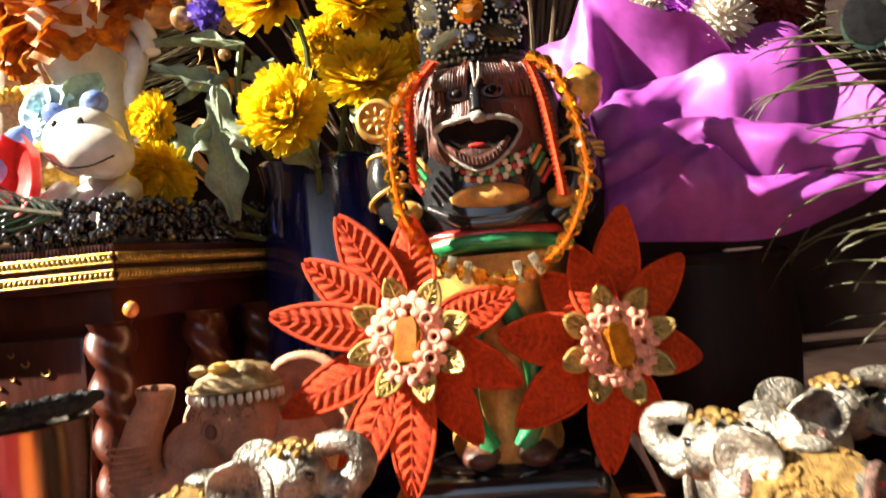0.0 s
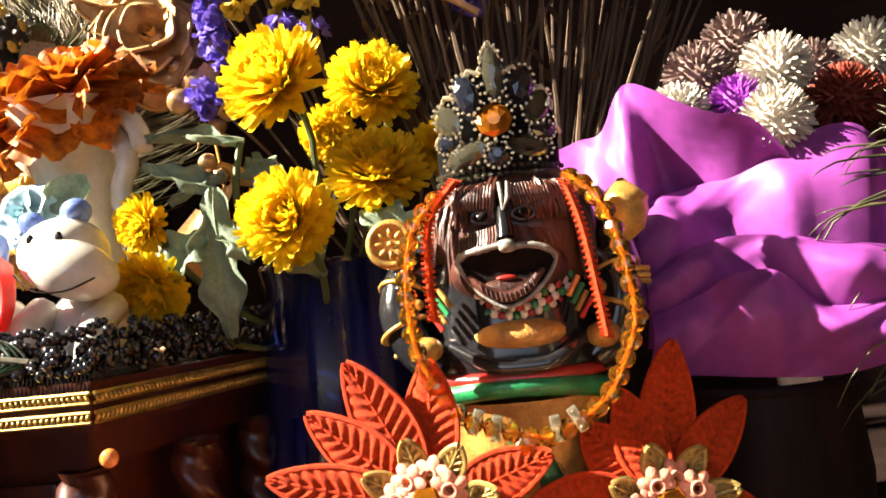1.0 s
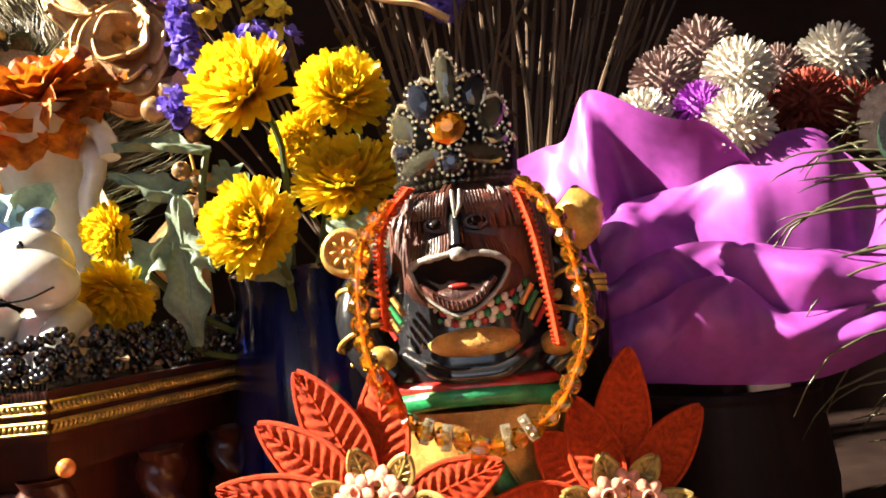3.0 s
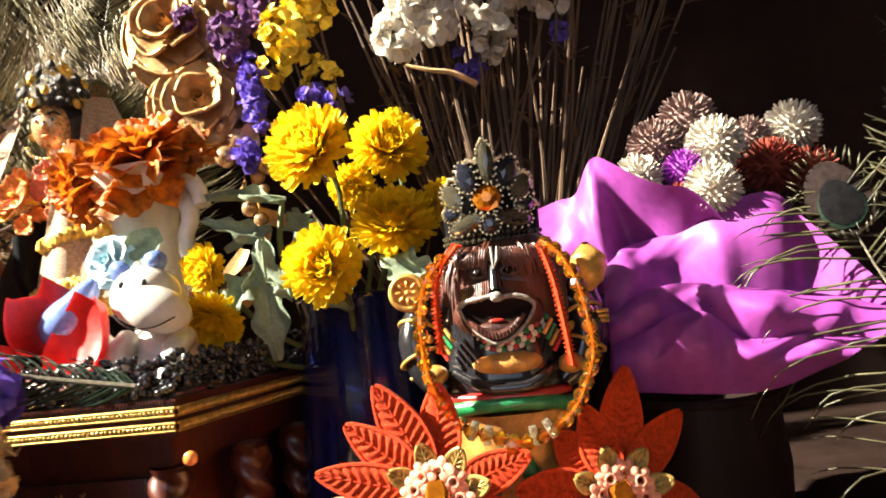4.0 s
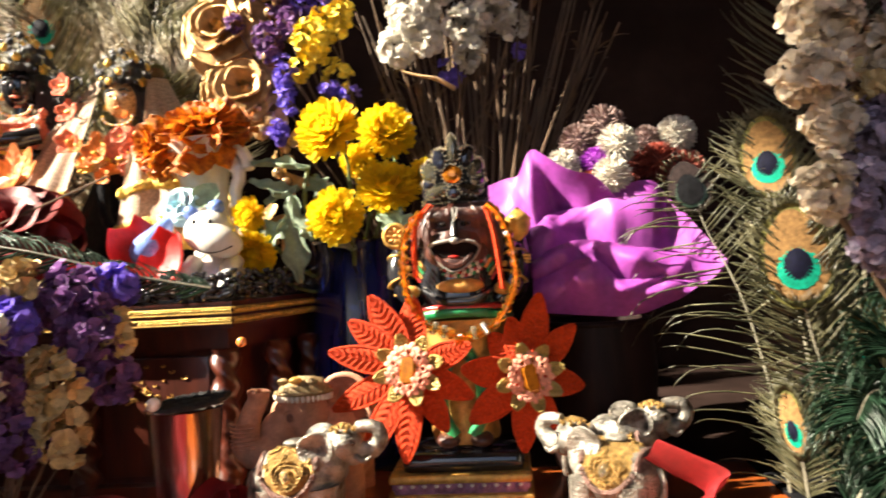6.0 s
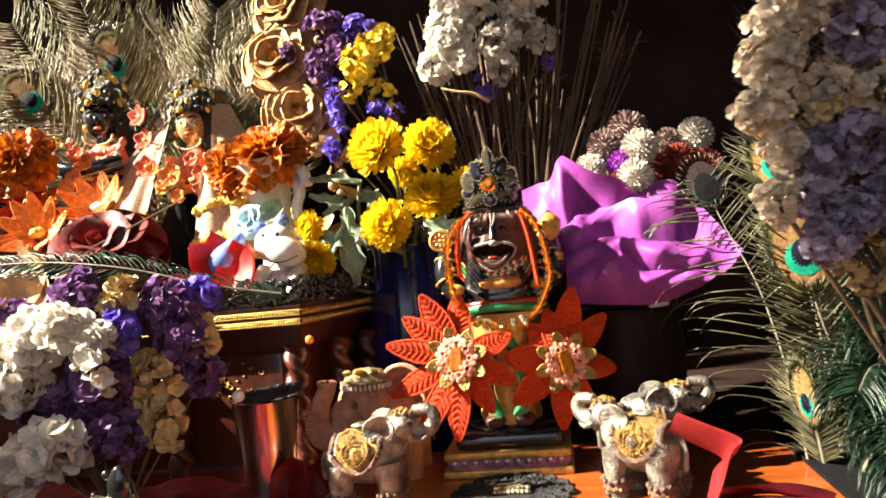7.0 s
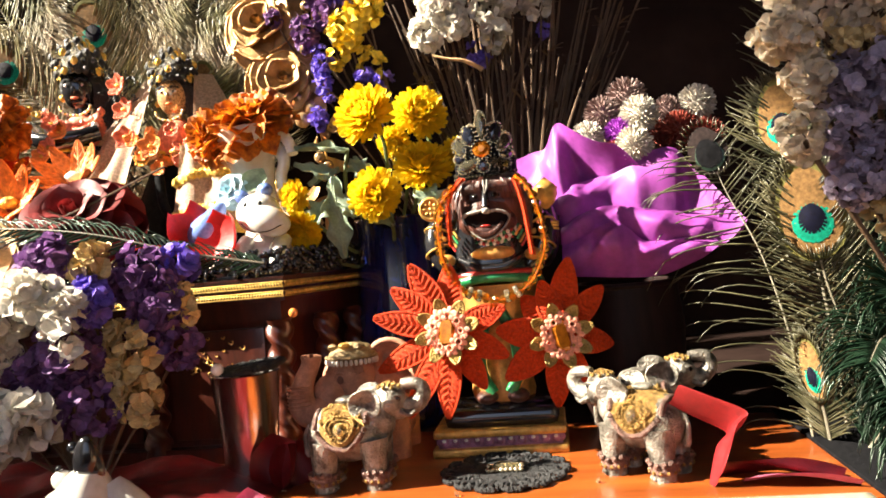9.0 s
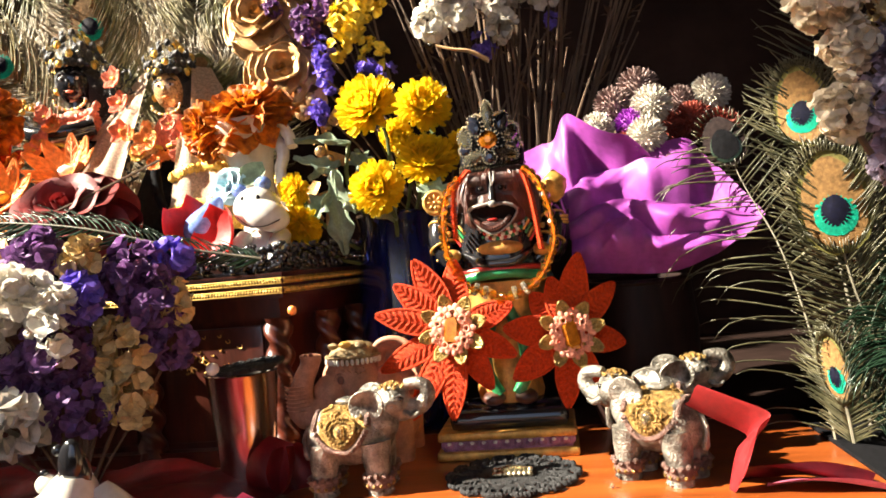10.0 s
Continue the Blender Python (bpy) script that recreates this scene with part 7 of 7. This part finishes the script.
for i, (x, y, lean, h, L) in enumerate(((0.222, -0.035, 0.05, 0.05, 0.055), (0.240, -0.045, 0.07, 0.07, 0.06), (0.255, -0.05, 0.06, 0.05, 0.06), (0.232, -0.030, 0.03, 0.09, 0.05), (0.270, -0.03, 0.05, 0.12, 0.06), (0.285, -0.02, 0.04, 0.20, 0.06), (0.275, 0.02, 0.02, 0.28, 0.06), (0.255, 0.0, 0.0, 0.36, 0.06))):
    feather("dark green peacock feather without its eye", [(x, y, 0.0), (x + 0.3 * lean, y, 0.4 * h), (x + 0.7 * lean, y - 0.01, 0.8 * h), (x + lean, y - 0.015, h)], None, 0, 0, FACE, barb=L, count=60, dark=i % 2 == 0, droop=0.9)
for i, (tx, ty, tz) in enumerate(((0.222, -0.105, 0.030), (0.236, -0.125, 0.022), (0.250, -0.115, 0.045), (0.215, -0.070, 0.060), (0.262, -0.140, 0.030), (0.228, -0.085, 0.095), (0.280, -0.120, 0.060), (0.245, -0.075, 0.120), (0.300, -0.090, 0.090), (0.275, -0.080, 0.150), (0.290, -0.060, 0.200), (0.232, -0.110, 0.008))):
    a = Vector((0.275 + 0.012 * math.sin(2 * i), -0.005 + 0.008 * math.cos(3 * i), 0.004))
    b = Vector((tx, ty, tz))
    feather("dark green peacock plume drooping beside the frame", [a, a.lerp(b, 0.4) + Vector((0, 0, 0.035)), a.lerp(b, 0.75) + Vector((0, 0, 0.025)), b], None, 0, 0, (-0.2, -0.8, 0.6), start=0.1, barb=0.038, count=85, dark=True, droop=0.8, thick=1.1)
single("feather_mat", Geo().box((0.345, -0.10, 0.0015), (0.29, 0.36, 0.003), 0.001), M_blackcloth, "black cloth lying under the peacock feathers", "cloth")
# fan of feathers behind the dolls, barb colour lightened as if in sun
ROOT = Vector((-0.375, 0.285, 0.137))
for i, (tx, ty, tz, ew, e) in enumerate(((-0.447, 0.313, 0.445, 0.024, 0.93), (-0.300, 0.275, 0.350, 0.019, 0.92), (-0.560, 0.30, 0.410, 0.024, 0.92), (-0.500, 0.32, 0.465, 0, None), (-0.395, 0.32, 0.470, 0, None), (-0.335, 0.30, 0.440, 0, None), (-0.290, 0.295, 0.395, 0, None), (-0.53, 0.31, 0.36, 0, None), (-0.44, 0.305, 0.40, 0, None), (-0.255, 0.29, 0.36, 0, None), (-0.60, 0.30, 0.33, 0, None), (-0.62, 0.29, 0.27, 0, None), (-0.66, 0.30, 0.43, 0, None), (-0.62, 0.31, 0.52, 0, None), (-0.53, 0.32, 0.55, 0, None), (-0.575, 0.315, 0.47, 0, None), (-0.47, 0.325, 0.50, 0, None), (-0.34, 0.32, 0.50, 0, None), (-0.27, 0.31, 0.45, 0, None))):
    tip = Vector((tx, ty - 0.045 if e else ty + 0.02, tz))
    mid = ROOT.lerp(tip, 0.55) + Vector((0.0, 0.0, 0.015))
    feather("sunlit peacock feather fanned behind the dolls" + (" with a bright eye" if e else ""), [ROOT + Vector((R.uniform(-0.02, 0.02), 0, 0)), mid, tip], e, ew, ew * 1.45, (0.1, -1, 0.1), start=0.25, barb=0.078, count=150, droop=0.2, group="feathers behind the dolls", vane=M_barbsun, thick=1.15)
feather("dark green peacock feather lying across the dried flowers", [(-0.150, -0.020, 0.146), (-0.20, -0.035, 0.158), (-0.26, -0.045, 0.176), (-0.33, -0.048, 0.186), (-0.40, -0.05, 0.185)], None, 0, 0, (0, -0.7, 0.7), start=0.0, barb=0.022, count=120, dark=True, droop=0.3, fwd=1.3)
thin = thing("dry_twig", "thin dark twig leaning over the red rose", "twig")
part("shaft", Geo().tube(bezier([(-0.36, -0.01, 0.175), (-0.31, 0.03, 0.205), (-0.265, 0.07, 0.235)], 14), 0.0010, 5), M_dry, thin)

# ---- bunches of statice in the foreground ----
statice("bunch of dried white, purple and violet statice beside the casket", [
    (*W_, (-0.300, -0.085, 0.130), (0.026, 0.018, 0.018), 80, 0.0085), (*W_, (-0.275, -0.092, 0.138), (0.016, 0.014, 0.014), 40, 0.0085), (*W_, (-0.250, -0.092, 0.118), (0.012, 0.012, 0.020), 40, 0.0085), (*W_, (-0.315, -0.090, 0.105), (0.020, 0.016, 0.016), 46, 0.0085),
    (*P_, (-0.282, -0.062, 0.160), (0.016, 0.014, 0.012), 50, 0.0075), (*P_, (-0.222, -0.052, 0.145), (0.022, 0.016, 0.018), 90, 0.0075), (*P_, (-0.212, -0.056, 0.118), (0.018, 0.014, 0.020), 70, 0.0075), (*P_, (-0.198, -0.056, 0.098), (0.010, 0.010, 0.012), 30, 0.0075),
    (*C_, (-0.250, -0.062, 0.155), (0.014, 0.012, 0.012), 40, 0.0075), (*C_, (-0.198, -0.052, 0.122), (0.010, 0.010, 0.014), 28, 0.0080), (*C_, (-0.228, -0.066, 0.098), (0.016, 0.012, 0.020), 46, 0.0080), (*C_, (-0.222, -0.068, 0.068), (0.012, 0.010, 0.016), 26, 0.0080),
    (*B_, (-0.245, -0.078, 0.130), (0.012, 0.011, 0.011), 46, 0.0080), (*B_, (-0.200, -0.045, 0.150), (0.010, 0.010, 0.010), 26, 0.0080), (*P_, (-0.262, -0.080, 0.098), (0.026, 0.016, 0.016), 70, 0.0075), (*P_, (-0.300, -0.075, 0.085), (0.024, 0.016, 0.016), 60, 0.0075),
    (*W_, (-0.282, -0.100, 0.062), (0.022, 0.014, 0.010), 26, 0.0130), (*W_, (-0.315, -0.095, 0.048), (0.020, 0.014, 0.012), 30, 0.0100), (*P_, (-0.255, -0.075, 0.066), (0.024, 0.015, 0.020), 56, 0.0075), (*P_, (-0.33, -0.07, 0.14), (0.02, 0.016, 0.02), 50, 0.0075), (*W_, (-0.345, -0.085, 0.12), (0.02, 0.016, 0.02), 50, 0.0085)], (-0.265, -0.060, 0.004), "statice bunches in the foreground")
fg = statice("bunch of dried cream and lilac statice close to the viewer", [
    (*A_, (0.1340, -0.255, 0.2180), (0.0100, 0.010, 0.011), 105, 0.0034), (*A_, (0.1280, -0.258, 0.2010), (0.0085, 0.009, 0.008), 75, 0.0034), (*A_, (0.1300, -0.258, 0.1680), (0.0068, 0.007, 0.0085), 69, 0.0032), (*A_, (0.1410, -0.252, 0.2350), (0.0120, 0.010, 0.010), 90, 0.0034),
    (*A_, (0.1350, -0.256, 0.1880), (0.0080, 0.008, 0.007), 54, 0.0032), (*A_, (0.1530, -0.250, 0.2080), (0.0100, 0.009, 0.009), 60, 0.0034), (*A_, (0.1750, -0.245, 0.2050), (0.0120, 0.010, 0.011), 66, 0.0036), (*L_, (0.1470, -0.252, 0.1830), (0.0110, 0.010, 0.010), 75, 0.0036),
    (*L_, (0.1610, -0.250, 0.1860), (0.0120, 0.010, 0.010), 75, 0.0038), (*L_, (0.1430, -0.254, 0.1700), (0.0080, 0.008, 0.008), 51, 0.0034), (*L_, (0.1670, -0.248, 0.2280), (0.0130, 0.010, 0.013), 84, 0.0038), (*L_, (0.1550, -0.252, 0.1600), (0.0100, 0.008, 0.009), 57, 0.0035),
    (*L_, (0.1470, -0.254, 0.1520), (0.0090, 0.008, 0.009), 60, 0.0034), (*L_, (0.1730, -0.248, 0.1660), (0.0110, 0.010, 0.012), 69, 0.0038), (*C_, (0.1600, -0.250, 0.1450), (0.0100, 0.008, 0.012), 54, 0.0032), (*C_, (0.1750, -0.248, 0.1400), (0.0110, 0.009, 0.014), 54, 0.0034),
    (*C_, (0.1490, -0.250, 0.1980), (0.0100, 0.008, 0.008), 45, 0.0032), (*A_, (0.1900, -0.244, 0.1850), (0.0120, 0.010, 0.014), 60, 0.0036), (*L_, (0.1910, -0.244, 0.2150), (0.0130, 0.010, 0.014), 66, 0.0038), (*L_, (0.1910, -0.246, 0.1520), (0.0120, 0.010, 0.014), 60, 0.0038), (*A_, (0.1550, -0.250, 0.2450), (0.014, 0.010, 0.010), 66, 0.0036)], (0.215, -0.240, 0.004), "statice bunches in the foreground")
